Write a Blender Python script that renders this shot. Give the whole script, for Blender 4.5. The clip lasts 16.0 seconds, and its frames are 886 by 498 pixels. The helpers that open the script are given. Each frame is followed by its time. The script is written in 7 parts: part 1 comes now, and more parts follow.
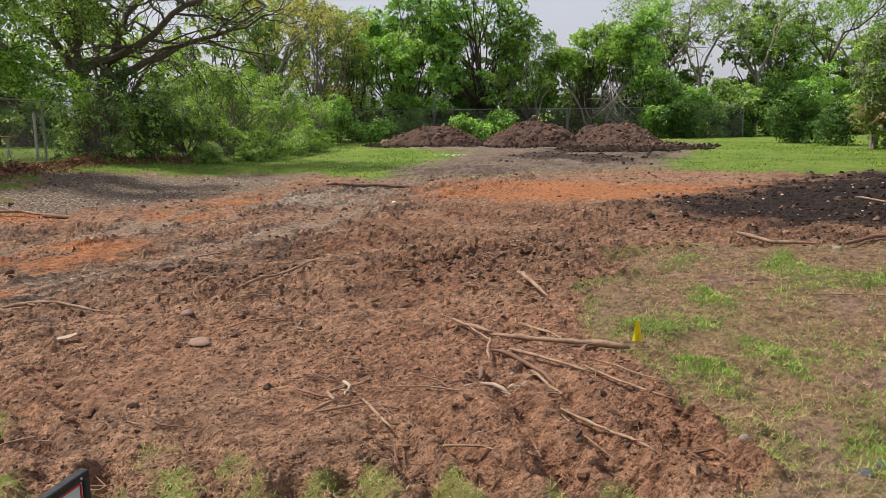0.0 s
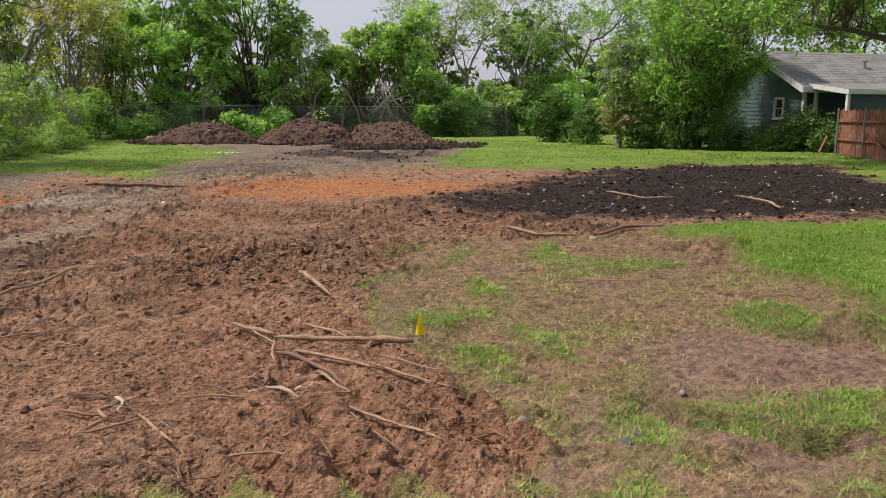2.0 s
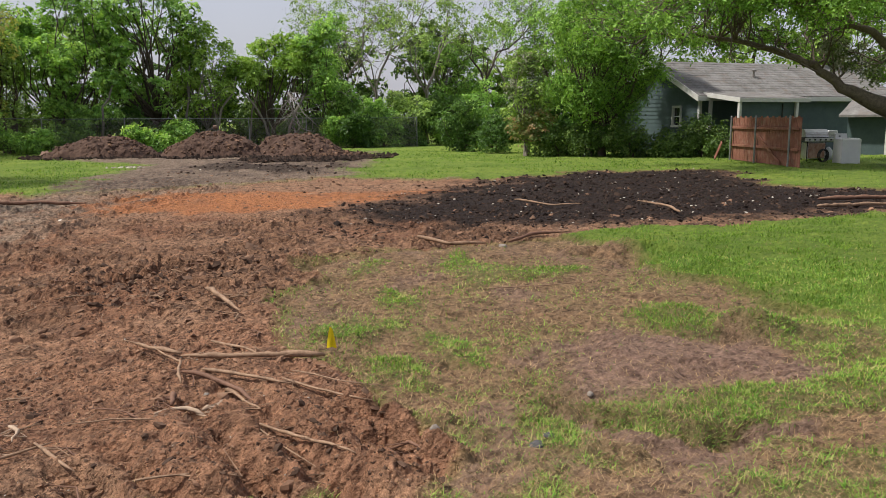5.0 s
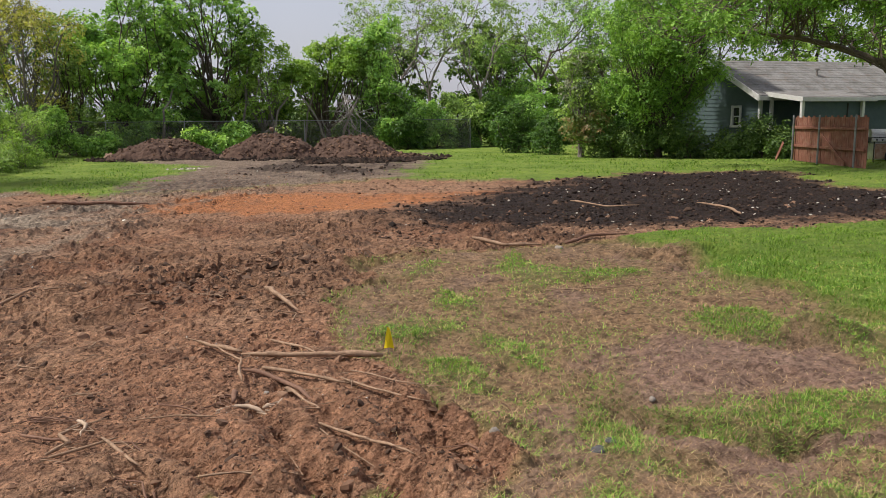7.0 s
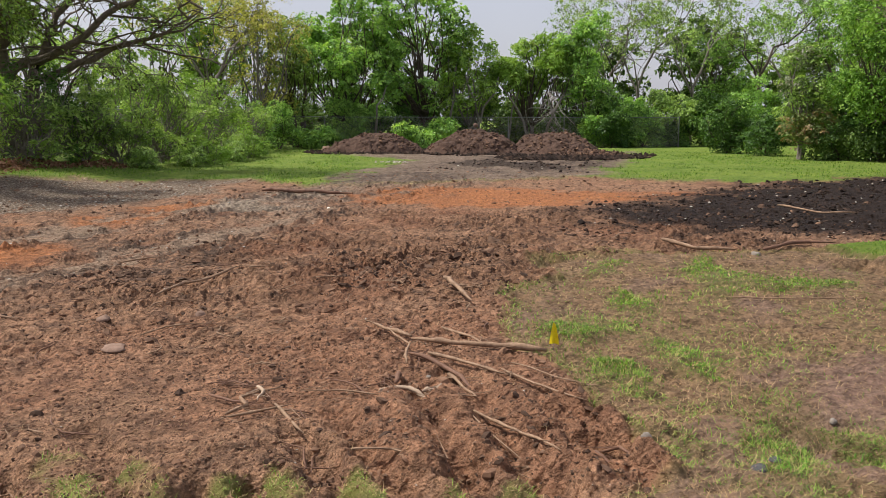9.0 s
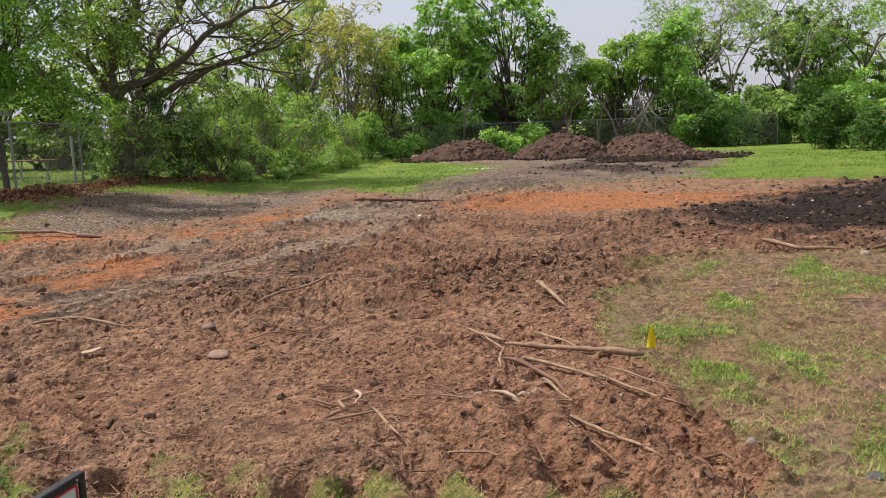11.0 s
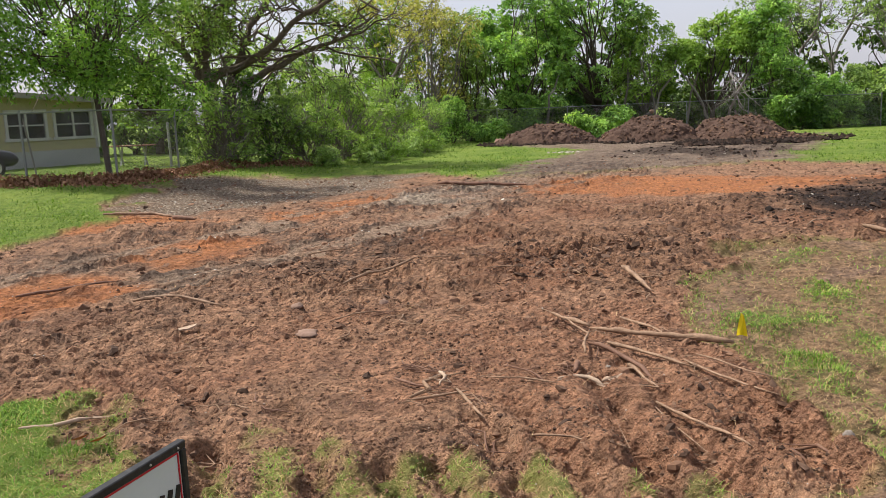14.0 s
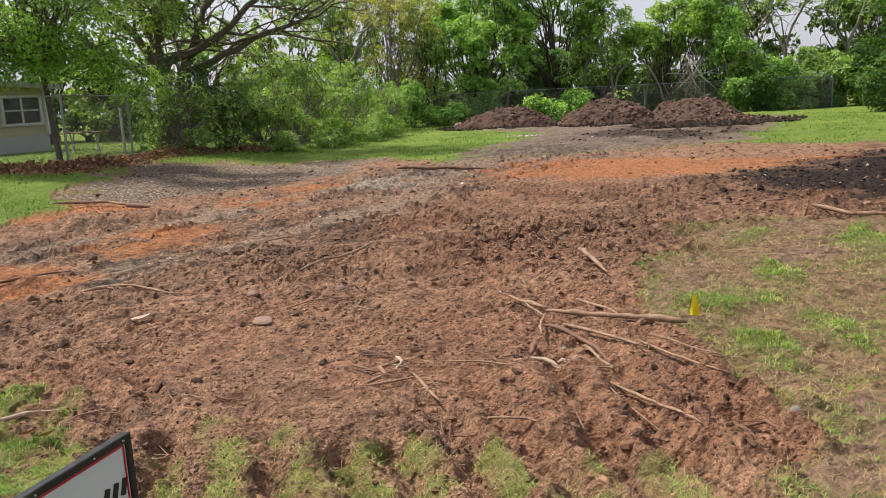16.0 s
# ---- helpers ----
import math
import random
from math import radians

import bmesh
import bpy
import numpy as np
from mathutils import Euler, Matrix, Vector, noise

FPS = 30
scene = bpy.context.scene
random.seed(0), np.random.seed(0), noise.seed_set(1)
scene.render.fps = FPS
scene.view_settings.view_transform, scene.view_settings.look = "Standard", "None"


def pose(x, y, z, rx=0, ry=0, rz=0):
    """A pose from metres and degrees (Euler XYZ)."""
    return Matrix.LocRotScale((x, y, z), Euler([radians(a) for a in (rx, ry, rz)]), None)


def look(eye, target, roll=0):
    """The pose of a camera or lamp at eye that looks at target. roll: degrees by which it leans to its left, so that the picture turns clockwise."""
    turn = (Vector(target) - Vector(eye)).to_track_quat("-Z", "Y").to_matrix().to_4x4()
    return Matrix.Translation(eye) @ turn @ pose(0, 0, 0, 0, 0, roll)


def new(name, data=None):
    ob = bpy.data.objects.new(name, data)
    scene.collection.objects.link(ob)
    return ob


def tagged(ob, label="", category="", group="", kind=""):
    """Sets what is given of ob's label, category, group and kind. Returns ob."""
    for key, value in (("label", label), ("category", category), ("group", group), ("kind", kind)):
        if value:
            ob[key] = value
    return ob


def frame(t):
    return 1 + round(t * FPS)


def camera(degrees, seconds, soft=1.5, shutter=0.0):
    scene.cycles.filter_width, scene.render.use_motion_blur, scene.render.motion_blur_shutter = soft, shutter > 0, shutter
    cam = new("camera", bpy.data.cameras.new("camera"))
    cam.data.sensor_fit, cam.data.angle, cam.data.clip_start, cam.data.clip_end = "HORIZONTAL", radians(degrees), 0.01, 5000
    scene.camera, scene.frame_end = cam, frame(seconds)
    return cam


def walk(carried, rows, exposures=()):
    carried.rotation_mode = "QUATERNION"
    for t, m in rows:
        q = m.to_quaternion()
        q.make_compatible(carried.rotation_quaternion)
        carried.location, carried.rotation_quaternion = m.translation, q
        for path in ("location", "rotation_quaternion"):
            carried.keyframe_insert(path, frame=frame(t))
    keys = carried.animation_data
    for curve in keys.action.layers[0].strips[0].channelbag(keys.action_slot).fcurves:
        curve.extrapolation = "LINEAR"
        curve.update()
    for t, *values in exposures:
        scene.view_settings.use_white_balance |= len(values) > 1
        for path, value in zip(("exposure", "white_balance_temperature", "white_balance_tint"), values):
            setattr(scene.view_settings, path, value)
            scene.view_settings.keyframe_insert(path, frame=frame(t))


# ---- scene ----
cam = camera(57.93, 16.0, 0.6)
PATH = [
    (0.0, (0.027, -0.000, 1.696), (0.000, 9.856, 0.002), -0.64),
    (0.5, (-0.026, 0.005, 1.700), (0.621, 9.850, 0.074), -0.99),
    (1.0, (-0.005, 0.012, 1.703), (1.086, 9.803, -0.017), -0.84),
    (1.5, (-0.005, 0.021, 1.703), (1.927, 9.679, -0.026), -0.35),
    (2.0, (-0.000, 0.009, 1.703), (2.686, 9.485, -0.028), 0.30),
    (2.5, (0.005, -0.002, 1.705), (3.211, 9.325, 0.054), 0.48),
    (3.0, (0.008, -0.003, 1.707), (3.487, 9.230, 0.078), 0.55),
    (3.5, (0.017, 0.002, 1.705), (3.556, 9.216, 0.102), 0.59),
    (4.0, (0.023, -0.014, 1.707), (3.599, 9.181, 0.070), 0.32),
    (6.3, (0.028, -0.012, 1.702), (3.847, 9.101, 0.163), -0.62),
    (6.5, (0.016, -0.013, 1.707), (3.702, 9.147, 0.120), -0.67),
    (7.0, (-0.004, 0.031, 1.697), (3.097, 9.405, 0.116), -0.53),
    (7.5, (-0.010, 0.053, 1.681), (2.557, 9.570, -0.000), -0.58),
    (8.0, (0.059, 0.043, 1.687), (2.050, 9.692, -0.026), -0.88),
    (8.5, (0.153, 0.011, 1.682), (1.653, 9.764, 0.059), -0.11),
    (9.0, (0.209, -0.024, 1.671), (0.869, 9.824, 0.069), 0.06),
    (9.2, (0.205, -0.028, 1.668), (0.547, 9.837, 0.071), -0.29),
    (11.3, (0.186, -0.043, 1.662), (-0.505, 9.821, 0.167), -2.00),
    (11.5, (0.178, -0.041, 1.661), (-0.730, 9.803, 0.153), -1.88),
    (12.0, (0.198, -0.024, 1.656), (-0.830, 9.790, 0.036), -1.96),
    (12.5, (0.206, -0.024, 1.654), (-0.456, 9.814, -0.007), -2.19),
    (13.0, (0.199, -0.043, 1.655), (-0.386, 9.799, -0.012), -2.16),
    (13.5, (0.199, -0.049, 1.656), (-0.572, 9.779, -0.019), -2.36),
    (14.0, (0.178, -0.058, 1.657), (-1.305, 9.691, -0.000), -2.47),
    (14.5, (0.183, -0.065, 1.654), (-1.386, 9.671, -0.006), -2.56),
    (15.0, (0.198, -0.066, 1.650), (-1.388, 9.641, -0.154), -2.53),
    (15.5, (0.211, -0.052, 1.647), (-1.291, 9.649, -0.262), -2.71),
    (16.0, (0.220, -0.034, 1.651), (-0.801, 9.737, -0.216), -2.80),
]
walk(cam, [(t, look(eye, target, roll)) for t, eye, target, roll in PATH],
     [(0.0, 0.18), (2.0, 0.12), (3.5, 0.06), (7.0, 0.06), (9.0, 0.12), (11.5, 0.25), (16.0, 0.34)])

# ---- world, sun ----
world = bpy.data.worlds.new("overcast_sky")
scene.world = world
world.use_nodes = True
wn, wl = world.node_tree.nodes, world.node_tree.links
wn.clear()
sky = wn.new("ShaderNodeTexSky")
sky.sky_type = "NISHITA"
sky.sun_disc = False
sky.sun_elevation, sky.sun_rotation = radians(57), radians(-72)
sky.dust_density = 4.0
clear = wn.new("ShaderNodeBackground")
clear.inputs["Strength"].default_value = 0.05
cloud = wn.new("ShaderNodeBackground")
cloud.inputs["Strength"].default_value = 0.44
cloud_noise = wn.new("ShaderNodeTexNoise")
cloud_noise.inputs["Scale"].default_value = 2.2
cloud_noise.inputs["Detail"].default_value = 5.0
cloud_ramp = wn.new("ShaderNodeValToRGB")
cloud_ramp.color_ramp.elements[0].position, cloud_ramp.color_ramp.elements[0].color = 0.3, (0.86, 0.86, 1.0, 1)
cloud_ramp.color_ramp.elements[1].position, cloud_ramp.color_ramp.elements[1].color = 0.7, (1.0, 0.99, 1.1, 1)
both = wn.new("ShaderNodeAddShader")
wout = wn.new("ShaderNodeOutputWorld")
wl.new(sky.outputs[0], clear.inputs["Color"])
wl.new(cloud_noise.outputs["Fac"], cloud_ramp.inputs["Fac"])
wl.new(cloud_ramp.outputs["Color"], cloud.inputs["Color"])
wl.new(clear.outputs[0], both.inputs[0])
wl.new(cloud.outputs[0], both.inputs[1])
wl.new(both.outputs[0], wout.inputs["Surface"])

sun_data = bpy.data.lights.new("sun", "SUN")
sun_data.energy, sun_data.angle, sun_data.color = 4.9, radians(3), (1.0, 0.94, 0.86)
sun = new("sun", sun_data)
sun.matrix_world = look((-15, 5, 24), (0, 0, 0))

# ---- mesh tools ----
rng = np.random.default_rng(7)


class Shape:
    """Collects vertices and faces of one mesh."""

    def __init__(self):
        self.v, self.f, self.n = [], [], 0

    def add(self, verts, faces):
        self.v.extend([tuple(p) for p in verts])
        self.f.extend([tuple(i + self.n for i in f) for f in faces])
        self.n += len(verts)
        return self

    def box(self, c, s, rz=0.0, bevel=0.006, rx=0.0, ry=0.0):
        """A box with chamfered edges, centre c and full size s."""
        h = [a / 2 for a in s]
        b = min(bevel, min(h) * 0.45)
        m = Euler((radians(rx), radians(ry), radians(rz))).to_matrix()
        pts, index = [], {}
        for i in range(8):
            sg = [1 if i >> k & 1 else -1 for k in range(3)]
            for ax in range(3):
                p = [sg[k] * (h[k] if k == ax else h[k] - b) for k in range(3)]
                index[(i, ax)] = len(pts)
                pts.append(m @ Vector(p) + Vector(c))
        faces = []
        for ax in range(3):
            u, w = (ax + 1) % 3, (ax + 2) % 3
            for side in (0, 1):
                cs = [side << ax | a << u | d << w for a, d in ((0, 0), (1, 0), (1, 1), (0, 1))]
                q = [index[(k, ax)] for k in cs]
                faces.append(q if side else q[::-1])
        for ax in range(3):
            u, w = (ax + 1) % 3, (ax + 2) % 3
            for a in (0, 1):
                for d in (0, 1):
                    lo, hi = a << u | d << w, 1 << ax | a << u | d << w
                    q = [index[(lo, u)], index[(hi, u)], index[(hi, w)], index[(lo, w)]]
                    faces.append(q if a == d else q[::-1])
        for i in range(8):
            t = [index[(i, 0)], index[(i, 1)], index[(i, 2)]]
            odd = bin(i).count("1") % 2
            faces.append(t if odd else t[::-1])
        return self.add(pts, faces)

    def tube(self, pts, radii, n=6, cap=True):
        """A tapering tube along points."""
        pts = [Vector(p) for p in pts]
        rings, up = [], Vector((0.31, 0.17, 0.93))
        for i, p in enumerate(pts):
            d = (pts[min(i + 1, len(pts) - 1)] - pts[max(i - 1, 0)]).normalized()
            side = d.cross(up)
            if side.length < 0.05:
                side = d.cross(Vector((1, 0, 0)))
            side.normalize()
            top = side.cross(d)
            r = radii[i] if hasattr(radii, "__len__") else radii
            rings += [p + (side * math.cos(a) + top * math.sin(a)) * r for a in (2 * math.pi * k / n for k in range(n))]
        faces = [(i * n + k, i * n + (k + 1) % n, (i + 1) * n + (k + 1) % n, (i + 1) * n + k)
                 for i in range(len(pts) - 1) for k in range(n)]
        if cap:
            faces += [tuple(range(n))[::-1], tuple((len(pts) - 1) * n + k for k in range(n))]
        return self.add(rings, faces)

    def prism(self, outline, a, b):
        """The closed outline (list of 3D points) pushed along b - a."""
        d = Vector(b) - Vector(a)
        n = len(outline)
        low = [Vector(p) for p in outline]
        return self.add(low + [p + d for p in low], [tuple(range(n))[::-1], tuple(range(n, 2 * n))]
                        + [(k, (k + 1) % n, n + (k + 1) % n, n + k) for k in range(n)])

    def mesh(self, name):
        me = bpy.data.meshes.new(name)
        me.from_pydata(self.v, [], self.f)
        return me


def array_mesh(name, verts, faces, smooth=False):
    """A mesh from numpy arrays; faces has 3 or 4 columns."""
    me = bpy.data.meshes.new(name)
    k = faces.shape[1]
    me.vertices.add(len(verts))
    me.vertices.foreach_set("co", np.ascontiguousarray(verts, dtype=np.float32).ravel())
    me.loops.add(faces.size)
    me.loops.foreach_set("vertex_index", np.ascontiguousarray(faces, dtype=np.int32).ravel())
    me.polygons.add(len(faces))
    me.polygons.foreach_set("loop_start", np.arange(0, faces.size, k, dtype=np.int32))
    me.polygons.foreach_set("use_smooth", np.full(len(faces), smooth))
    me.update(calc_edges=True)
    return me


def part(name, shape, material, parent=None, label="", smooth=False):
    """Links a Shape or a mesh as one object, under a thing or a part."""
    me = shape.mesh(name) if hasattr(shape, "mesh") else shape
    if smooth:
        me.polygons.foreach_set("use_smooth", [True] * len(me.polygons))
    if material is not None:
        me.materials.append(material)
    ob = new(name, me)
    ob.parent = parent
    return tagged(ob, label)


def thing(name, m, label, category, group=""):
    """An Empty at the base of a thing."""
    ob = new(name)
    ob.matrix_basis = m
    ob.empty_display_size = 0.1
    return tagged(ob, label, category, group)


# ---- noise on arrays ----
def hashed(ix, iy, seed):
    n = (ix.astype(np.int64) * 374761393 + iy.astype(np.int64) * 668265263 + seed * 974634777) & 0x7FFFFFFF
    n = ((n ^ (n >> 13)) * 1274126177) & 0x7FFFFFFF
    return ((n ^ (n >> 16)) & 0xFFFFF) / 0xFFFFF


def value_noise(x, y, seed=0):
    """Smooth noise, -1 to 1."""
    ix, iy = np.floor(x), np.floor(y)
    u, v = x - ix, y - iy
    u, v = u * u * u * (u * (u * 6 - 15) + 10), v * v * v * (v * (v * 6 - 15) + 10)
    a, b = hashed(ix, iy, seed), hashed(ix + 1, iy, seed)
    c, d = hashed(ix, iy + 1, seed), hashed(ix + 1, iy + 1, seed)
    return (a + (b - a) * u + (c - a) * v + (a - b - c + d) * u * v) * 2 - 1


def fbm(x, y, octaves=4, seed=0, gain=0.5):
    out, amp, total = 0.0, 1.0, 0.0
    for k in range(octaves):
        out = out + amp * value_noise(x * 0.8 - y * 0.6 + 17.3 * k, x * 0.6 + y * 0.8 - 9.1 * k, seed + k)
        total += amp
        amp *= gain
        x, y = x * 2.03, y * 2.03
    return out / total


def lumps(x, y, seed=0):
    """Rounded clods of uneven size on a unit grid, 0 to 1."""
    ix, iy = np.floor(x), np.floor(y)
    best = np.zeros_like(x)
    for dx in (-1, 0, 1):
        for dy in (-1, 0, 1):
            cx, cy = ix + dx, iy + dy
            px, py = cx + hashed(cx, cy, seed), cy + hashed(cx, cy, seed + 5)
            r = 0.25 + 0.5 * hashed(cx, cy, seed + 9) ** 1.5
            q = 1 - ((x - px) ** 2 + (y - py) ** 2) / (r * r)
            best = np.maximum(best, np.sqrt(np.clip(q, 0, 1)) * r * 1.35)
    return best


def smooth_step(a):
    a = np.clip(a, 0, 1)
    return a * a * (3 - 2 * a)


def inside(x, y, poly, soft):
    """1 inside the outline, 0 outside, with a soft edge of that width."""
    d2, odd = np.full(x.shape, 1e9), np.zeros(x.shape, bool)
    n = len(poly)
    for i in range(n):
        (ax, ay), (bx, by) = poly[i], poly[(i + 1) % n]
        ex, ey = bx - ax, by - ay
        t = np.clip(((x - ax) * ex + (y - ay) * ey) / (ex * ex + ey * ey + 1e-9), 0, 1)
        d2 = np.minimum(d2, (x - ax - t * ex) ** 2 + (y - ay - t * ey) ** 2)
        cross = (ay > y) != (by > y)
        with np.errstate(divide="ignore", invalid="ignore"):
            odd ^= cross & (x < ex * (y - ay) / (ey if ey else 1e-9) + ax)
    d = np.sqrt(d2) * np.where(odd, 1, -1)
    return smooth_step(0.5 + d / soft)


def along(x, y, line):
    """Distance to a polyline, and the length run along it."""
    best, run, off = np.full(x.shape, 1e9), np.zeros(x.shape), 0.0
    for (ax, ay), (bx, by) in zip(line, line[1:]):
        ex, ey = bx - ax, by - ay
        ll = math.hypot(ex, ey)
        t = np.clip(((x - ax) * ex + (y - ay) * ey) / (ll * ll), 0, 1)
        d = np.hypot(x - ax - t * ex, y - ay - t * ey)
        run = np.where(d < best, off + t * ll, run)
        best = np.minimum(best, d)
        off += ll
    return best, run

# ---- materials ----
def material(name, rough=0.8, metal=0.0, spec=0.3):
    m = bpy.data.materials.new(name)
    m.use_nodes = True
    b = m.node_tree.nodes["Principled BSDF"]
    b.inputs["Roughness"].default_value, b.inputs["Metallic"].default_value = rough, metal
    b.inputs["Specular IOR Level"].default_value = spec
    return m, m.node_tree.nodes, m.node_tree.links, b


def noise_node(nodes, links, scale, detail=4.0, rough=0.6, coord=None):
    n = nodes.new("ShaderNodeTexNoise")
    n.inputs["Scale"].default_value, n.inputs["Detail"].default_value, n.inputs["Roughness"].default_value = scale, detail, rough
    if coord is not None:
        links.new(coord, n.inputs["Vector"])
    return n.outputs["Fac"]


def ramp_node(nodes, links, fac, stops):
    r = nodes.new("ShaderNodeValToRGB")
    while len(r.color_ramp.elements) < len(stops):
        r.color_ramp.elements.new(0.5)
    for e, (p, c) in zip(r.color_ramp.elements, stops):
        e.position, e.color = p, (*c, 1)
    links.new(fac, r.inputs["Fac"])
    return r.outputs["Color"]


def mix_node(nodes, links, fac, a, b, blend="MIX"):
    m = nodes.new("ShaderNodeMix")
    m.data_type, m.blend_type = "RGBA", blend
    for socket, value in ((m.inputs[0], fac), (m.inputs[6], a), (m.inputs[7], b)):
        if isinstance(value, (int, float)):
            socket.default_value = value
        elif isinstance(value, tuple):
            socket.default_value = (*value, 1)
        else:
            links.new(value, socket)
    return m.outputs[2]


def bump_node(nodes, links, b, height, strength, distance):
    n = nodes.new("ShaderNodeBump")
    n.inputs["Strength"].default_value, n.inputs["Distance"].default_value = strength, distance
    links.new(height, n.inputs["Height"])
    links.new(n.outputs["Normal"], b.inputs["Normal"])


def plain(name, dark, light, scale=6.0, rough=0.8, metal=0.0, spec=0.3, bump=0.0, fine=60.0, stain=None):
    """A surface of two shades with coarse blotches and fine grain."""
    m, n, l, b = material(name, rough, metal, spec)
    co = n.new("ShaderNodeTexCoord").outputs["Object"]
    coarse = noise_node(n, l, scale, 5.0, 0.65, co)
    grain = noise_node(n, l, fine, 3.0, 0.6, co)
    col = mix_node(n, l, 0.35, ramp_node(n, l, coarse, [(0.32, dark), (0.68, light)]),
                   ramp_node(n, l, grain, [(0.3, dark), (0.7, light)]))
    if stain:
        spots = ramp_node(n, l, noise_node(n, l, scale * 0.6 + 1.3, 6.0, 0.7, co), [(0.52, (0, 0, 0)), (0.7, (1, 1, 1))])
        col = mix_node(n, l, spots, col, stain)
    l.new(col, b.inputs["Base Color"])
    if bump:
        bump_node(n, l, b, grain, bump, 0.01)
    return m


def island(name, stops, rough=0.7, light_through=0.0, grain=30.0):
    """Many small pieces, each with a shade of its own."""
    m, n, l, b = material(name, rough, 0.0, 0.25)
    rnd = n.new("ShaderNodeNewGeometry").outputs["Random Per Island"]
    co = n.new("ShaderNodeTexCoord").outputs["Object"]
    col = ramp_node(n, l, rnd, stops)
    big = noise_node(n, l, 0.45, 3.0, 0.6, co)
    col = mix_node(n, l, 0.55, col, mix_node(n, l, 1.0, col, ramp_node(n, l, big, [(0.3, (0.55, 0.55, 0.5)), (0.7, (1.35, 1.3, 1.2))]), "MULTIPLY"))
    l.new(col, b.inputs["Base Color"])
    if light_through:
        t = n.new("ShaderNodeBsdfTranslucent")
        mixed = n.new("ShaderNodeMixShader")
        mixed.inputs[0].default_value = light_through
        l.new(mix_node(n, l, 1.0, col, (1.2, 1.22, 0.7), "MULTIPLY"), t.inputs["Color"])
        l.new(b.outputs[0], mixed.inputs[1])
        l.new(t.outputs[0], mixed.inputs[2])
        l.new(mixed.outputs[0], n["Material Output"].inputs["Surface"])
    return m


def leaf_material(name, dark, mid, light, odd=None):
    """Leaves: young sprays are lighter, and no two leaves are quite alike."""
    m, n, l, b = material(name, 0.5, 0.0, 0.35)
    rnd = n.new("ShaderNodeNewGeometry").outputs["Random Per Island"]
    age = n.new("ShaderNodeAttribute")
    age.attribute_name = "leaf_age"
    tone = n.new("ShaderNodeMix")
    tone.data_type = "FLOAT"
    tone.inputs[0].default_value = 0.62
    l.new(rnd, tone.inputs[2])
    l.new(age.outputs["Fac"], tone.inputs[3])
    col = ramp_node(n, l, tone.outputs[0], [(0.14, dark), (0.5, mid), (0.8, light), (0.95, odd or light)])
    l.new(col, b.inputs["Base Color"])
    t = n.new("ShaderNodeBsdfTranslucent")
    mixed = n.new("ShaderNodeMixShader")
    mixed.inputs[0].default_value = 0.31
    l.new(mix_node(n, l, 1.0, col, (1.25, 1.22, 0.6), "MULTIPLY"), t.inputs["Color"])
    l.new(b.outputs[0], mixed.inputs[1])
    l.new(t.outputs[0], mixed.inputs[2])
    l.new(mixed.outputs[0], n["Material Output"].inputs["Surface"])
    return m


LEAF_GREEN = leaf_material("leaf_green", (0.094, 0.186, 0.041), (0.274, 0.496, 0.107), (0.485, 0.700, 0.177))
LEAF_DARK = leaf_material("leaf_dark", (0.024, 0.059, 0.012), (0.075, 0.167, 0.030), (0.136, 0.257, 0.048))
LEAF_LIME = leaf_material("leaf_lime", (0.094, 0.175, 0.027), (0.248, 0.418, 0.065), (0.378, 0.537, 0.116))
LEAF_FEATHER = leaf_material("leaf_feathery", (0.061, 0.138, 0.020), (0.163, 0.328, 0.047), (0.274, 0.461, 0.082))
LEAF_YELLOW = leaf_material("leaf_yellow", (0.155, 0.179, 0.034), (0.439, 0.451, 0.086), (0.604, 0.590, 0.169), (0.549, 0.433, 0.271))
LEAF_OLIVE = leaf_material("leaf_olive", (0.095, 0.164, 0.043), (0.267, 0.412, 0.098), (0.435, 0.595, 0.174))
# darkened foliage colour that stands in for shade
LEAF_SHADED = leaf_material("leaf_shaded", (0.04, 0.085, 0.016), (0.085, 0.16, 0.03), (0.16, 0.25, 0.055))
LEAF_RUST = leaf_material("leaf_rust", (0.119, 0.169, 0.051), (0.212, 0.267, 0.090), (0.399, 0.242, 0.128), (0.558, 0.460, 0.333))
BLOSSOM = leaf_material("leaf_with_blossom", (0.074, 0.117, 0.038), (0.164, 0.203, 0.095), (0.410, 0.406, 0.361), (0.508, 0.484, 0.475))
BARK_DARK = plain("bark_dark", (0.045, 0.033, 0.026), (0.13, 0.1, 0.08), 9.0, 0.9, bump=0.6, fine=35.0)
BARK_BROWN = plain("bark_brown", (0.07, 0.053, 0.042), (0.19, 0.15, 0.118), 9.0, 0.9, bump=0.6, fine=35.0)
BARK_GREY = plain("bark_grey", (0.12, 0.1, 0.085), (0.26, 0.23, 0.2), 8.0, 0.9, bump=0.5, fine=35.0)
DEAD_WOOD = plain("dead_wood", (0.2, 0.175, 0.16), (0.36, 0.325, 0.3), 9.0, 0.85, bump=0.3)
ROOT_TAN = plain("root_tan", (0.162, 0.093, 0.055), (0.357, 0.238, 0.153), 9.0, 0.75, bump=0.5, fine=45.0, stain=(0.102, 0.060, 0.038))
ROOT_RED = plain("root_red", (0.094, 0.047, 0.032), (0.217, 0.119, 0.076), 9.0, 0.75, bump=0.5, fine=45.0)
GRASS = island("grass_blades", [(0.0, (0.082, 0.200, 0.024)), (0.4, (0.175, 0.353, 0.045)), (0.72, (0.289, 0.482, 0.076)), (0.9, (0.433, 0.447, 0.151)), (1.0, (0.536, 0.470, 0.202))], 0.6, 0.3)
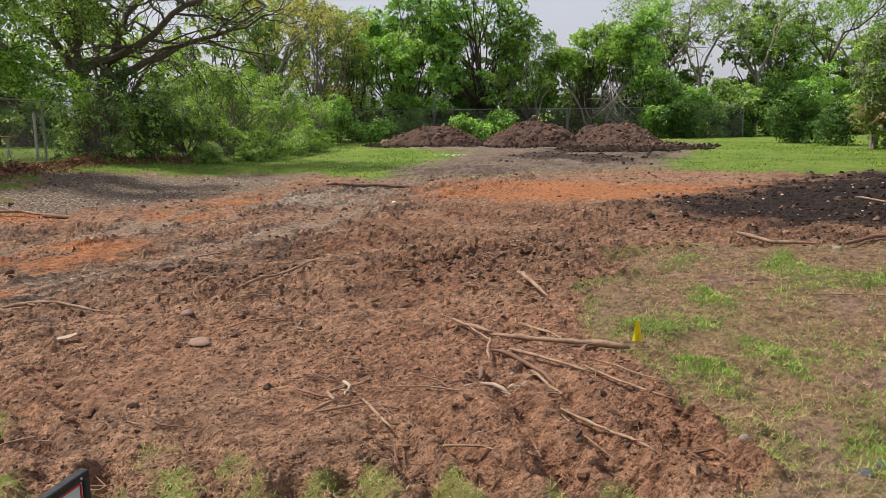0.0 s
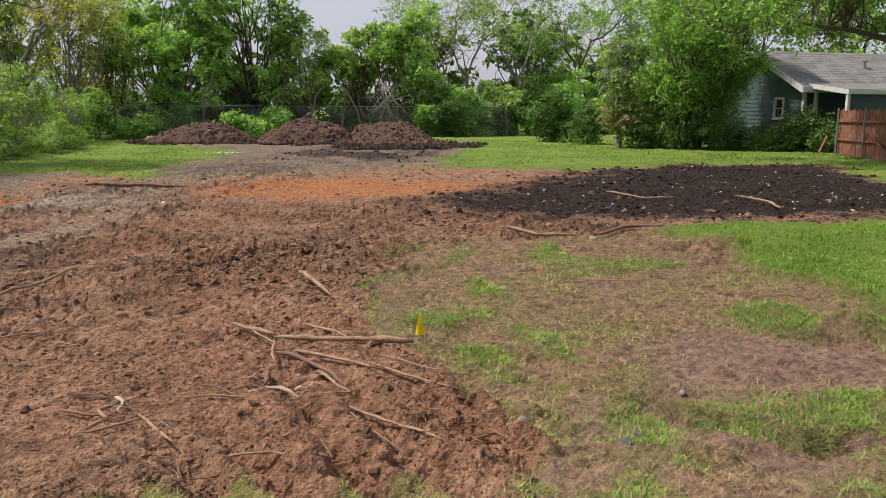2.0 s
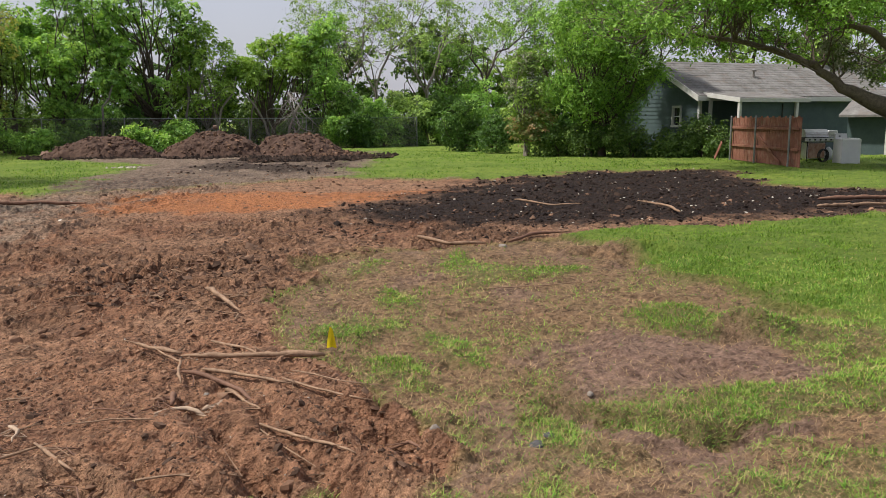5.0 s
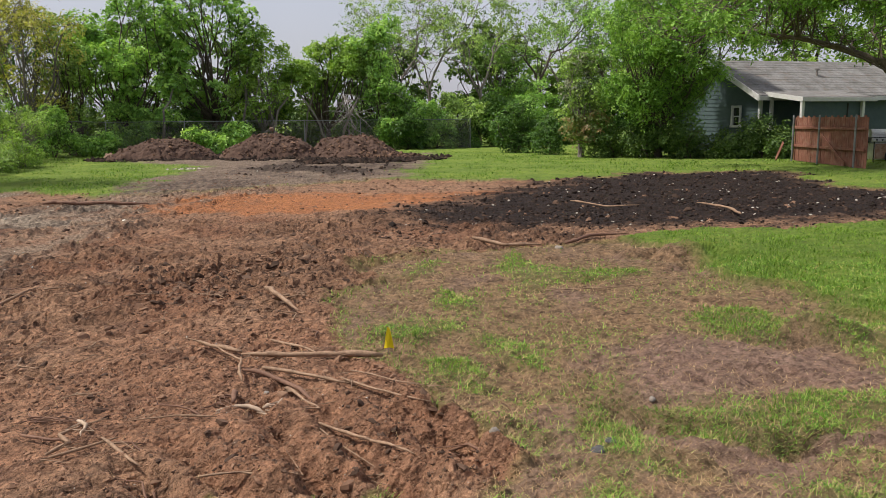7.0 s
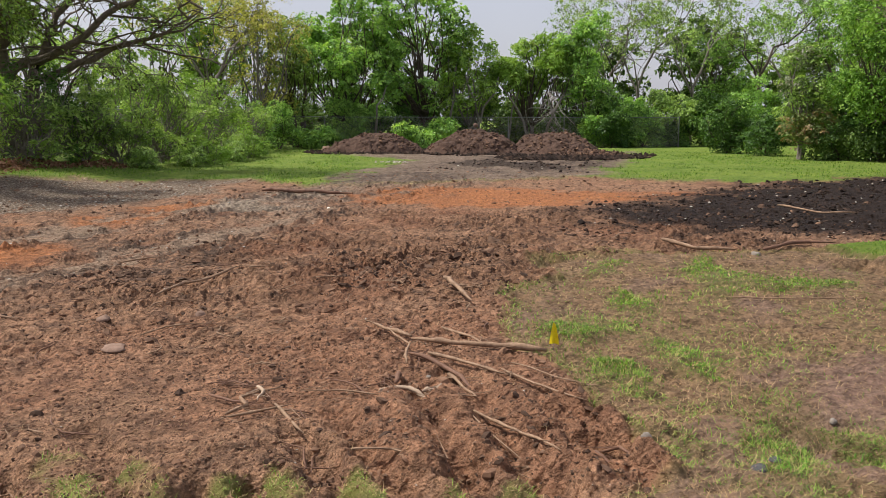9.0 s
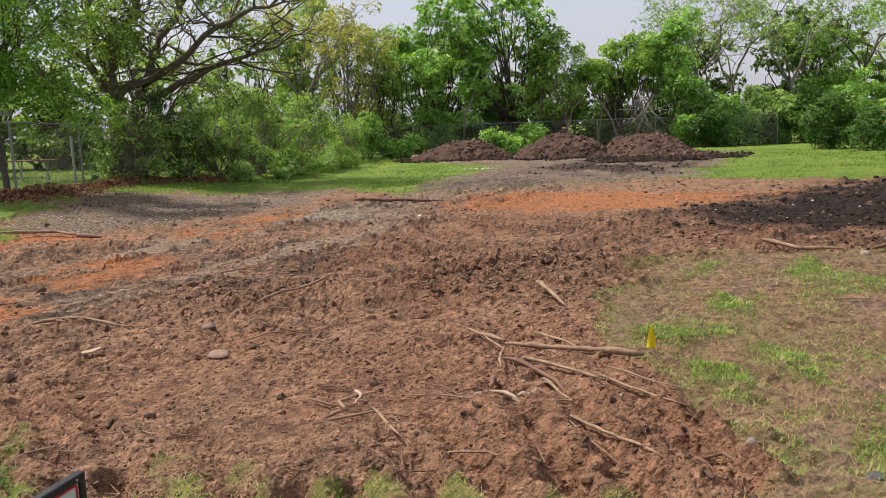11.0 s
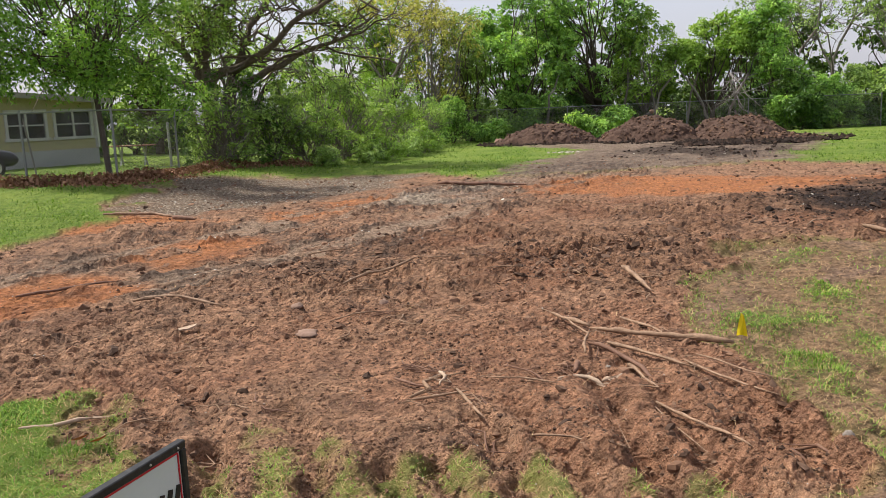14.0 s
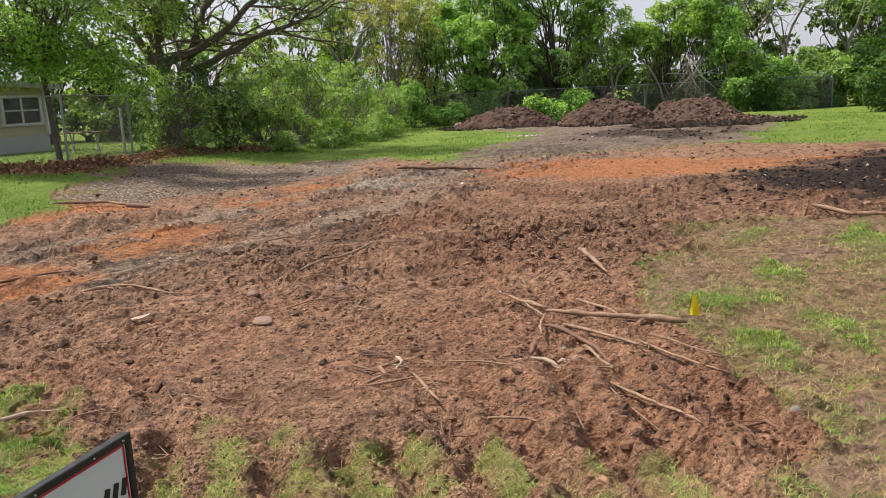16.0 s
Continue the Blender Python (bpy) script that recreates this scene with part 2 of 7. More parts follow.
LAWN = island("lawn_blades", [(0.0, (0.067, 0.146, 0.014)), (0.5, (0.126, 0.238, 0.025)), (1.0, (0.221, 0.343, 0.048))], 0.6, 0.3)
STRAW = island("dry_grass_straw", [(0.0, (0.266, 0.153, 0.083)), (0.5, (0.438, 0.284, 0.154)), (1.0, (0.623, 0.450, 0.254))], 0.8, 0.12)
CLOD = island("soil_clods", [(0.0, (0.09, 0.05, 0.033)), (0.5, (0.185, 0.104, 0.067)), (1.0, (0.3, 0.178, 0.117))], 0.95)
CLOD_DARK = island("dark_soil_clods", [(0.0, (0.050, 0.030, 0.021)), (0.6, (0.110, 0.066, 0.045)), (1.0, (0.220, 0.132, 0.088))], 0.95)
CLOD_BLACK = island("black_soil_clods", [(0.0, (0.013, 0.008, 0.006)), (0.6, (0.030, 0.019, 0.014)), (1.0, (0.068, 0.042, 0.030))], 0.95)
PEBBLE = island("pale_pebbles", [(0.0, (0.25, 0.22, 0.19)), (0.6, (0.42, 0.39, 0.35)), (1.0, (0.6, 0.57, 0.52))], 0.8)
LITTER = island("fallen_leaves", [(0.0, (0.13, 0.06, 0.035)), (0.5, (0.26, 0.13, 0.08)), (1.0, (0.4, 0.24, 0.16))], 0.8, 0.1)
MOUND_SOIL = plain("heaped_soil", (0.04, 0.023, 0.017), (0.115, 0.068, 0.048), 5.0, 0.97, bump=1.0, fine=22.0)
STONE = plain("pale_stone", (0.174, 0.145, 0.118), (0.280, 0.244, 0.206), 25.0, 0.85, bump=0.3, fine=120.0)
CLAY_STONE = plain("clay_crusted_stone", (0.164, 0.102, 0.074), (0.271, 0.180, 0.135), 14.0, 0.95, bump=0.4, fine=80.0)
ASPHALT = plain("asphalt_lump", (0.035, 0.034, 0.035), (0.12, 0.115, 0.115), 40.0, 0.9, bump=0.6, fine=160.0)
YELLOW = plain("yellow_plastic", (0.72, 0.55, 0.01), (0.85, 0.67, 0.015), 20.0, 0.45)
BLACK_PAINT = plain("black_painted_steel", (0.012, 0.012, 0.013), (0.03, 0.03, 0.032), 30.0, 0.45, stain=(0.07, 0.068, 0.065))
SIGN_WHITE = plain("sign_white", (0.515, 0.530, 0.546), (0.562, 0.569, 0.577), 4.0, 0.4)
SIGN_RED = plain("sign_red", (0.42, 0.012, 0.025), (0.5, 0.02, 0.035), 12.0, 0.4)
SIGN_BLACK = plain("sign_black", (0.012, 0.012, 0.014), (0.02, 0.02, 0.022), 12.0, 0.4)
GALVANISED = plain("galvanised_steel", (0.182, 0.187, 0.193), (0.275, 0.281, 0.286), 20.0, 0.5, 0.6)
RUSTY_STEEL = plain("weathered_steel", (0.14, 0.12, 0.11), (0.3, 0.29, 0.28), 16.0, 0.65, 0.4, stain=(0.16, 0.08, 0.045))
SIDING_BLUE = plain("blue_grey_siding", (0.046, 0.072, 0.076), (0.075, 0.106, 0.109), 2.5, 0.7, fine=18.0)
SIDING_TAN = plain("straw_siding", (0.387, 0.347, 0.204), (0.489, 0.435, 0.270), 2.5, 0.7, fine=18.0)
SKIRT = plain("pale_block_skirt", (0.36, 0.36, 0.35), (0.48, 0.48, 0.47), 3.0, 0.85, fine=25.0)
WHITE_TRIM = plain("white_trim", (0.452, 0.445, 0.429), (0.585, 0.577, 0.562), 5.0, 0.6)
SHINGLE = plain("worn_grey_shingles", (0.082, 0.076, 0.069), (0.236, 0.232, 0.223), 1.6, 0.9, bump=0.8, fine=9.0, stain=(0.143, 0.115, 0.097))
ROOF_EDGE = plain("roof_edge", (0.2, 0.19, 0.17), (0.33, 0.31, 0.28), 3.0, 0.8)
PLANK = plain("red_brown_planks", (0.137, 0.056, 0.037), (0.274, 0.117, 0.080), 5.0, 0.85, bump=0.4, fine=30.0, stain=(0.253, 0.159, 0.116))
WHITE_ENAMEL = plain("white_enamel", (0.530, 0.538, 0.546), (0.624, 0.624, 0.632), 3.0, 0.35, spec=0.5)
STEEL = plain("brushed_steel", (0.45, 0.45, 0.45), (0.62, 0.62, 0.61), 8.0, 0.35, 0.8, stain=(0.36, 0.3, 0.26))
RUST = plain("rust_streaks", (0.2, 0.075, 0.035), (0.45, 0.33, 0.26), 6.0, 0.8)
BLACK_RUBBER = plain("black_rubber", (0.015, 0.015, 0.016), (0.035, 0.035, 0.036), 12.0, 0.75)
CAR_PAINT = plain("dark_car_paint", (0.012, 0.014, 0.018), (0.022, 0.024, 0.03), 2.0, 0.35, spec=0.4)
TAIL_RED = plain("tail_light_red", (0.5, 0.012, 0.012), (0.62, 0.02, 0.02), 9.0, 0.25)
GLASS_DARK = plain("window_glass", (0.012, 0.014, 0.016), (0.03, 0.033, 0.036), 1.5, 0.08, spec=0.8)
INDOOR_DARK = plain("dim_interior", (0.03, 0.03, 0.03), (0.05, 0.05, 0.048), 2.0, 0.9)
AMBER_LEAF = plain("orange_leaf", (0.42, 0.11, 0.03), (0.56, 0.2, 0.06), 30.0, 0.7)
BARK_CHIP = plain("pale_bark", (0.27, 0.185, 0.125), (0.46, 0.35, 0.255), 18.0, 0.8, bump=0.3)

# ---- ground ----
SOIL = [(1.29, 3.17), (1.48, 3.42), (1.51, 3.82), (1.5, 4.47), (1.39, 5.11), (1.24, 5.84), (1.2, 7.12), (1.2, 7.77), (1.81, 8.27),
        (1.87, 9.32), (2.57, 9.49), (3.85, 9.71), (5.82, 9.43), (7.77, 9.51), (11.34, 9.53), (20, 9.8), (22, 13), (15.2, 13.84),
        (15.0, 15.4), (18.1, 20.2), (17.1, 21.2), (13.3, 21.7), (9.6, 20.2), (6.1, 22.9), (-1.5, 20), (-3.8, 22.6), (-8.5, 21.5),
        (-10.3, 20.5), (-8.3, 14.2), (-7.8, 12.9), (-8.1, 12.1), (-7.9, 10.9), (-9.5, 9.5), (-8, 6), (-3.6, 4.3), (-3.0, 4.5),
        (-2.75, 4.1), (-2.6, 3.75), (-2.25, 3.75), (-2.0, 3.5), (-1.85, 3.0), (-1.6, 2.0), (0.9, 2.0), (1.2, 2.7)]
TRACK = [(-1.5, 19.5), (-0.7, 26.5), (1.2, 33), (-3.5, 44), (-3, 46), (2, 47), (13, 46), (12.5, 41), (9, 30), (8.4, 28.4),
         (6.1, 22.9), (9, 21), (7.4, 17.8), (-0.9, 18)]
BLACK = [(3.98, 14.31), (6.81, 17.22), (9.64, 20.17), (13.26, 21.69), (17.15, 21.2), (18.07, 20.19), (15.02, 15.37), (15.19, 13.84),
         (22, 13), (20, 10.2), (11.7, 9.95), (9.03, 10.38), (6.93, 10.44), (5.22, 10.86), (3.86, 12.2)]
CLAY = [[(-0.83, 18.3), (0.25, 19.3), (2.55, 19.5), (4.6, 18.55), (6.9, 17.8), (7.4, 16.75), (5.1, 15.9), (3.1, 15.15), (0.95, 15.2), (-0.35, 15.6)],
        [(-5.25, 13.9), (-4.6, 15.9), (-3.6, 15.9), (-3.65, 14.5), (-4.1, 12.95), (-4.8, 12.95)],
        [(-7.2, 7.0), (-6.4, 8.15), (-5.75, 8.55), (-4.9, 8.3), (-4.42, 7.8), (-4.35, 7.08), (-4.8, 6.6), (-5.5, 5.9)],
        [(-5.65, 10.2), (-5.5, 11.15), (-4.35, 11.3), (-3.95, 10.6), (-4.1, 9.5), (-4.5, 8.9), (-5.35, 9.5)],
        [(-8.5, 12.1), (-8.4, 13.2), (-7.2, 13.8), (-6.1, 13.3), (-7.0, 12.7), (-7.3, 11.2)]]
TURNED = [(-2.35, 7.6), (-2.5, 8.9), (-1.9, 11.6), (-1.0, 14.2), (1.2, 15.0), (4.0, 14.8), (5.0, 12.2), (5.6, 9.8), (2.2, 9.4), (1.7, 8.1), (0.7, 7.5), (-0.4, 7.6), (-1.4, 7.3)]
SPILL = [(3.0, 31.3), (4.4, 35.7), (6.3, 37.8), (10.0, 36.2), (8.4, 28.8), (6.2, 25.4), (4.3, 24.2), (3.2, 25.4), (2.6, 28.1)]
GRAVEL = [(-8.2, 14.2), (-10.3, 20.8), (-8.5, 21.5), (-3.8, 22.6), (-3.9, 18.5), (-5.4, 15.7), (-7.0, 13.5)]
PALE = [(-3.32, 14.6), (-3.33, 16.54), (-2.54, 18.08), (-0.66, 18.05), (-0.8, 16.21), (-1.94, 14.79)]
LANES = [[(-2.0, 17.5), (0.5, 22.5), (3.0, 29), (5.5, 37)], [(-8.6, 5.5), (-6.46, 8.34), (-5.67, 10.12), (-4.82, 12.07), (-3.65, 14.8), (-2.36, 17.15), (1.0, 24)],
         [(-6.9, 5.4), (-5.31, 6.84), (-4.36, 7.77), (-3.56, 8.93), (-2.89, 10.21), (-2.1, 12.23), (-1.44, 14.32), (2.4, 22)]]
STRAW_AREA = [(0.8, 8.6), (2.0, 10.2), (3.83, 10.2), (5.88, 9.54), (5.8, 8.65), (5.75, 7.8), (5.44, 6.7), (5.42, 6.0), (5.45, 5.34), (5.3, 4.75), (5.1, 4.1),
              (4.8, 3.4), (4.4, 2.3), (3.6, 1.5), (0.5, 1.5), (0.5, 2.6), (0.8, 3.4), (0.9, 4.47), (0.8, 5.11), (0.6, 5.84), (0.6, 7.4)]
BARE = [(2.51, 4.15), (2.86, 3.89), (3.4, 3.82), (3.95, 3.76), (4.33, 3.85), (4.33, 4.17), (4.39, 4.6), (4.3, 4.85), (4.0, 4.8), (3.54, 5.23), (3.01, 5.15)]
GREEN = [[(3.72, 9.3), (3.9, 8.8), (3.95, 7.95), (4.69, 7.65), (4.25, 6.97), (3.75, 7.1), (3.39, 6.97), (3.38, 7.99)],
         [(1.68, 6.3), (2.14, 6.12), (2.12, 5.73), (1.78, 5.68), (1.6, 5.94)], [(1.59, 5.23), (1.91, 4.95), (1.8, 4.42), (1.57, 4.6)],
         [(2.25, 5.6), (2.55, 5.4), (2.3, 4.8), (2.08, 4.92)], [(2.5, 8.95), (2.8, 8.85), (2.6, 8.25), (2.35, 8.3)],
         [(4.2, 5.8), (4.55, 5.55), (4.62, 5.1), (4.33, 4.9), (4.06, 4.95), (3.93, 5.35)],
         [(4.43, 4.8), (4.65, 5.05), (5.0, 4.85), (5.2, 4.2), (4.85, 3.8), (4.5, 3.98), (4.42, 4.27)],
         [(2.95, 3.72), (3.4, 3.7), (3.76, 3.62), (4.19, 3.66), (4.9, 3.8), (4.5, 3.0), (3.75, 2.95), (3.5, 3.2), (3.2, 3.4)],
         [(2.3, 7.2), (2.7, 6.8), (2.5, 6.4), (2.2, 6.6)]]
RUT_IN_GRASS = [(2.35, 3.95), (2.48, 3.56), (2.66, 3.3), (2.95, 3.1), (3.4, 2.95)]
TONGUES = [[(-1.2, 2.6), (-1.64, 3.52)], [(-0.8, 2.5), (-1.47, 3.92)], [(-0.42, 2.5), (-1.03, 3.72)], [(-0.2, 2.5), (-0.6, 3.41)], [(-0.08, 2.6), (-0.31, 3.49)],
           [(0.33, 2.6), (0.05, 3.42)], [(0.6, 2.5), (0.45, 3.1)], [(0.95, 2.5), (0.77, 3.3)], [(-2.25, 3.4), (-2.55, 4.33)], [(-2.7, 3.8), (-2.95, 4.5)]]
RUTS = [[(-0.5, 2.4), (-0.84, 3.1), (-1.12, 3.66), (-1.5, 4.3)], [(-0.3, 2.5), (-0.53, 3.08), (-0.7, 3.5)], [(0.0, 2.5), (-0.27, 3.16), (-0.45, 3.5)], [(0.33, 2.5), (0.05, 3.17), (-0.1, 3.6), (-0.3, 4.1)],
        [(0.5, 2.7), (0.25, 3.42), (0.1, 3.8), (-0.1, 4.4)], [(0.8, 2.7), (0.63, 3.29), (0.55, 3.7), (0.4, 4.4), (0.3, 5.0)], [(1.1, 2.8), (0.95, 3.4), (0.8, 4.2), (0.65, 5.2)], [(1.4, 3.2), (1.25, 3.9), (1.05, 4.8)],
        [(-1.3, 2.7), (-1.62, 3.6), (-2.1, 4.5), (-2.9, 5.6)], [(-1.75, 3.3), (-1.95, 3.8), (-2.45, 4.5), (-3.3, 5.4)], [(-2.2, 3.7), (-2.7, 4.4), (-3.5, 5.2)]]


def base_height(x, y):
    """The lie of the land."""
    return (0.026 * x * np.exp(-(x * x + y * y) / 150) - 0.006 * np.clip(y - 20, 0, 35)
            + 0.34 * smooth_step((-x - 5.5) / 6) * smooth_step((y - 9) / 8)
            + 0.1 * smooth_step((x - 22) / 5) * smooth_step((y - 18) / 6))


def regions(x, y):
    """How far each point belongs to each kind of ground, 0 to 1."""
    r = np.hypot(x, y)
    amp = 0.07 + 0.028 * r
    k = 1.0 / (0.35 + 0.06 * r)
    wx = x + amp * 1.3 * fbm(x * 1.1, y * 1.1, 4, 11) + 0.04 * fbm(x * 7, y * 7, 2, 12)
    wy = y + amp * 1.5 * fbm(x * 1.1, y * 1.1, 4, 31) + 0.04 * fbm(x * 7, y * 7, 2, 32)
    m = {}
    soft = 0.12 + 0.012 * r
    tongue = np.zeros_like(x)
    for line in TONGUES:
        d, run = along(x + 0.09 * fbm(x * 6, y * 6, 3, 15), y + 0.12 * fbm(x * 4, y * 4, 2, 16), line)
        tongue = np.maximum(tongue, smooth_step(1.45 - d / 0.1))
    tongue = tongue * smooth_step(0.75 + 1.3 * fbm(x * 5, y * 5, 3, 17))
    soil = inside(wx, wy, SOIL, soft) * (1 - 0.65 * tongue)
    worn_spot = smooth_step(2.4 * fbm(x * 2.6 + 9, y * 2.6, 4, 19) - 0.05) * smooth_step((-1.3 - x) / 0.5) * smooth_step((5.4 - y) / 0.6) * smooth_step((x + 5.5) / 1.5)
    soil = np.maximum(soil, 0.8 * worn_spot)
    track = inside(wx, wy, TRACK, 0.8) * (1 - soil)
    blot = fbm(x * 0.9, y * 0.9, 5, 51)
    clay = np.zeros_like(x)
    for poly in CLAY:
        clay = np.maximum(clay, inside(wx, wy, poly, 0.5))
    clay *= smooth_step(1.05 + 1.7 * fbm(x * 1.6, y * 1.6, 5, 61))
    black = inside(wx + 0.5 * fbm(x * 2.2, y * 2.2, 4, 55), wy + 0.5 * fbm(x * 2.2, y * 2.2, 4, 57), BLACK, 2.4)
    black = np.clip(1.15 * black + 0.7 * fbm(x * 2.6, y * 2.6, 4, 59) * (black > 0.01) * (black < 0.97), 0, 1)
    spill = inside(wx, wy, SPILL, 2.0) * smooth_step(0.75 + 2.0 * fbm(x * 0.8 + 4, y * 0.5, 4, 63))
    turned = inside(wx, wy, TURNED, 1.2) * smooth_step(0.8 + 1.3 * fbm(x * 1.3 + 2, y * 1.3, 4, 65))
    gravel = inside(wx, wy, GRAVEL, 0.9)
    pale = inside(wx, wy, PALE, 0.9) * smooth_step(0.95 + 1.5 * blot)
    lane, streak = np.zeros_like(x), np.zeros_like(x)
    for line in LANES:
        d, run = along(wx, wy, line)
        lane = np.maximum(lane, smooth_step(1.3 - d / 0.85) * smooth_step(0.75 + 1.7 * fbm(run * 0.5, d * 4.5, 3, 71)))
        streak = np.maximum(streak, smooth_step(1.8 - d / 1.0) * smooth_step(3.2 * fbm(run * 0.45 + 7, d * 7.5, 3, 73) - 0.2))
    straw = inside(wx, wy, STRAW_AREA, 0.35) * (1 - soil)
    bare = inside(wx, wy, BARE, 0.45) * (1 - soil)
    green = np.zeros_like(x)
    for poly in GREEN:
        green = np.maximum(green, inside(wx, wy, poly, 0.3))
    patches = smooth_step(0.45 + 1.5 * fbm(x * 1.5, y * 1.5, 4, 81))
    near = smooth_step((4.6 - y) / 1.4)
    lawn = (1 - soil) * (1 - track)
    holes = smooth_step(1.9 * fbm(x * 1.9 + 3, y * 1.9, 4, 83) - 0.15)
    thin = np.clip(0.04 + 0.9 * patches * (0.2 + 0.8 * near) * (1 - 0.9 * holes) + green, 0, 1) * (1 - 0.93 * bare)
    torn = smooth_step(1.5 - along(wx, wy, RUT_IN_GRASS)[0] / 0.1) * straw
    bare = np.clip(bare + 0.8 * straw * holes * (1 - green) + torn, 0, 1)
    thin = thin * (1 - 0.9 * torn)
    lawn = lawn * (1 - straw) + straw * thin
    red = smooth_step(0.15 + 1.6 * fbm(x * 0.8 + 5, y * 0.8, 4, 91)) * soil * (1 - black)
    m.update(turned=turned * soil * (1 - clay), soil=soil, track=track, clay=clay * soil, black=np.maximum(black * soil, 0.8 * spill), gravel=np.maximum(gravel, 0.0) * soil, pale=pale * soil,
             lane=lane * soil, streak=streak * np.clip(soil + track, 0, 1) * (1 - 0.6 * clay) * (1 - black), straw=straw, bare=bare, lawn=np.clip(lawn, 0, 1), red=red)
    return m


def relief(x, y, m=None):
    """Height of the ground with clods, ruts, turf edges and holes."""
    m = m or regions(x, y)
    z = base_height(x, y)
    z = z + (1 - m["soil"]) * (0.03 * fbm(x * 4, y * 4, 4, 181) + 0.014 * fbm(x * 24, y * 24, 2, 183))
    z = z - m["straw"] * (0.035 + 0.03 * m["bare"]) * smooth_step(1.8 * fbm(x * 2.6, y * 2.6, 4, 185) - 0.1) * (1 - m["soil"])
    worked = (m["soil"] + m["track"] > 0.01) & (y > 1.5) & (y < 60)
    z[worked] += clods(x[worked], y[worked], {k: v[worked] for k, v in m.items()})
    close = (y > 1.2) & (y < 16) & (np.abs(x) < 10)
    z[close] += diggings(x[close], y[close], {k: v[close] for k, v in m.items()})
    return z + 0.025 * smooth_step((m["lawn"] - 0.4) * 2) * m["straw"] + (0.055 - 0.035 * smooth_step((4.6 - y) / 0.8)) * (1 - smooth_step((m["soil"] - 0.3) * 4)) * (1 - smooth_step((m["straw"] - 0.35) * 4))


def clods(x, y, m):
    """Loose soil: clods, treads and wheel lanes. Relief finer than the mesh is left to the material."""
    z = np.zeros_like(x)
    r = np.hypot(x, y)
    cell = r * 0.0032
    can = {k: np.clip(0.4 / (k * cell), 0, 1) ** 1.5 for k in (3, 6, 13, 26)}
    loose = m["soil"] * (1 - 0.6 * m["clay"]) * (1 - 0.75 * m["pale"]) * (1 - 0.6 * m["gravel"]) * (1 - 0.8 * m["lane"])
    tread = smooth_step(0.55 + 1.3 * fbm(x * 0.55 + 3, y * 0.55, 3, 101))
    packed = np.exp(-((x + 1.0) ** 2 / 1.3 + (y - 4.35) ** 2 / 0.9)) + 0.6 * np.exp(-((x + 1.9) ** 2 / 0.8 + (y - 5.2) ** 2 / 1.2))
    rough = loose * (0.65 + 0.65 * tread) * (1 - 0.8 * np.clip(packed, 0, 1))
    rows = smooth_step(1 - np.abs(y - 8.2 - 0.15 * (x + 2)) / 1.6) * (1 - smooth_step((x - 2.2) / 0.5)) * smooth_step((x + 5) / 2)
    rough = rough * (1 + 0.4 * rows + 0.7 * m["turned"]) * (1 - 0.22 * smooth_step((r - 5) / 7))
    z = z + 0.05 * rows * m["soil"]
    z = z + rough * 0.045 * fbm(x * 1.3, y * 1.3, 3, 111)
    wx, wy = x + 0.09 * fbm(x * 6, y * 6, 3, 121), y + 0.09 * fbm(x * 6, y * 6, 3, 131)
    flow = smooth_step(0.5 + 2 * fbm(x * 1.7, y * 1.7, 2, 142))
    z = z + rough * (can[3] * 0.042 * lumps(wx * 3.1, wy * 3.1, 141) * flow + can[6] * 0.034 * lumps(wx * 6.3, wy * 6.3, 151) + can[13] * 0.016 * lumps(wx * 13, wy * 13, 161)
                     - can[6] * 0.026 * smooth_step(-1.7 * fbm(x * 4.5, y * 4.5, 3, 165) - 0.12) - can[13] * 0.03 * smooth_step(-2.4 * fbm(x * 10, y * 10, 3, 167) - 0.15))
    z = z + can[26] * (0.3 + 0.7 * rough) * m["soil"] * (0.012 * lumps(wx * 24, wy * 24, 171) + 0.009 * fbm(x * 30, y * 30, 3, 175, 0.7))
    z = z + m["black"] * (can[6] * 0.012 * lumps(wx * 5, wy * 5, 191) + can[13] * 0.008 * lumps(wx * 11, wy * 11, 192) + 0.04 * fbm(x * 1.1, y * 1.1, 3, 195) + 0.02)
    z = z + m["gravel"] * 0.03 * fbm(x * 3, y * 3, 4, 197) + m["track"] * (0.06 * fbm(x * 0.9, y * 0.9, 4, 199) + 0.03 * lumps(wx * 2.2, wy * 2.2, 201))
    for line in LANES:
        for side in (-0.75, -0.3, 0.35, 0.8):
            d, run = along(x + side + 0.08 * fbm(x * 0.8, y * 0.8, 2, 203), y, line)
            z = z - m["soil"] * smooth_step(1 - d / 0.11) * (0.035 + 0.02 * np.sin(run * 30)) * (0.5 + fbm(x * 1.4, y * 1.4, 3, 205)) + m["soil"] * 0.035 * smooth_step(1 - np.abs(d - 0.2) / 0.09) * (0.7 + 1.5 * fbm(x * 5, y * 5, 3, 206))
    return z


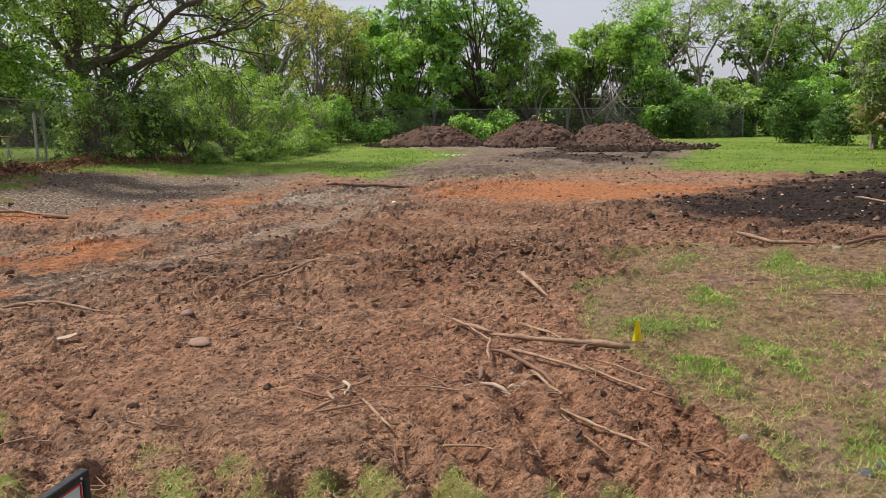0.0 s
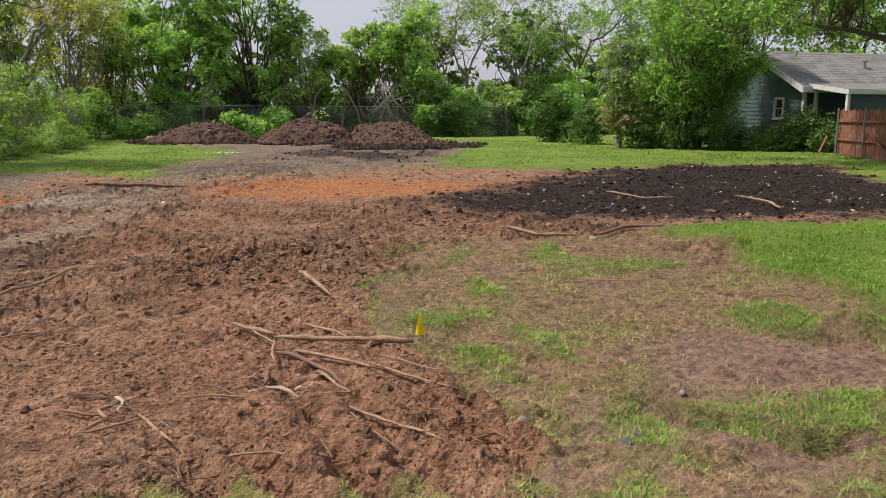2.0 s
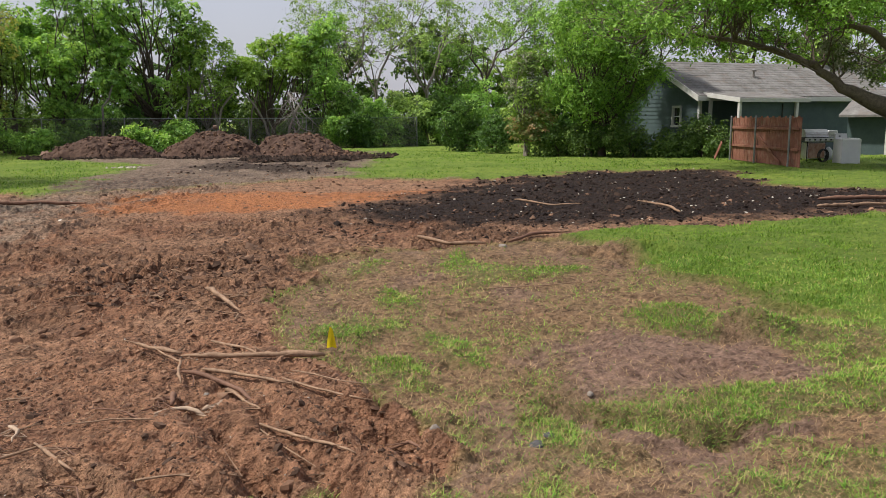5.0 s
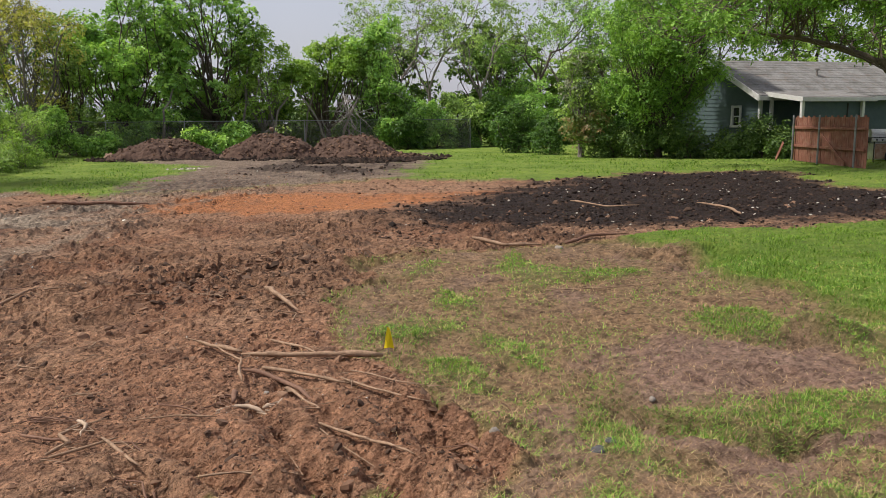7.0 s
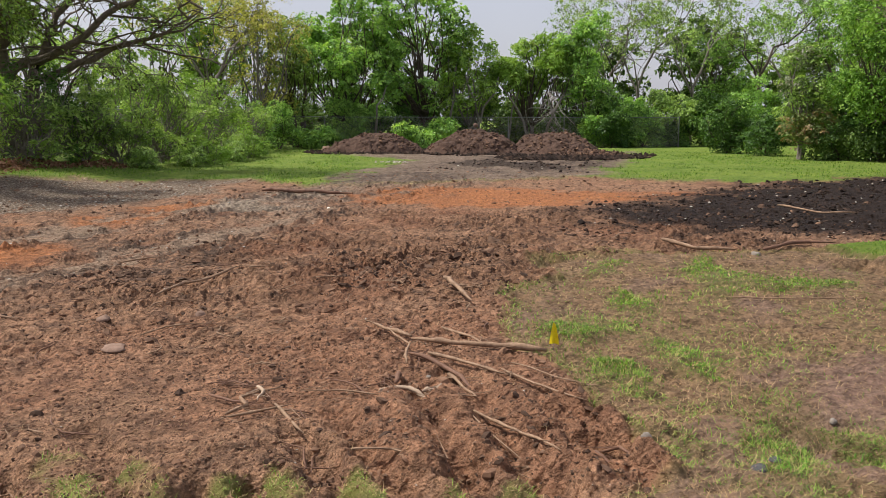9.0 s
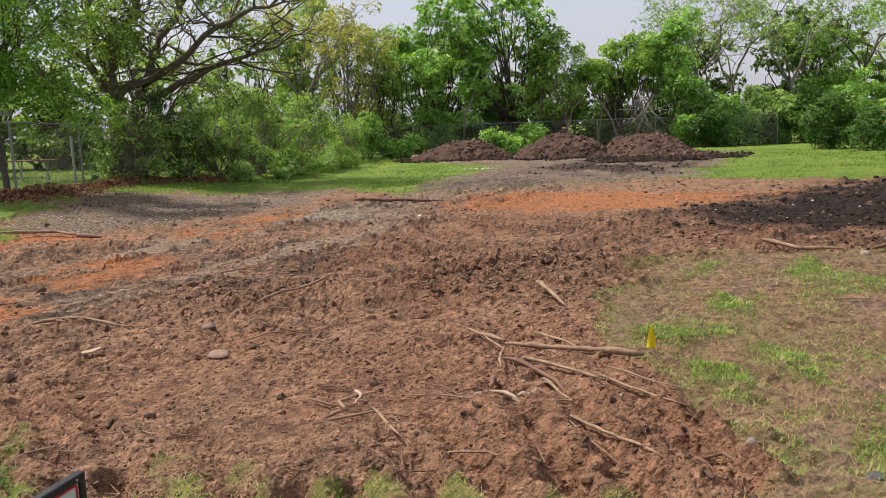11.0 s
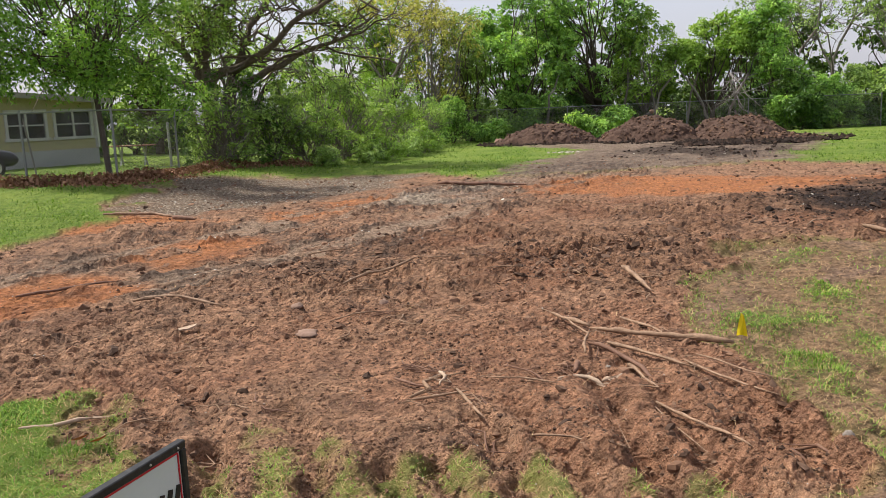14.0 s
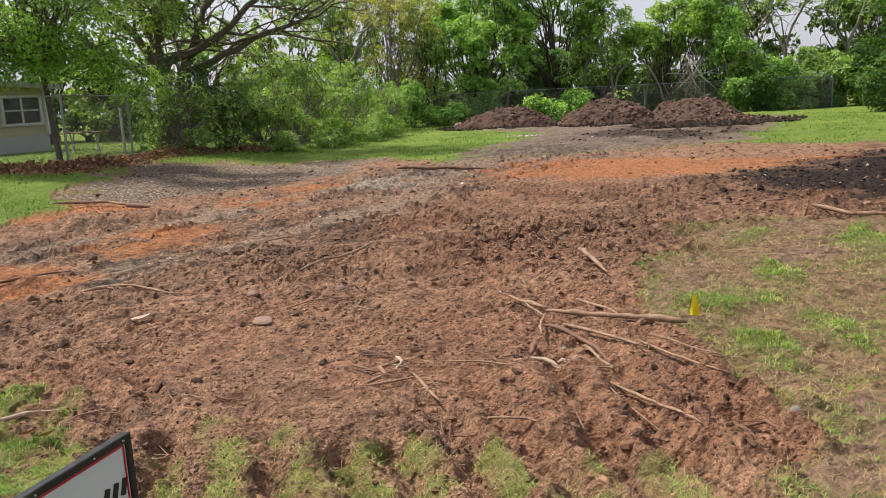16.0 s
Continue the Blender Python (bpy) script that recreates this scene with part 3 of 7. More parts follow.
def diggings(x, y, m):
    """Track ruts near the grass, holes where roots were pulled, and lifted turf."""
    z = np.zeros_like(x)
    for line in RUTS:
        ex = line[0][0]
        d, run = along(x + 0.07 * fbm(x * 3, y * 3, 3, 207), y + 0.05 * fbm(x * 3, y * 3, 3, 209), line)
        fade = smooth_step((5.7 - y) / 2.0) * np.clip(0.35 + m["soil"], 0, 1)
        z = z - fade * smooth_step(1.35 - d / 0.085) * (0.085 + 0.02 * np.sin(run * 42)) * (0.7 + 0.7 * fbm(x * 1.5 + ex, y * 1.5, 2, 211))
        z = z + fade * 0.035 * smooth_step(1 - np.abs(d - 0.16) / 0.08) * (0.6 + fbm(x * 4, y * 4, 2, 213))
    # holes and trenches where roots were pulled, and lifted turf
    for hx, hy, hr, dep in ((1.29, 3.86, 0.17, -0.26), (1.1, 4.04, 0.13, -0.14), (0.62, 4.98, 0.17, -0.12), (0.5, 4.3, 0.12, -0.09), (0.38, 4.76, 0.11, -0.1), (0.85, 3.55, 0.13, -0.11),
                            (0.62, 3.7, 0.1, -0.09), (-1.72, 3.78, 0.16, -0.11), (-2.55, 3.82, 0.14, -0.1), (-2.2, 4.05, 0.13, -0.09), (1.33, 4.3, 0.12, -0.08),
                            (1.02, 5.2, 0.13, -0.07), (5.62, 8.05, 0.33, 0.15), (6.1, 7.75, 0.25, 0.1), (4.42, 4.72, 0.2, 0.13), (4.62, 4.55, 0.16, 0.1),
                            (5.2, 8.4, 0.25, 0.08), (5.5, 7.45, 0.3, -0.08), (4.25, 4.62, 0.16, -0.08), (4.75, 4.2, 0.22, -0.05), (1.62, 3.95, 0.12, 0.05),
                            (-6.6, 11.7, 0.5, 0.16), (-5.9, 12.4, 0.4, 0.12), (-7.1, 11.1, 0.4, 0.1)):
        q = np.hypot(x - hx, y - hy) / hr
        z = z + dep * smooth_step(1.25 - q * (1 + 0.35 * fbm(x * 9, y * 9, 2, 221)))
    d, run = along(x, y + 0.03 * fbm(x * 5, y * 5, 2, 231), RUT_IN_GRASS)
    z = z - smooth_step(1 - d / 0.12) * (0.06 + 0.02 * np.sin(run * 40))
    return z


# rings that widen with distance, sectors that are narrow over the lot
near_rings = 1 / np.linspace(1 / 2.3, 1 / 42.0, 600)
rings = np.concatenate([[0.02, 0.35, 0.8, 1.2, 1.6, 1.95], near_rings, np.geomspace(44, 900, 40)])
bearing = np.radians(np.concatenate([np.linspace(-180, -52, 33)[:-1], np.linspace(-49, 57, 610), np.linspace(62, 180, 31)[1:-1]]))
rr, aa = np.meshgrid(rings, bearing, indexing="ij")
gx, gy = (rr * np.sin(aa)).ravel(), (rr * np.cos(aa)).ravel()
gm = regions(gx, gy)
gz = relief(gx, gy, gm)
nr, na = len(rings), len(bearing)
gi = np.arange(nr * na).reshape(nr, na)
right = np.roll(gi, -1, axis=1)
GRID = {k: v.reshape(nr, na) for k, v in gm.items()}
GRID["z"] = gz.reshape(nr, na)


def grid_read(x, y, keys):
    """Values of the ground sheet at the points, between its own vertices."""
    x, y = np.asarray(x, float), np.asarray(y, float)
    u = np.clip(np.interp(np.hypot(x, y), rings, np.arange(nr)), 0, nr - 1.001)
    v = np.clip(np.interp(np.arctan2(x, y), bearing, np.arange(na)), 0, na - 1.001)
    i, j = u.astype(int), v.astype(int)
    u, v = u - i, v - j
    return [g[i, j] * (1 - u) * (1 - v) + g[i + 1, j] * u * (1 - v) + g[i, j + 1] * (1 - u) * v + g[i + 1, j + 1] * u * v for g in (GRID[k] for k in keys)]


def lie(x, y):
    """Height of the ground sheet."""
    return grid_read(x, y, ["z"])[0]


def kinds_at(x, y):
    keys = [k for k in GRID if k != "z"]
    return dict(zip(keys, grid_read(x, y, keys)))


def ground_at(x, y):
    return float(lie(np.array([float(x)]), np.array([float(y)]))[0])


quads = np.stack([gi[:-1], gi[1:], right[1:], right[:-1]], axis=-1).reshape(-1, 4)
ground_mesh = array_mesh("ground", np.stack([gx, gy, gz], 1), quads)
for label_a, keys in (("kind_a", ("clay", "black", "gravel", "pale")), ("kind_b", ("lawn", "straw", "track", "lane")), ("kind_c", ("soil", "red", "bare", "streak")), ("kind_d", ("turned", "turned", "turned", "turned"))):
    layer = ground_mesh.attributes.new(label_a, "FLOAT_COLOR", "POINT")
    layer.data.foreach_set("color", np.stack([gm[k] for k in keys], 1).astype(np.float32).ravel())

gmat, n, l, b = material("lot_ground", 0.95, 0.0, 0.2)
co = n.new("ShaderNodeTexCoord").outputs["Object"]


def kinds(name):
    a = n.new("ShaderNodeAttribute")
    a.attribute_name = name
    s = n.new("ShaderNodeSeparateColor")
    l.new(a.outputs["Color"], s.inputs[0])
    return s.outputs[0], s.outputs[1], s.outputs[2], a.outputs["Alpha"]


k_clay, k_black, k_gravel, k_pale = kinds("kind_a")
k_lawn, k_straw, k_track, k_lane = kinds("kind_b")
k_soil, k_red, k_bare, k_streak = kinds("kind_c")
k_turned = kinds("kind_d")[0]
coarse = noise_node(n, l, 1.1, 6.0, 0.62, co)
medium = noise_node(n, l, 5.5, 6.0, 0.68, co)
fine = noise_node(n, l, 38.0, 4.0, 0.7, co)
speck = noise_node(n, l, 22.0, 2.0, 0.5, co)
brown = mix_node(n, l, 0.5, ramp_node(n, l, coarse, [(0.3, (0.186, 0.105, 0.063)), (0.5, (0.321, 0.183, 0.109)), (0.72, (0.458, 0.271, 0.169))]),
                 ramp_node(n, l, medium, [(0.3, (0.163, 0.090, 0.050)), (0.5, (0.321, 0.183, 0.109)), (0.7, (0.499, 0.301, 0.185))]))
brown = mix_node(n, l, 0.25, brown, ramp_node(n, l, fine, [(0.3, (0.131, 0.072, 0.045)), (0.7, (0.573, 0.340, 0.213))]))
grit = noise_node(n, l, 120.0, 3.0, 0.7, co)
brown = mix_node(n, l, 0.38, brown, mix_node(n, l, 1.0, brown, ramp_node(n, l, grit, [(0.32, (0.25, 0.25, 0.25)), (0.5, (1.0, 1.0, 1.0)), (0.7, (1.9, 1.85, 1.8))]), "MULTIPLY"))
crumb = noise_node(n, l, 13.0, 5.0, 0.75, co)
damp = ramp_node(n, l, noise_node(n, l, 2.6, 7.0, 0.75, co), [(0.5, (0, 0, 0)), (0.64, (1, 1, 1))])
damp_half = mix_node(n, l, 0.72, (0, 0, 0), damp)
brown = mix_node(n, l, damp_half, brown, (0.1, 0.064, 0.047))
fresh = n.new("ShaderNodeMath")
fresh.operation = "MULTIPLY"
fresh.inputs[1].default_value = 0.75
l.new(k_turned, fresh.inputs[0])
brown = mix_node(n, l, fresh.outputs[0], brown, mix_node(n, l, 1.0, brown, (0.62, 0.57, 0.54), "MULTIPLY"))
half = n.new("ShaderNodeMath")
half.operation = "MULTIPLY"
half.inputs[1].default_value = 0.3
l.new(k_red, half.inputs[0])
col = mix_node(n, l, half.outputs[0], brown, (0.27, 0.105, 0.055))
turf = mix_node(n, l, 0.45, ramp_node(n, l, coarse, [(0.32, (0.121, 0.194, 0.028)), (0.68, (0.206, 0.277, 0.048))]),
                ramp_node(n, l, fine, [(0.3, (0.085, 0.148, 0.019)), (0.7, (0.204, 0.288, 0.048))]))
wide = noise_node(n, l, 0.32, 5.0, 0.6, co)
turf = mix_node(n, l, 0.45, turf, mix_node(n, l, 1.0, turf, ramp_node(n, l, wide, [(0.34, (0.55, 0.66, 0.5)), (0.5, (1.0, 1.0, 1.0)), (0.68, (1.55, 1.28, 1.35))]), "MULTIPLY"))
turf = mix_node(n, l, 0.5, turf, mix_node(n, l, 1.0, turf, ramp_node(n, l, medium, [(0.36, (0.5, 0.58, 0.45)), (0.52, (1.0, 1.0, 1.0)), (0.66, (1.5, 1.3, 1.2))]), "MULTIPLY"))
hay = mix_node(n, l, 0.5, ramp_node(n, l, medium, [(0.35, (0.137, 0.076, 0.046)), (0.65, (0.281, 0.179, 0.105))]),
               ramp_node(n, l, fine, [(0.3, (0.081, 0.044, 0.027)), (0.7, (0.382, 0.261, 0.154))]))
bare_soil = mix_node(n, l, 0.5, ramp_node(n, l, medium, [(0.35, (0.166, 0.096, 0.070)), (0.65, (0.299, 0.198, 0.145))]),
                     ramp_node(n, l, fine, [(0.3, (0.144, 0.086, 0.060)), (0.7, (0.332, 0.224, 0.170))]))
hay = mix_node(n, l, 0.9, hay, mix_node(n, l, 1.0, hay, ramp_node(n, l, crumb, [(0.34, (0.3, 0.28, 0.28)), (0.5, (1.0, 1.0, 1.0)), (0.66, (1.7, 1.65, 1.6))]), "MULTIPLY"))
bare_soil = mix_node(n, l, 0.85, bare_soil, mix_node(n, l, 1.0, bare_soil, ramp_node(n, l, crumb, [(0.34, (0.35, 0.32, 0.3)), (0.5, (1.0, 1.0, 1.0)), (0.66, (1.6, 1.55, 1.55))]), "MULTIPLY"))
open_ground = mix_node(n, l, k_straw, turf, hay)
open_ground = mix_node(n, l, k_bare, open_ground, bare_soil)
green_fac = n.new("ShaderNodeMath")
green_fac.operation = "MULTIPLY"
l.new(k_lawn, green_fac.inputs[0])
l.new(k_straw, green_fac.inputs[1])
green_half = n.new("ShaderNodeMath")
green_half.operation = "MULTIPLY"
green_half.inputs[1].default_value = 0.55
l.new(green_fac.outputs[0], green_half.inputs[0])
open_ground = mix_node(n, l, green_half.outputs[0], open_ground, (0.14, 0.16, 0.05))
track_col = mix_node(n, l, 0.5, ramp_node(n, l, coarse, [(0.35, (0.1, 0.066, 0.048)), (0.65, (0.31, 0.235, 0.175))]),
                     ramp_node(n, l, medium, [(0.35, (0.085, 0.056, 0.042)), (0.65, (0.33, 0.255, 0.195))]))
open_ground = mix_node(n, l, k_track, open_ground, track_col)
col = mix_node(n, l, k_soil, open_ground, col)
lane_col = mix_node(n, l, 0.5, ramp_node(n, l, medium, [(0.3, (0.19, 0.122, 0.082)), (0.7, (0.43, 0.305, 0.21))]),
                    ramp_node(n, l, fine, [(0.3, (0.13, 0.088, 0.062)), (0.7, (0.42, 0.31, 0.22))]))
col = mix_node(n, l, k_lane, col, lane_col)
streak_half = n.new("ShaderNodeMath")
streak_half.operation = "MULTIPLY"
streak_half.inputs[1].default_value = 0.75
l.new(k_streak, streak_half.inputs[0])
gravel_col = mix_node(n, l, 0.55, ramp_node(n, l, medium, [(0.3, (0.105, 0.070, 0.047)), (0.7, (0.309, 0.221, 0.152))]),
                      ramp_node(n, l, speck, [(0.42, (0.087, 0.064, 0.047)), (0.55, (0.235, 0.180, 0.131)), (0.68, (0.712, 0.651, 0.535))]))
col = mix_node(n, l, k_gravel, col, gravel_col)
pale_col = ramp_node(n, l, medium, [(0.3, (0.25, 0.195, 0.145)), (0.7, (0.47, 0.385, 0.29))])
col = mix_node(n, l, k_pale, col, pale_col)
clay_col = mix_node(n, l, 0.5, ramp_node(n, l, coarse, [(0.3, (0.275, 0.112, 0.056)), (0.6, (0.464, 0.182, 0.066)), (0.75, (0.422, 0.215, 0.111))]),
                    ramp_node(n, l, medium, [(0.3, (0.233, 0.107, 0.061)), (0.7, (0.528, 0.215, 0.083))]))
col = mix_node(n, l, k_clay, col, clay_col)
col = mix_node(n, l, streak_half.outputs[0], col, ramp_node(n, l, medium, [(0.35, (0.05, 0.036, 0.028)), (0.7, (0.12, 0.085, 0.065))]))
black_col = mix_node(n, l, 0.5, ramp_node(n, l, medium, [(0.3, (0.0117, 0.0078, 0.0062)), (0.7, (0.0429, 0.0265, 0.0203))]),
                     ramp_node(n, l, fine, [(0.35, (0.0109, 0.0070, 0.0055)), (0.7, (0.0468, 0.0289, 0.0218))]))
col = mix_node(n, l, k_black, col, black_col)
worked_soil = n.new("ShaderNodeMath")
worked_soil.operation, worked_soil.use_clamp = "ADD", True
l.new(k_soil, worked_soil.inputs[0])
l.new(k_track, worked_soil.inputs[1])
part_soil = n.new("ShaderNodeMath")
part_soil.operation = "MULTIPLY"
part_soil.inputs[1].default_value = 0.62
l.new(worked_soil.outputs[0], part_soil.inputs[0])
# small shadows between crumbs painted in: colour darkens where the bump is low
col = mix_node(n, l, part_soil.outputs[0], col, mix_node(n, l, 1.0, col, ramp_node(n, l, crumb, [(0.36, (0.2, 0.19, 0.19)), (0.5, (1.0, 1.0, 1.0)), (0.66, (1.75, 1.72, 1.68))]), "MULTIPLY"))
l.new(col, b.inputs["Base Color"])
rough_sum = n.new("ShaderNodeMath")
rough_sum.operation = "MULTIPLY_ADD"
rough_sum.inputs[1].default_value = 0.4
l.new(grit, rough_sum.inputs[0])
l.new(fine, rough_sum.inputs[2])
crumb_sum = n.new("ShaderNodeMath")
crumb_sum.operation = "MULTIPLY_ADD"
crumb_sum.inputs[1].default_value = 1.4
l.new(crumb, crumb_sum.inputs[0])
l.new(rough_sum.outputs[0], crumb_sum.inputs[2])
height = crumb_sum.outputs[0]
shift = n.new("ShaderNodeTexNoise")
shift.inputs["Scale"].default_value, shift.inputs["Detail"].default_value = 9.0, 3.0
l.new(co, shift.inputs["Vector"])
bent = n.new("ShaderNodeVectorMath")
bent.operation = "MULTIPLY_ADD"
bent.inputs[1].default_value = (0.16, 0.16, 0.16)
l.new(shift.outputs["Color"], bent.inputs[0])
l.new(co, bent.inputs[2])
for clod_scale, clod_depth in ((8.0, -1.5), (21.0, -0.7)):
    cell = n.new("ShaderNodeTexVoronoi")
    cell.inputs["Scale"].default_value = clod_scale
    l.new(bent.outputs[0], cell.inputs["Vector"])
    depth = n.new("ShaderNodeMath")
    depth.operation = "MULTIPLY"
    depth.inputs[1].default_value = clod_depth
    l.new(cell.outputs["Distance"], depth.inputs[0])
    only = n.new("ShaderNodeMath")
    only.operation = "MULTIPLY_ADD"
    l.new(depth.outputs[0], only.inputs[0])
    l.new(worked_soil.outputs[0], only.inputs[1])
    l.new(height, only.inputs[2])
    height = only.outputs[0]
bump_node(n, l, b, height, 1.0, 0.045)
ground_mesh.materials.append(gmat)
ground = tagged(new("ground", ground_mesh), "graded lot of churned brown soil, orange clay, black topsoil and lawn", "ground", kind="structure")

# ---- trees and shrubs ----
def unit_vectors(r, count):
    v = r.normal(size=(count, 3))
    return v / np.linalg.norm(v, axis=1)[:, None]


def leaf_cloud(name, r, lobes, count, size, clump=0.3, droop=0.0, per=18, hollow=0.45, narrow=0.55):
    """Small folded leaves set in flat drooping sprays over rounded lobes (x, y, z, rx, ry, rz)."""
    lobes = np.array(lobes, float)
    weight = (lobes[:, 3] * lobes[:, 4] + lobes[:, 5] ** 2) ** 1.1
    sprays = max(1, count // per)
    pick = r.choice(len(lobes), sprays, p=weight / weight.sum())
    out = unit_vectors(r, sprays)
    reach = hollow + (1 - hollow) * np.sqrt(r.random(sprays))
    reach *= 1 + 0.22 * r.normal(size=sprays) * (r.random(sprays) < 0.35)
    centre = lobes[pick, :3] + out * lobes[pick, 3:] * reach[:, None]
    axis = out * np.array([0.5, 0.5, 0.35]) + np.array([0, 0, 0.6]) + r.normal(size=(sprays, 3)) * 0.3
    axis /= np.linalg.norm(axis, axis=1)[:, None]
    e1 = np.cross(axis, unit_vectors(r, sprays))
    e1 /= np.linalg.norm(e1, axis=1)[:, None]
    e2 = np.cross(axis, e1)
    width = clump * (0.55 + 0.9 * r.random(sprays))
    k = np.repeat(np.arange(sprays), per)
    rho = np.sqrt(r.random(len(k))) * 1.25
    ang = r.random(len(k)) * 6.283
    ray = e1[k] * np.cos(ang)[:, None] + e2[k] * (np.sin(ang) * 0.7)[:, None]
    off = ray * rho[:, None] - axis[k] * (0.3 * rho ** 2 + 0.16 * r.normal(size=len(k)))[:, None]
    c = centre[k] + off * width[k][:, None]
    c[:, 2] -= droop * (0.35 * rho ** 2 + 0.4 * r.random(len(k)) ** 2)
    keep = c[:, 2] > 0.05
    c, k, ray = c[keep], k[keep], ray[keep]
    nrm = axis[k] + ray * 0.35 + r.normal(size=c.shape) * 0.4
    nrm /= np.linalg.norm(nrm, axis=1)[:, None]
    t = ray * 0.8 + r.normal(size=c.shape) * 0.6
    t[:, 2] -= 0.25 + droop * 0.6
    t -= nrm * (t * nrm).sum(1)[:, None]
    t /= np.linalg.norm(t, axis=1)[:, None] + 1e-6
    s = np.cross(nrm, t)
    ln = size * (0.6 + 0.8 * r.random(len(c)))[:, None]
    v = np.stack([c - t * ln * 0.5, c + s * ln * narrow * 0.5 + nrm * ln * 0.14, c + t * ln * 0.5, c - s * ln * narrow * 0.5 + nrm * ln * 0.14], 1)
    i = np.arange(len(c))[:, None] * 4
    me = array_mesh(name, v.reshape(-1, 3), i + np.array([[0, 1, 2, 3]]))
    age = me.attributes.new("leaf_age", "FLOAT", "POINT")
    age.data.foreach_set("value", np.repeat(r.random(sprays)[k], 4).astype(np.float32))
    return me


def limb(shape, r, a, b, ra, rb, bend=0.12, steps=5, sides=6):
    """One crooked limb from a to b. Returns its points."""
    a, b = np.array(a, float), np.array(b, float)
    ln = np.linalg.norm(b - a)
    off = r.normal(size=3) * bend * ln
    pts = [a + (b - a) * t + off * math.sin(math.pi * t) + r.normal(size=3) * ln * 0.025 * (0 < t < 1) for t in np.linspace(0, 1, steps)]
    shape.tube(pts, [ra + (rb - ra) * t ** 0.8 for t in np.linspace(0, 1, steps)], sides)
    return pts


def branch(shape, r, a, d, length, radius, depth, tips, rise=0.12, wide=0.5):
    """A limb that forks again and again; gathers the tips."""
    d = np.array(d, float) / np.linalg.norm(d)
    a = np.array(a, float)
    mid = a + d * length * 0.5 + r.normal(size=3) * length * 0.05
    e = a + d * length + np.array([0, 0, rise * length * 0.5]) + r.normal(size=3) * length * 0.04
    shape.tube([a, mid, e], [radius, radius * 0.86, radius * 0.72], 7 if radius > 0.06 else 3, False)
    if depth == 0:
        tips.append(e)
        return
    for k in range(2 + (r.random() < 0.45)):
        nd = d + r.normal(size=3) * wide
        nd[2] += rise
        branch(shape, r, e if k else mid + (e - mid) * r.random(), nd, length * (0.62 + 0.25 * r.random()), radius * (0.7 if k == 1 else 0.52), depth - 1, tips, rise, wide)


def bare_tree(x, y, seed, trunk, height, reach, depth, leaves, leaf_mat, bark, label, group="", wide=0.58):
    """A tall thin tree: forking grey limbs and a few leaf sprays at their tips."""
    r = np.random.default_rng(seed)
    z0 = float(base_height(np.array([float(x)]), np.array([float(y)]))[0]) - 0.2
    t = thing("tree", pose(x, y, z0), label, "tree", group)
    wood, tips = Shape(), []
    head = np.array([r.normal() * 0.25, r.normal() * 0.2, height])
    wood.tube([(0, 0, 0), head * 0.35 + r.normal(size=3) * 0.08, head * 0.7 + r.normal(size=3) * 0.1, head], [trunk * 1.3, trunk, trunk * 0.92, trunk * 0.8], 9)
    for k in range(3):
        a = 2.1 * k + r.random()
        branch(wood, r, head * (1 - 0.12 * k), (math.cos(a) * 0.6, math.sin(a) * 0.5, 1.0), reach, trunk * (0.75 - 0.15 * k), depth, tips, 0.12, wide)
    part("trunk", wood, bark, t, smooth=True)
    part("crown", leaf_cloud("crown", r, [(*q, 0.5, 0.5, 0.4) for q in tips], leaves, 0.17, 0.26, 0.05, per=12, hollow=0.2), leaf_mat, t)
    return t


def random_lobes(r, centre, spread, count, lobe):
    """Lobes scattered through an ellipsoid."""
    out = []
    for d in unit_vectors(r, count):
        q = np.array(centre) + d * np.array(spread) * (0.35 + 0.65 * r.random() ** 0.5)
        rad = lobe * (0.65 + 0.7 * r.random())
        out.append((*q, rad, rad, rad * 0.75))
    return out


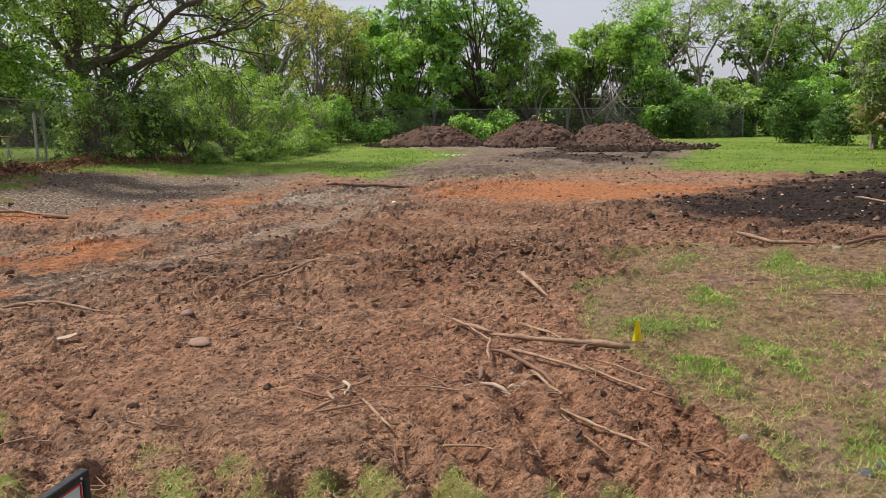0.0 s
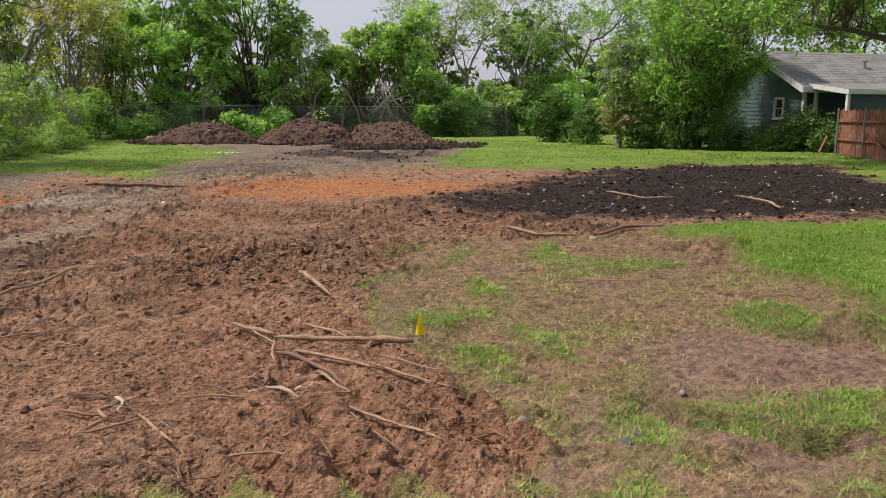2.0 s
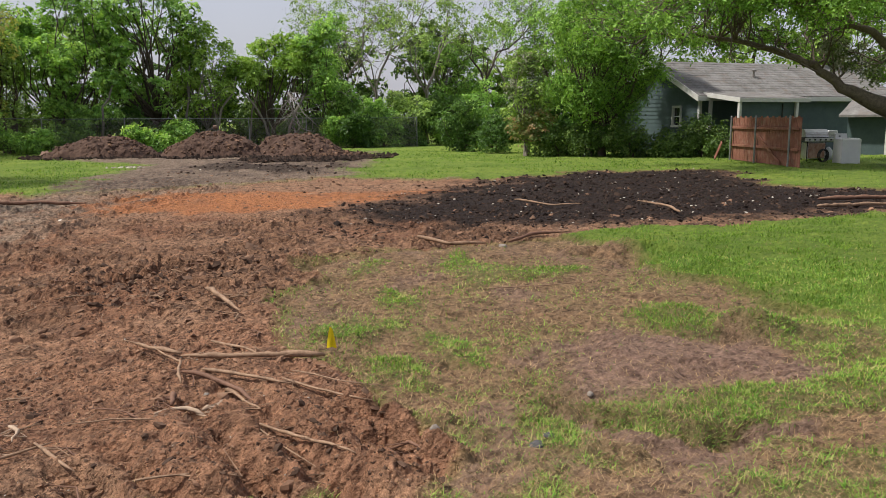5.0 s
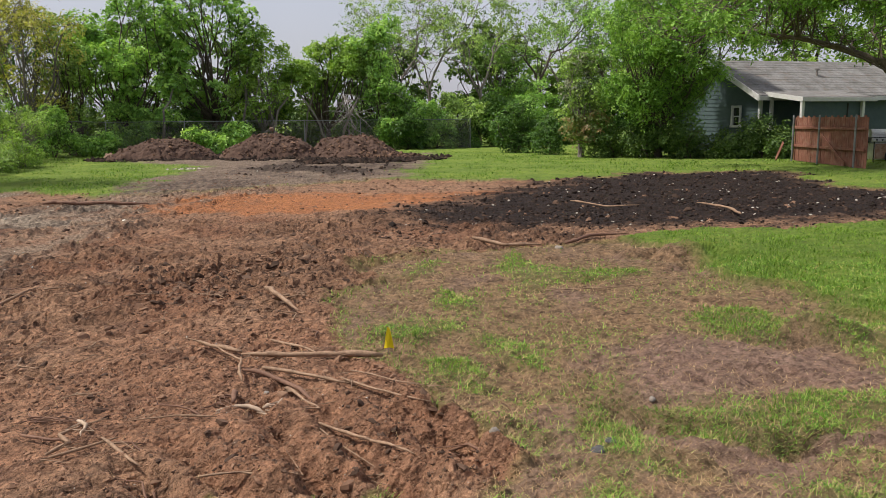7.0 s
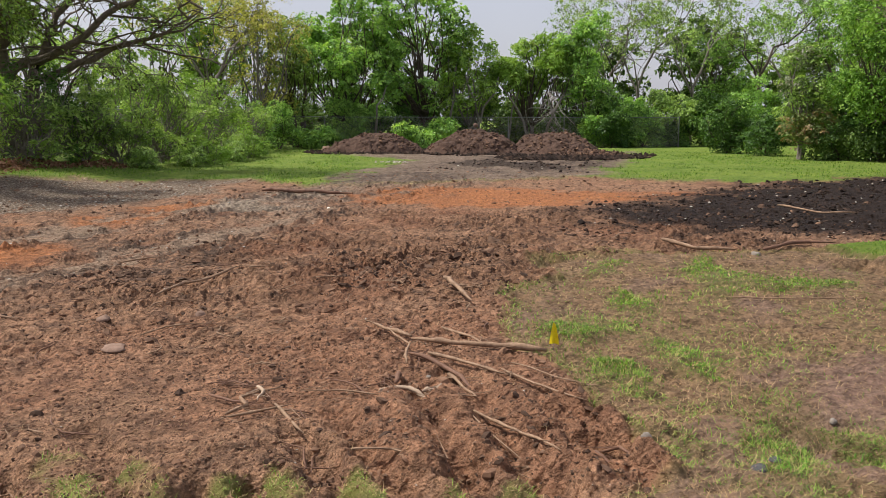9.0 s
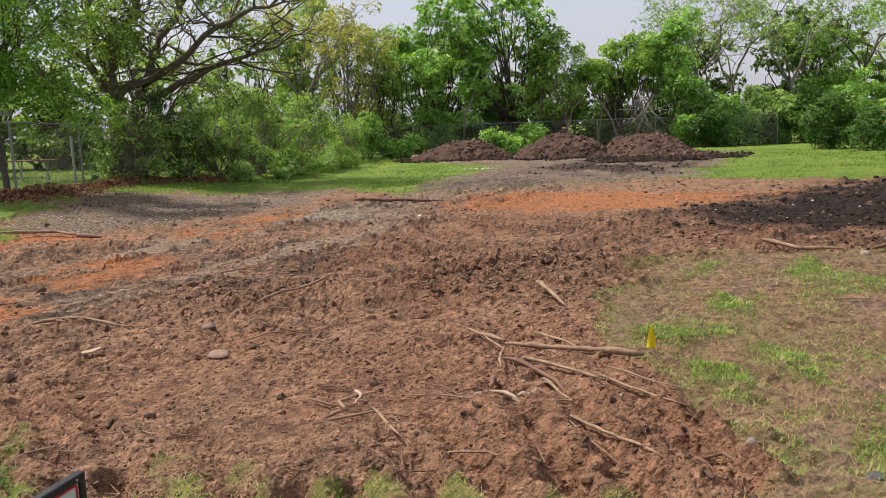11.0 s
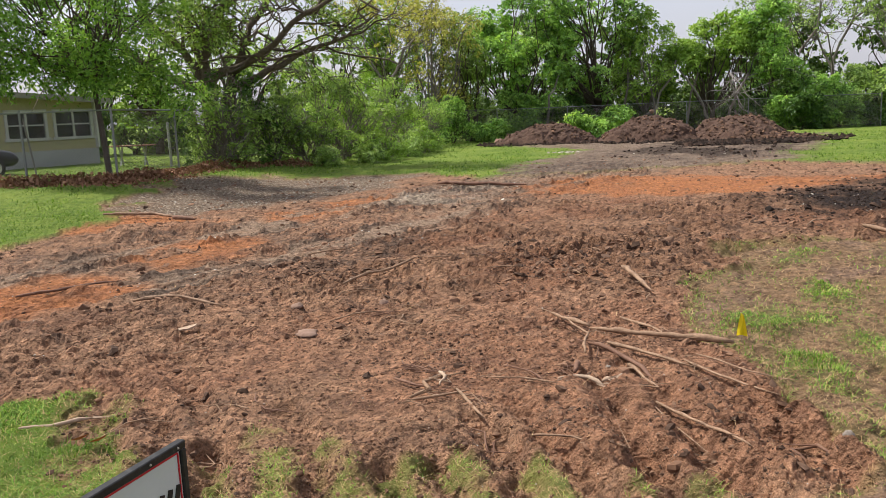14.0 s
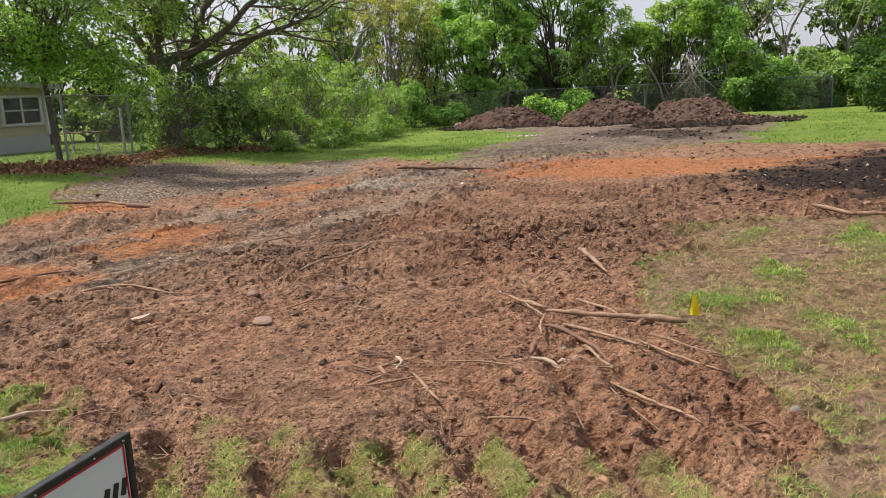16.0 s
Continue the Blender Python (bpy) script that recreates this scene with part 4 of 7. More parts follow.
def tree(name, x, y, seed, lobes, leaves, size, leaf_mat, bark, trunk, label, category="tree", fork=0.3, stems=1, clump=0.3, droop=0.0,
         twigs=3, sink=0.05, group="", hollow=0.45, lean=(0, 0), narrow=0.55, twig_r=0.3, thick=1.14):
    """A tree or shrub: tapered trunk with limbs to every lobe, and a crown of small leaves."""
    r = np.random.default_rng(seed)
    z0 = float(base_height(np.array([float(x)]), np.array([float(y)]))[0]) - sink
    t = thing(name, pose(x, y, z0), label, category, group)
    wood = Shape()
    top = max(q[2] for q in lobes)
    low = min(q[2] for q in lobes)
    fz = max(0.25, low * 0.55 + top * 0.1) if fork is None else fork
    heads = []
    for s in range(stems):
        a = 2 * math.pi * s / stems + r.random()
        foot = (math.cos(a) * trunk * 0.9 * (stems > 1), math.sin(a) * trunk * 0.9 * (stems > 1), 0)
        head = np.array([foot[0] * 2.5 + lean[0] + r.normal() * 0.08, foot[1] * 2.5 + lean[1] + r.normal() * 0.08, fz])
        pts = [np.array(foot), np.array(foot) * 1.1 + np.array([0, 0, 0.12 * fz]), (np.array(foot) + head) / 2 + r.normal(size=3) * 0.05 * trunk, head]
        wood.tube(pts, [trunk * 1.35, trunk * 1.02, trunk * 0.92, trunk * 0.82], 9)
        heads.append(head)
    for q in lobes:
        c = np.array(q[:3])
        h = min(heads, key=lambda p: np.linalg.norm(p[:2] - c[:2]) + 0.3 * r.random())
        ra = trunk * (0.3 + 0.22 * r.random())
        pts = limb(wood, r, h - np.array([0, 0, trunk * 0.3]), c, ra, max(0.012, ra * 0.25), 0.12, 6, 5)
        for d in unit_vectors(r, twigs):
            k = r.integers(2, 6)
            e = c + d * np.array(q[3:]) * 0.9
            limb(wood, r, pts[k], e, max(0.012, ra * twig_r), 0.006, 0.14, 4, 3)
    part("trunk", wood, bark, t, smooth=True)
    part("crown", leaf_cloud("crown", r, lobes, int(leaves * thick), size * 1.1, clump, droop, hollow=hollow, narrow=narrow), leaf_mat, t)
    return t


def grove(seed, centre, spread, count, lobe):
    return random_lobes(np.random.default_rng(seed), centre, spread, count, lobe)


# rear line along the fence
tree("tree", -2.6, 54.0, 1, grove(1, (0, -0.3, 6.2), (3.0, 2.4, 4.6), 34, 1.0), 15000, 0.2, LEAF_GREEN, BARK_DARK, 0.17,
     "tall broadleaf tree with bright green spring leaves behind fence", fork=1.6, stems=2)
tree("tree", 1.8, 54.6, 2, grove(2, (0, -0.3, 6.8), (3.4, 2.4, 4.8), 38, 1.0), 17000, 0.2, LEAF_GREEN, BARK_DARK, 0.2,
     "tall broadleaf tree with slanting trunk and green leaves", fork=1.9, lean=(0.8, 0))
tree("tree", 5.9, 54.2, 3, grove(3, (0, 0, 5.2), (2.3, 2.0, 2.9), 24, 0.85), 9500, 0.18, LEAF_LIME, BARK_GREY, 0.14,
     "light green tree in the rear tree line", fork=1.4, stems=2)
tree("tree", 9.8, 54.4, 4, grove(4, (0, -0.4, 5.6), (2.6, 2.2, 1.7), 24, 0.85), 10500, 0.18, LEAF_LIME, BARK_DARK, 0.16,
     "arching light green tree over a dark hollow", fork=1.5, stems=3)
tree("tree", 13.3, 53.6, 5, grove(5, (0, -0.3, 5.4), (1.9, 1.8, 3.5), 26, 0.8), 11500, 0.17, LEAF_GREEN, BARK_DARK, 0.14,
     "narrow upright green tree in the rear tree line", fork=1.2, stems=2)
for k, (x, y, h, w, mat, say) in enumerate(((16.3, 53.5, 4.4, 2.0, LEAF_GREEN, "green shrub along the far lawn edge"), (19.2, 54.0, 4.8, 2.1, LEAF_OLIVE, "tangled olive green shrub at the lawn edge"),
                                            (22.2, 54.2, 4.4, 2.1, LEAF_DARK, "dark green shrub at the lawn edge"), (25.2, 54.0, 4.9, 2.2, LEAF_GREEN, "green shrub along the far lawn edge"),
                                            (27.8, 51.5, 5.4, 2.4, LEAF_DARK, "dark green shrub at the lawn edge"), (27.2, 46.6, 4.6, 2.0, LEAF_DARK, "dark green shrub at the lawn edge"))):
    tree("shrub", x, y, 20 + k, grove(20 + k, (0, 0, h * 0.5), (w * 0.85, w * 0.7, h * 0.42), 24, 0.62), 8000, 0.17, mat, BARK_DARK, 0.07, say, "shrub", fork=0.5, stems=3,
         group="shrubs along the far lawn", sink=0.1)
    tree("shrub", x + 0.6, y - 1.2, 30 + k, grove(30 + k, (0, 0, h * 0.24), (w * 0.9, w * 0.5, h * 0.2), 15, 0.45), 4500, 0.15, LEAF_DARK if k % 2 else LEAF_GREEN, BARK_DARK, 0.04,
         "low leafy shrub at the foot of the hedge", "shrub", fork=0.25, stems=3, group="low shrubs along the far lawn", sink=0.1)
# tall thin trees standing behind
for k, (x, y, h, reach, mat, bark, cnt) in enumerate(((16.6, 59.0, 4.2, 2.6, LEAF_OLIVE, BARK_GREY, 1500), (19.4, 60.5, 4.6, 2.9, LEAF_OLIVE, BARK_GREY, 2100), (22.4, 58.5, 4.4, 2.7, LEAF_OLIVE, BARK_GREY, 2400),
                                                      (27.6, 58.0, 5.0, 2.7, LEAF_OLIVE, BARK_DARK, 1300), (31.0, 61.0, 4.4, 2.6, LEAF_GREEN, BARK_GREY, 3200), (-9.6, 47.4, 3.6, 2.2, LEAF_YELLOW, BARK_GREY, 1500))):
    bare_tree(x, y, 140 + k, 0.14, h, reach, 6, cnt * 2, mat, bark, "tall thin tree with bare grey limbs and sparse leaves", "tall sparse trees")
for k, (x, y, h, w, mat) in enumerate(((25.4, 61.0, 6.2, 2.4, LEAF_GREEN), (33.5, 58.0, 8.0, 3.4, LEAF_GREEN))):
    tree("tree", x, y, 43 + k, grove(43 + k, (0, 0, h), (w, w * 0.8, 3.4), 17, 1.0), 7500, 0.17, mat, BARK_GREY, 0.19,
         "green tree standing behind the hedge", fork=3.2, stems=2, twigs=5, group="green trees behind the hedge", clump=0.4)
# the left rear corner
tree("tree", -7.6, 50.0, 6, grove(6, (0.2, 0, 5.8), (2.4, 1.8, 3.6), 18, 0.95), 5200, 0.15, LEAF_YELLOW, BARK_GREY, 0.15,
     "half bare tree with yellowish buds and vines", fork=2.2, stems=2, twigs=9, clump=0.45)
tree("tree", -5.6, 52.6, 7, grove(7, (0, 0, 6.4), (1.6, 1.6, 4.4), 14, 1.0), 5200, 0.17, LEAF_OLIVE, BARK_DARK, 0.2,
     "dark trunked tree wrapped in vines", fork=2.6, stems=2, twigs=5)
tree("tree", -10.8, 53.5, 8, grove(8, (0, 0, 7.0), (2.6, 2.0, 4.4), 18, 1.15), 8000, 0.18, LEAF_LIME, BARK_DARK, 0.2, "light green tree behind the corner of the fence", fork=2.4, twigs=4)
tree("shrub", -6.3, 48.6, 9, grove(9, (0, 0, 1.5), (1.5, 1.0, 1.1), 9, 0.7), 4200, 0.14, LEAF_GREEN, BARK_DARK, 0.05, "green shrub in the fence corner", "shrub", fork=0.4, stems=3, sink=0.1)
for k, (x, y, h) in enumerate(((-4.2, 50.4, 1.7), (2.0, 49.6, 2.3), (3.4, 50.2, 1.9), (14.4, 50.8, 2.4), (-1.2, 52.4, 3.4), (11.6, 53.0, 2.8), (-3.0, 52.8, 3.6), (0.8, 53.2, 3.0), (13.6, 51.6, 3.2))):
    tree("shrub", x, y, 50 + k, grove(50 + k, (0, 0, h * 0.5), (1.2, 0.7, h * 0.42), 8, 0.6), 3400, 0.16, LEAF_DARK if k in (3, 5, 7) else LEAF_GREEN, BARK_DARK, 0.04,
         "leafy green shrub growing through the rear fence", "shrub", fork=0.3, stems=3, group="shrubs in the rear fence", sink=0.1)
# undergrowth added behind the fence; deep shade is put into its dark leaf colour
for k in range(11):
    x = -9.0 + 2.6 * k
    tree("shrub", x, 57.0 + 0.8 * math.sin(k * 1.9), 500 + k, grove(500 + k, (0, 0, 1.7), (1.5, 1.0, 1.6), 14, 0.65), 3400, 0.2, LEAF_SHADED, BARK_DARK, 0.06,
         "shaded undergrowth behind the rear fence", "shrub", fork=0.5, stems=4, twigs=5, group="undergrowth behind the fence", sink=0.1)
# deep shade: further trees behind the line, the middle ones with darkened leaf colour
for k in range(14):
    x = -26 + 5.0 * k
    tree("tree", x, 66 + 4 * math.sin(k * 2.3), 60 + k, grove(60 + k, (0, 0, 5.0 - 1.6 * (k in (7, 8))), (3.2, 2.2, 4.4 - 1.6 * (k in (7, 8))), 16, 1.5), 1500 if k < 4 else 4200, 0.3, LEAF_SHADED if 4 < k < 12 else LEAF_DARK if k % 2 else LEAF_OLIVE, BARK_DARK, 0.2,
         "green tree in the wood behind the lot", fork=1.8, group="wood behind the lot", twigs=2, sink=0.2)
# dead grey branches hanging over the rear fence
r = np.random.default_rng(77)
dead = thing("dead_branch", pose(10.3, 51.6, 0), "bare grey dead branches hanging over the rear fence", "branch")
wood = Shape()
stem = limb(wood, r, (0.9, 1.6, -0.2), (0.1, 0.2, 3.4), 0.07, 0.045, 0.05, 6)
for k in range(20):
    a = stem[r.integers(3, 6)]
    e = (a[0] + r.normal() * 1.2 + 0.5, a[1] - 0.4 + r.normal() * 0.4, 0.8 + 2.2 * r.random())
    pts = limb(wood, r, a, e, 0.03, 0.01, 0.22, 6, 4)
    limb(wood, r, pts[3], (e[0] + r.normal() * 0.5, e[1], e[2] - 0.6 * r.random()), 0.012, 0.005, 0.15, 4, 4)
part("limb_spray", wood, DEAD_WOOD, dead)
for k, (x0, z0, x1, z1) in enumerate(((4.6, 0, 7.4, 4.6), (6.4, 0, 5.2, 4.8), (8.2, 0, 8.9, 4.4), (9.4, 0, 7.6, 4.0), (10.4, 0, 12.4, 4.9), (3.4, 0, 4.6, 5.2), (-0.6, 0, 0.4, 4.4))):
    stemmed = thing("leaning_tree", pose(x0, 52.6, -0.2), "bare leaning tree in the shade of the tree line", "tree", "leaning bare trees")
    s = Shape()
    limb(s, r, (0, 0, 0), (x1 - x0, 0.5, z1), 0.1, 0.05, 0.1, 7, 7)
    part("trunk", s, BARK_GREY, stemmed, smooth=True)

# left side: wide old tree, thicket and weeds along the fence
r = np.random.default_rng(301)


def limbed_tree(name, m, label, trunk, limbs, lobes, leaves, size, leaf_mat, seed, droop=0.2, clump=0.3, narrow=0.5, forks=24):
    """A tree whose main limbs are given: trunk and limbs as (points, radii), twigs grown to every lobe."""
    ob = thing(name, m, label, "tree")
    r = np.random.default_rng(seed)
    wood = Shape()
    for pts, rad in trunk:
        wood.tube(pts, rad, 10)
    nodes_ = []
    for pts, rad in limbs:
        p = np.array(pts, float)
        t = np.linspace(0, len(p) - 1, len(p) * 3)
        q = np.stack([np.interp(t, np.arange(len(p)), p[:, a]) for a in range(3)], 1)
        q[1:-1] += r.normal(size=q[1:-1].shape) * 0.035
        wood.tube(q, np.interp(t, np.arange(len(p)), rad), 7)
        nodes_ += [tuple(a) for a in q[4:]]
    nodes_ = np.array(nodes_)
    for p in nodes_[r.permutation(len(nodes_))[:forks]]:
        branch(wood, r, p, r.normal(size=3) * np.array([1, 0.7, 0.5]) + np.array([0, 0, 0.35]), 0.9 + 0.5 * r.random(), 0.05, 3, [], 0.1, 0.55)
    for q in lobes:
        c = np.array(q[:3])
        d = np.linalg.norm(nodes_ - c, axis=1) + 0.5 * r.random(len(nodes_))
        pts = limb(wood, r, nodes_[d.argmin()], c, 0.045, 0.014, 0.12, 7, 5)
        for v in unit_vectors(r, 9):
            limb(wood, r, pts[r.integers(1, 7)], c + v * np.array(q[3:]) * 1.15, 0.021, 0.005, 0.18, 5, 3)
    part("trunk", wood, BARK_BROWN, ob, smooth=True)
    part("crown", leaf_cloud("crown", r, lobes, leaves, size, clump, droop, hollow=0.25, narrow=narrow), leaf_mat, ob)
    return ob


r = np.random.default_rng(301)
limbed_tree("tree", pose(-11.6, 26.2, 0.3), "wide old tree with dark forking limbs and sparse new leaves",
            [([(0, 0, -0.2), (0.03, 0, 0.5), (-0.05, 0, 1.6), (-0.1, 0, 2.7)], [0.36, 0.28, 0.25, 0.24]), ([(0.25, 0.1, -0.2), (0.4, 0.1, 1.2), (0.75, 0.1, 2.6)], [0.3, 0.24, 0.22])],
            [([(-0.1, 0, 2.6), (0.35, 0, 3.0), (1.3, -0.1, 3.2), (2.3, -0.3, 3.7), (3.4, -0.4, 4.6), (4.8, -0.6, 5.2), (6.4, -0.8, 5.4)], [0.17, 0.15, 0.13, 0.11, 0.09, 0.06, 0.02]),
             ([(-0.1, 0, 2.6), (-0.1, 0, 3.6), (0.2, 0, 4.6), (0.9, 0, 5.4), (1.3, 0, 6.6), (1.6, 0, 8.0)], [0.2, 0.17, 0.14, 0.12, 0.09, 0.04]),
             ([(-0.1, 0, 2.8), (-0.7, 0, 3.7), (-1.6, -0.2, 4.6), (-2.3, -0.3, 5.8), (-2.8, -0.4, 7.4)], [0.15, 0.13, 0.11, 0.08, 0.03]),
             ([(-0.2, 0, 2.4), (-1.4, -0.2, 3.0), (-2.6, -0.4, 3.9), (-3.9, -0.6, 4.6), (-5.2, -0.8, 5.0)], [0.14, 0.12, 0.1, 0.07, 0.02]),
             ([(0.75, 0.1, 2.5), (1.1, 0.3, 3.6), (1.5, 0.4, 4.6), (2.3, 0.5, 5.6), (2.9, 0.6, 7.2)], [0.2, 0.17, 0.13, 0.1, 0.04]),
             ([(0.75, 0.1, 2.5), (1.8, 0.5, 3.0), (3.0, 0.8, 3.6), (4.4, 1.0, 4.0), (5.8, 1.2, 4.9)], [0.15, 0.12, 0.1, 0.06, 0.02]),
             ([(-0.1, 0, 3.4), (-0.5, 0, 4.4), (-0.6, 0, 5.8), (-0.3, 0, 7.6)], [0.12, 0.1, 0.08, 0.03])],
            grove(300, (0.4, 0, 6.2), (6.2, 3.2, 2.6), 44, 0.95), 11000, 0.15, LEAF_OLIVE, 301, 0.15, 0.36, forks=70)
for k, (x, y, h, w, mat, cnt) in enumerate(((-10.2, 23.8, 2.4, 0.9, LEAF_OLIVE, 3000), (-10.6, 25.4, 3.0, 1.2, LEAF_DARK, 4200), (-9.3, 25.8, 2.9, 1.1, LEAF_OLIVE, 3600), (-8.6, 27.2, 3.2, 1.4, LEAF_OLIVE, 6500), (-7.9, 29.4, 3.1, 1.4, LEAF_OLIVE, 6000),
                                            (-8.3, 31.6, 3.4, 1.5, LEAF_LIME, 6000), (-7.6, 34.2, 3.3, 1.4, LEAF_OLIVE, 6000), (-8.0, 37.4, 3.3, 1.5, LEAF_LIME, 5200), (-7.4, 41.0, 3.3, 1.6, LEAF_OLIVE, 5000), (-7.2, 45.0, 3.2, 1.5, LEAF_GREEN, 4600))):
    tree("shrub", x, y, 310 + k, grove(310 + k, (0, 0, h * 0.52), (w * 1.35, w * 1.0, h * (0.5 + 0.16 * math.sin(k * 2.1))), 30, 0.34), int(cnt * 0.72), 0.12, mat, BARK_GREY, 0.045,
         "airy green shrub thicket grown into the chain link fence", "shrub", fork=0.4, stems=4, twigs=5, group="thicket along the side fence", clump=0.22, sink=0.1, narrow=0.4)
for k, (x, y, h) in enumerate(((-6.9, 28.4, 0.8), (-6.5, 30.6, 1.0), (-6.2, 33.0, 1.2), (-6.0, 35.4, 1.3), (-6.6, 38.4, 1.3), (-5.9, 37.0, 1.0), (-7.6, 26.6, 0.7))):
    tree("weed_clump", x, y, 330 + k, grove(330 + k, (0, 0, h * 0.5), (0.6, 0.6, h * 0.45), 9, 0.3), 2600, 0.1, LEAF_LIME if k % 2 else LEAF_OLIVE, BARK_GREY, 0.012,
         "tall pale green weeds in front of the thicket", "weeds", fork=0.2, stems=4, twigs=3, group="tall weeds", clump=0.14, narrow=0.25, sink=0.06)
# young tree at the fence corner that hangs over the lot
r = np.random.default_rng(341)
tree("tree", -11.8, 19.9, 341, [(*q[:3], q[3], q[4], q[5]) for q in grove(341, (-0.2, -0.8, 5.0), (3.8, 2.2, 2.6), 44, 0.62)] + [(1.3, 0.3, 2.7, 0.8, 0.6, 0.5), (2.0, 0.9, 2.4, 0.6, 0.5, 0.4), (0.4, -0.4, 3.1, 0.8, 0.6, 0.5), (-1.6, -0.6, 3.4, 0.8, 0.7, 0.5), (-0.4, -1.2, 2.9, 0.8, 0.6, 0.5), (-2.2, -1.4, 3.0, 0.9, 0.6, 0.5), (1.0, -0.9, 3.3, 0.8, 0.6, 0.5)],
     30000, 0.115, LEAF_FEATHER, BARK_DARK, 0.08, "young tree with hanging light green leaf sprays over the fence", fork=2.6, twigs=3, droop=0.4, clump=0.28, narrow=0.4)
for k, (x, y, h, w) in enumerate(((-24, 40, 7.0, 3.6), (-17.5, 44, 7.5, 3.6), (-30, 36, 7.5, 4.0), (-19.5, 37.5, 5.0, 2.2), (-14.0, 50, 6.5, 3.2))):
    tree("tree", x, y, 350 + k, grove(350 + k, (0, 0, h * 0.62), (w, w * 0.8, h * 0.42), 18, 1.3), 3600, 0.2, LEAF_LIME if k % 2 else LEAF_OLIVE, BARK_DARK, 0.2,
         "green tree in the neighbouring yard", fork=2.0, group="trees in the neighbouring yard", twigs=4)

for k in range(8):
    x, y = -23.5 + 1.75 * k, 37.0 + 1.6 * k + 1.2 * math.sin(k * 2.7)
    tree("shrub", x, y, 370 + k, grove(370 + k, (0, 0, 1.5), (1.6, 1.0, 1.4), 12, 0.7), 1700, 0.22, LEAF_OLIVE if k % 2 else LEAF_DARK, BARK_DARK, 0.06,
         "green shrub at the back of the neighbouring yard", "shrub", fork=0.4, stems=3, group="shrubs in the neighbouring yard", sink=0.1)

# right side: feathery tree, rust tinged bush, dark shrubs, big oak
tree("tree", 20.6, 31.4, 401, grove(401, (0.2, 0, 5.2), (2.9, 2.6, 3.4), 52, 0.62) + [(-1.2, -0.6, 2.4, 0.9, 0.8, 0.7), (1.0, -0.5, 2.8, 0.8, 0.8, 0.7), (1.6, -0.2, 3.2, 0.7, 0.7, 0.8)],
     30000, 0.14, LEAF_FEATHER, BARK_DARK, 0.16, "feathery light green tree beside the blue house", fork=1.3, stems=2, twigs=4, droop=0.22, clump=0.42, narrow=0.42)
rust = tree("shrub", 17.9, 33.6, 402, grove(402, (0, 0, 2.7), (1.2, 1.1, 2.1), 20, 0.6), 5200, 0.13, LEAF_OLIVE, BARK_GREY, 0.08, "bush with rust tinged and cream blossoms among green leaves", "shrub", fork=0.7, stems=3, twigs=4)
r = np.random.default_rng(402)
part("rust_sprays", leaf_cloud("rust_sprays", r, [(-0.75, -0.7, 1.6, 0.7, 0.5, 0.6), (-0.2, -0.95, 1.3, 0.6, 0.4, 0.5), (0.3, -0.9, 1.9, 0.5, 0.4, 0.4)], 1500, 0.15, 0.25), LEAF_RUST, rust, "rust brown leaf sprays")
part("blossom_spray", leaf_cloud("blossom_spray", r, [(-0.6, -0.6, 3.1, 0.8, 0.6, 0.6), (0.3, -0.5, 4.1, 0.8, 0.6, 0.6), (-0.4, -0.3, 4.5, 0.6, 0.5, 0.4)], 1500, 0.13, 0.2), BLOSSOM, rust, "cream blossom sprays")
# these shrubs carry the shade under the trees in their darker leaf colour
tree("shrub", 17.9, 41.0, 403, grove(403, (0, 0, 1.7), (1.3, 0.9, 1.4), 11, 0.8), 5200, 0.14, LEAF_DARK, BARK_DARK, 0.05, "green shrub in front of the hedge", "shrub", fork=0.4, stems=3, sink=0.1)
for k, (x, y, h) in enumerate(((19.2, 32.6, 1.7), (20.0, 31.6, 1.7), (21.3, 30.2, 1.9), (22.6, 29.3, 1.5), (18.4, 37.6, 2.4), (23.7, 28.2, 2.0), (24.5, 27.4, 1.1))):
    tree("shrub", x, y, 410 + k, grove(410 + k, (0, 0, h * 0.5), (1.0, 0.8, h * 0.42), 10, 0.6), 4200, 0.11, LEAF_DARK if k == 4 else LEAF_SHADED, BARK_DARK, 0.05, "dark green shrub beside the blue house", "shrub",
         fork=0.3, stems=4, group="shrubs beside the blue house", sink=0.1)
tree("tree", 23.5, 37.0, 404, grove(404, (0, 1, 6.0), (2.4, 2.2, 3.4), 18, 1.2), 9000, 0.16, LEAF_LIME, BARK_DARK, 0.2, "light green tree behind the blue house", fork=2.4)
for k, (x, y) in enumerate(((29, 40), (34, 38), (38, 34))):
    tree("tree", x, y, 420 + k, grove(420 + k, (0, 0, 5.4), (3.2, 2.6, 3.4), 18, 1.4), 9500, 0.2, LEAF_LIME, BARK_DARK, 0.22, "light green tree behind the roof", fork=2.2, group="trees behind the blue house")
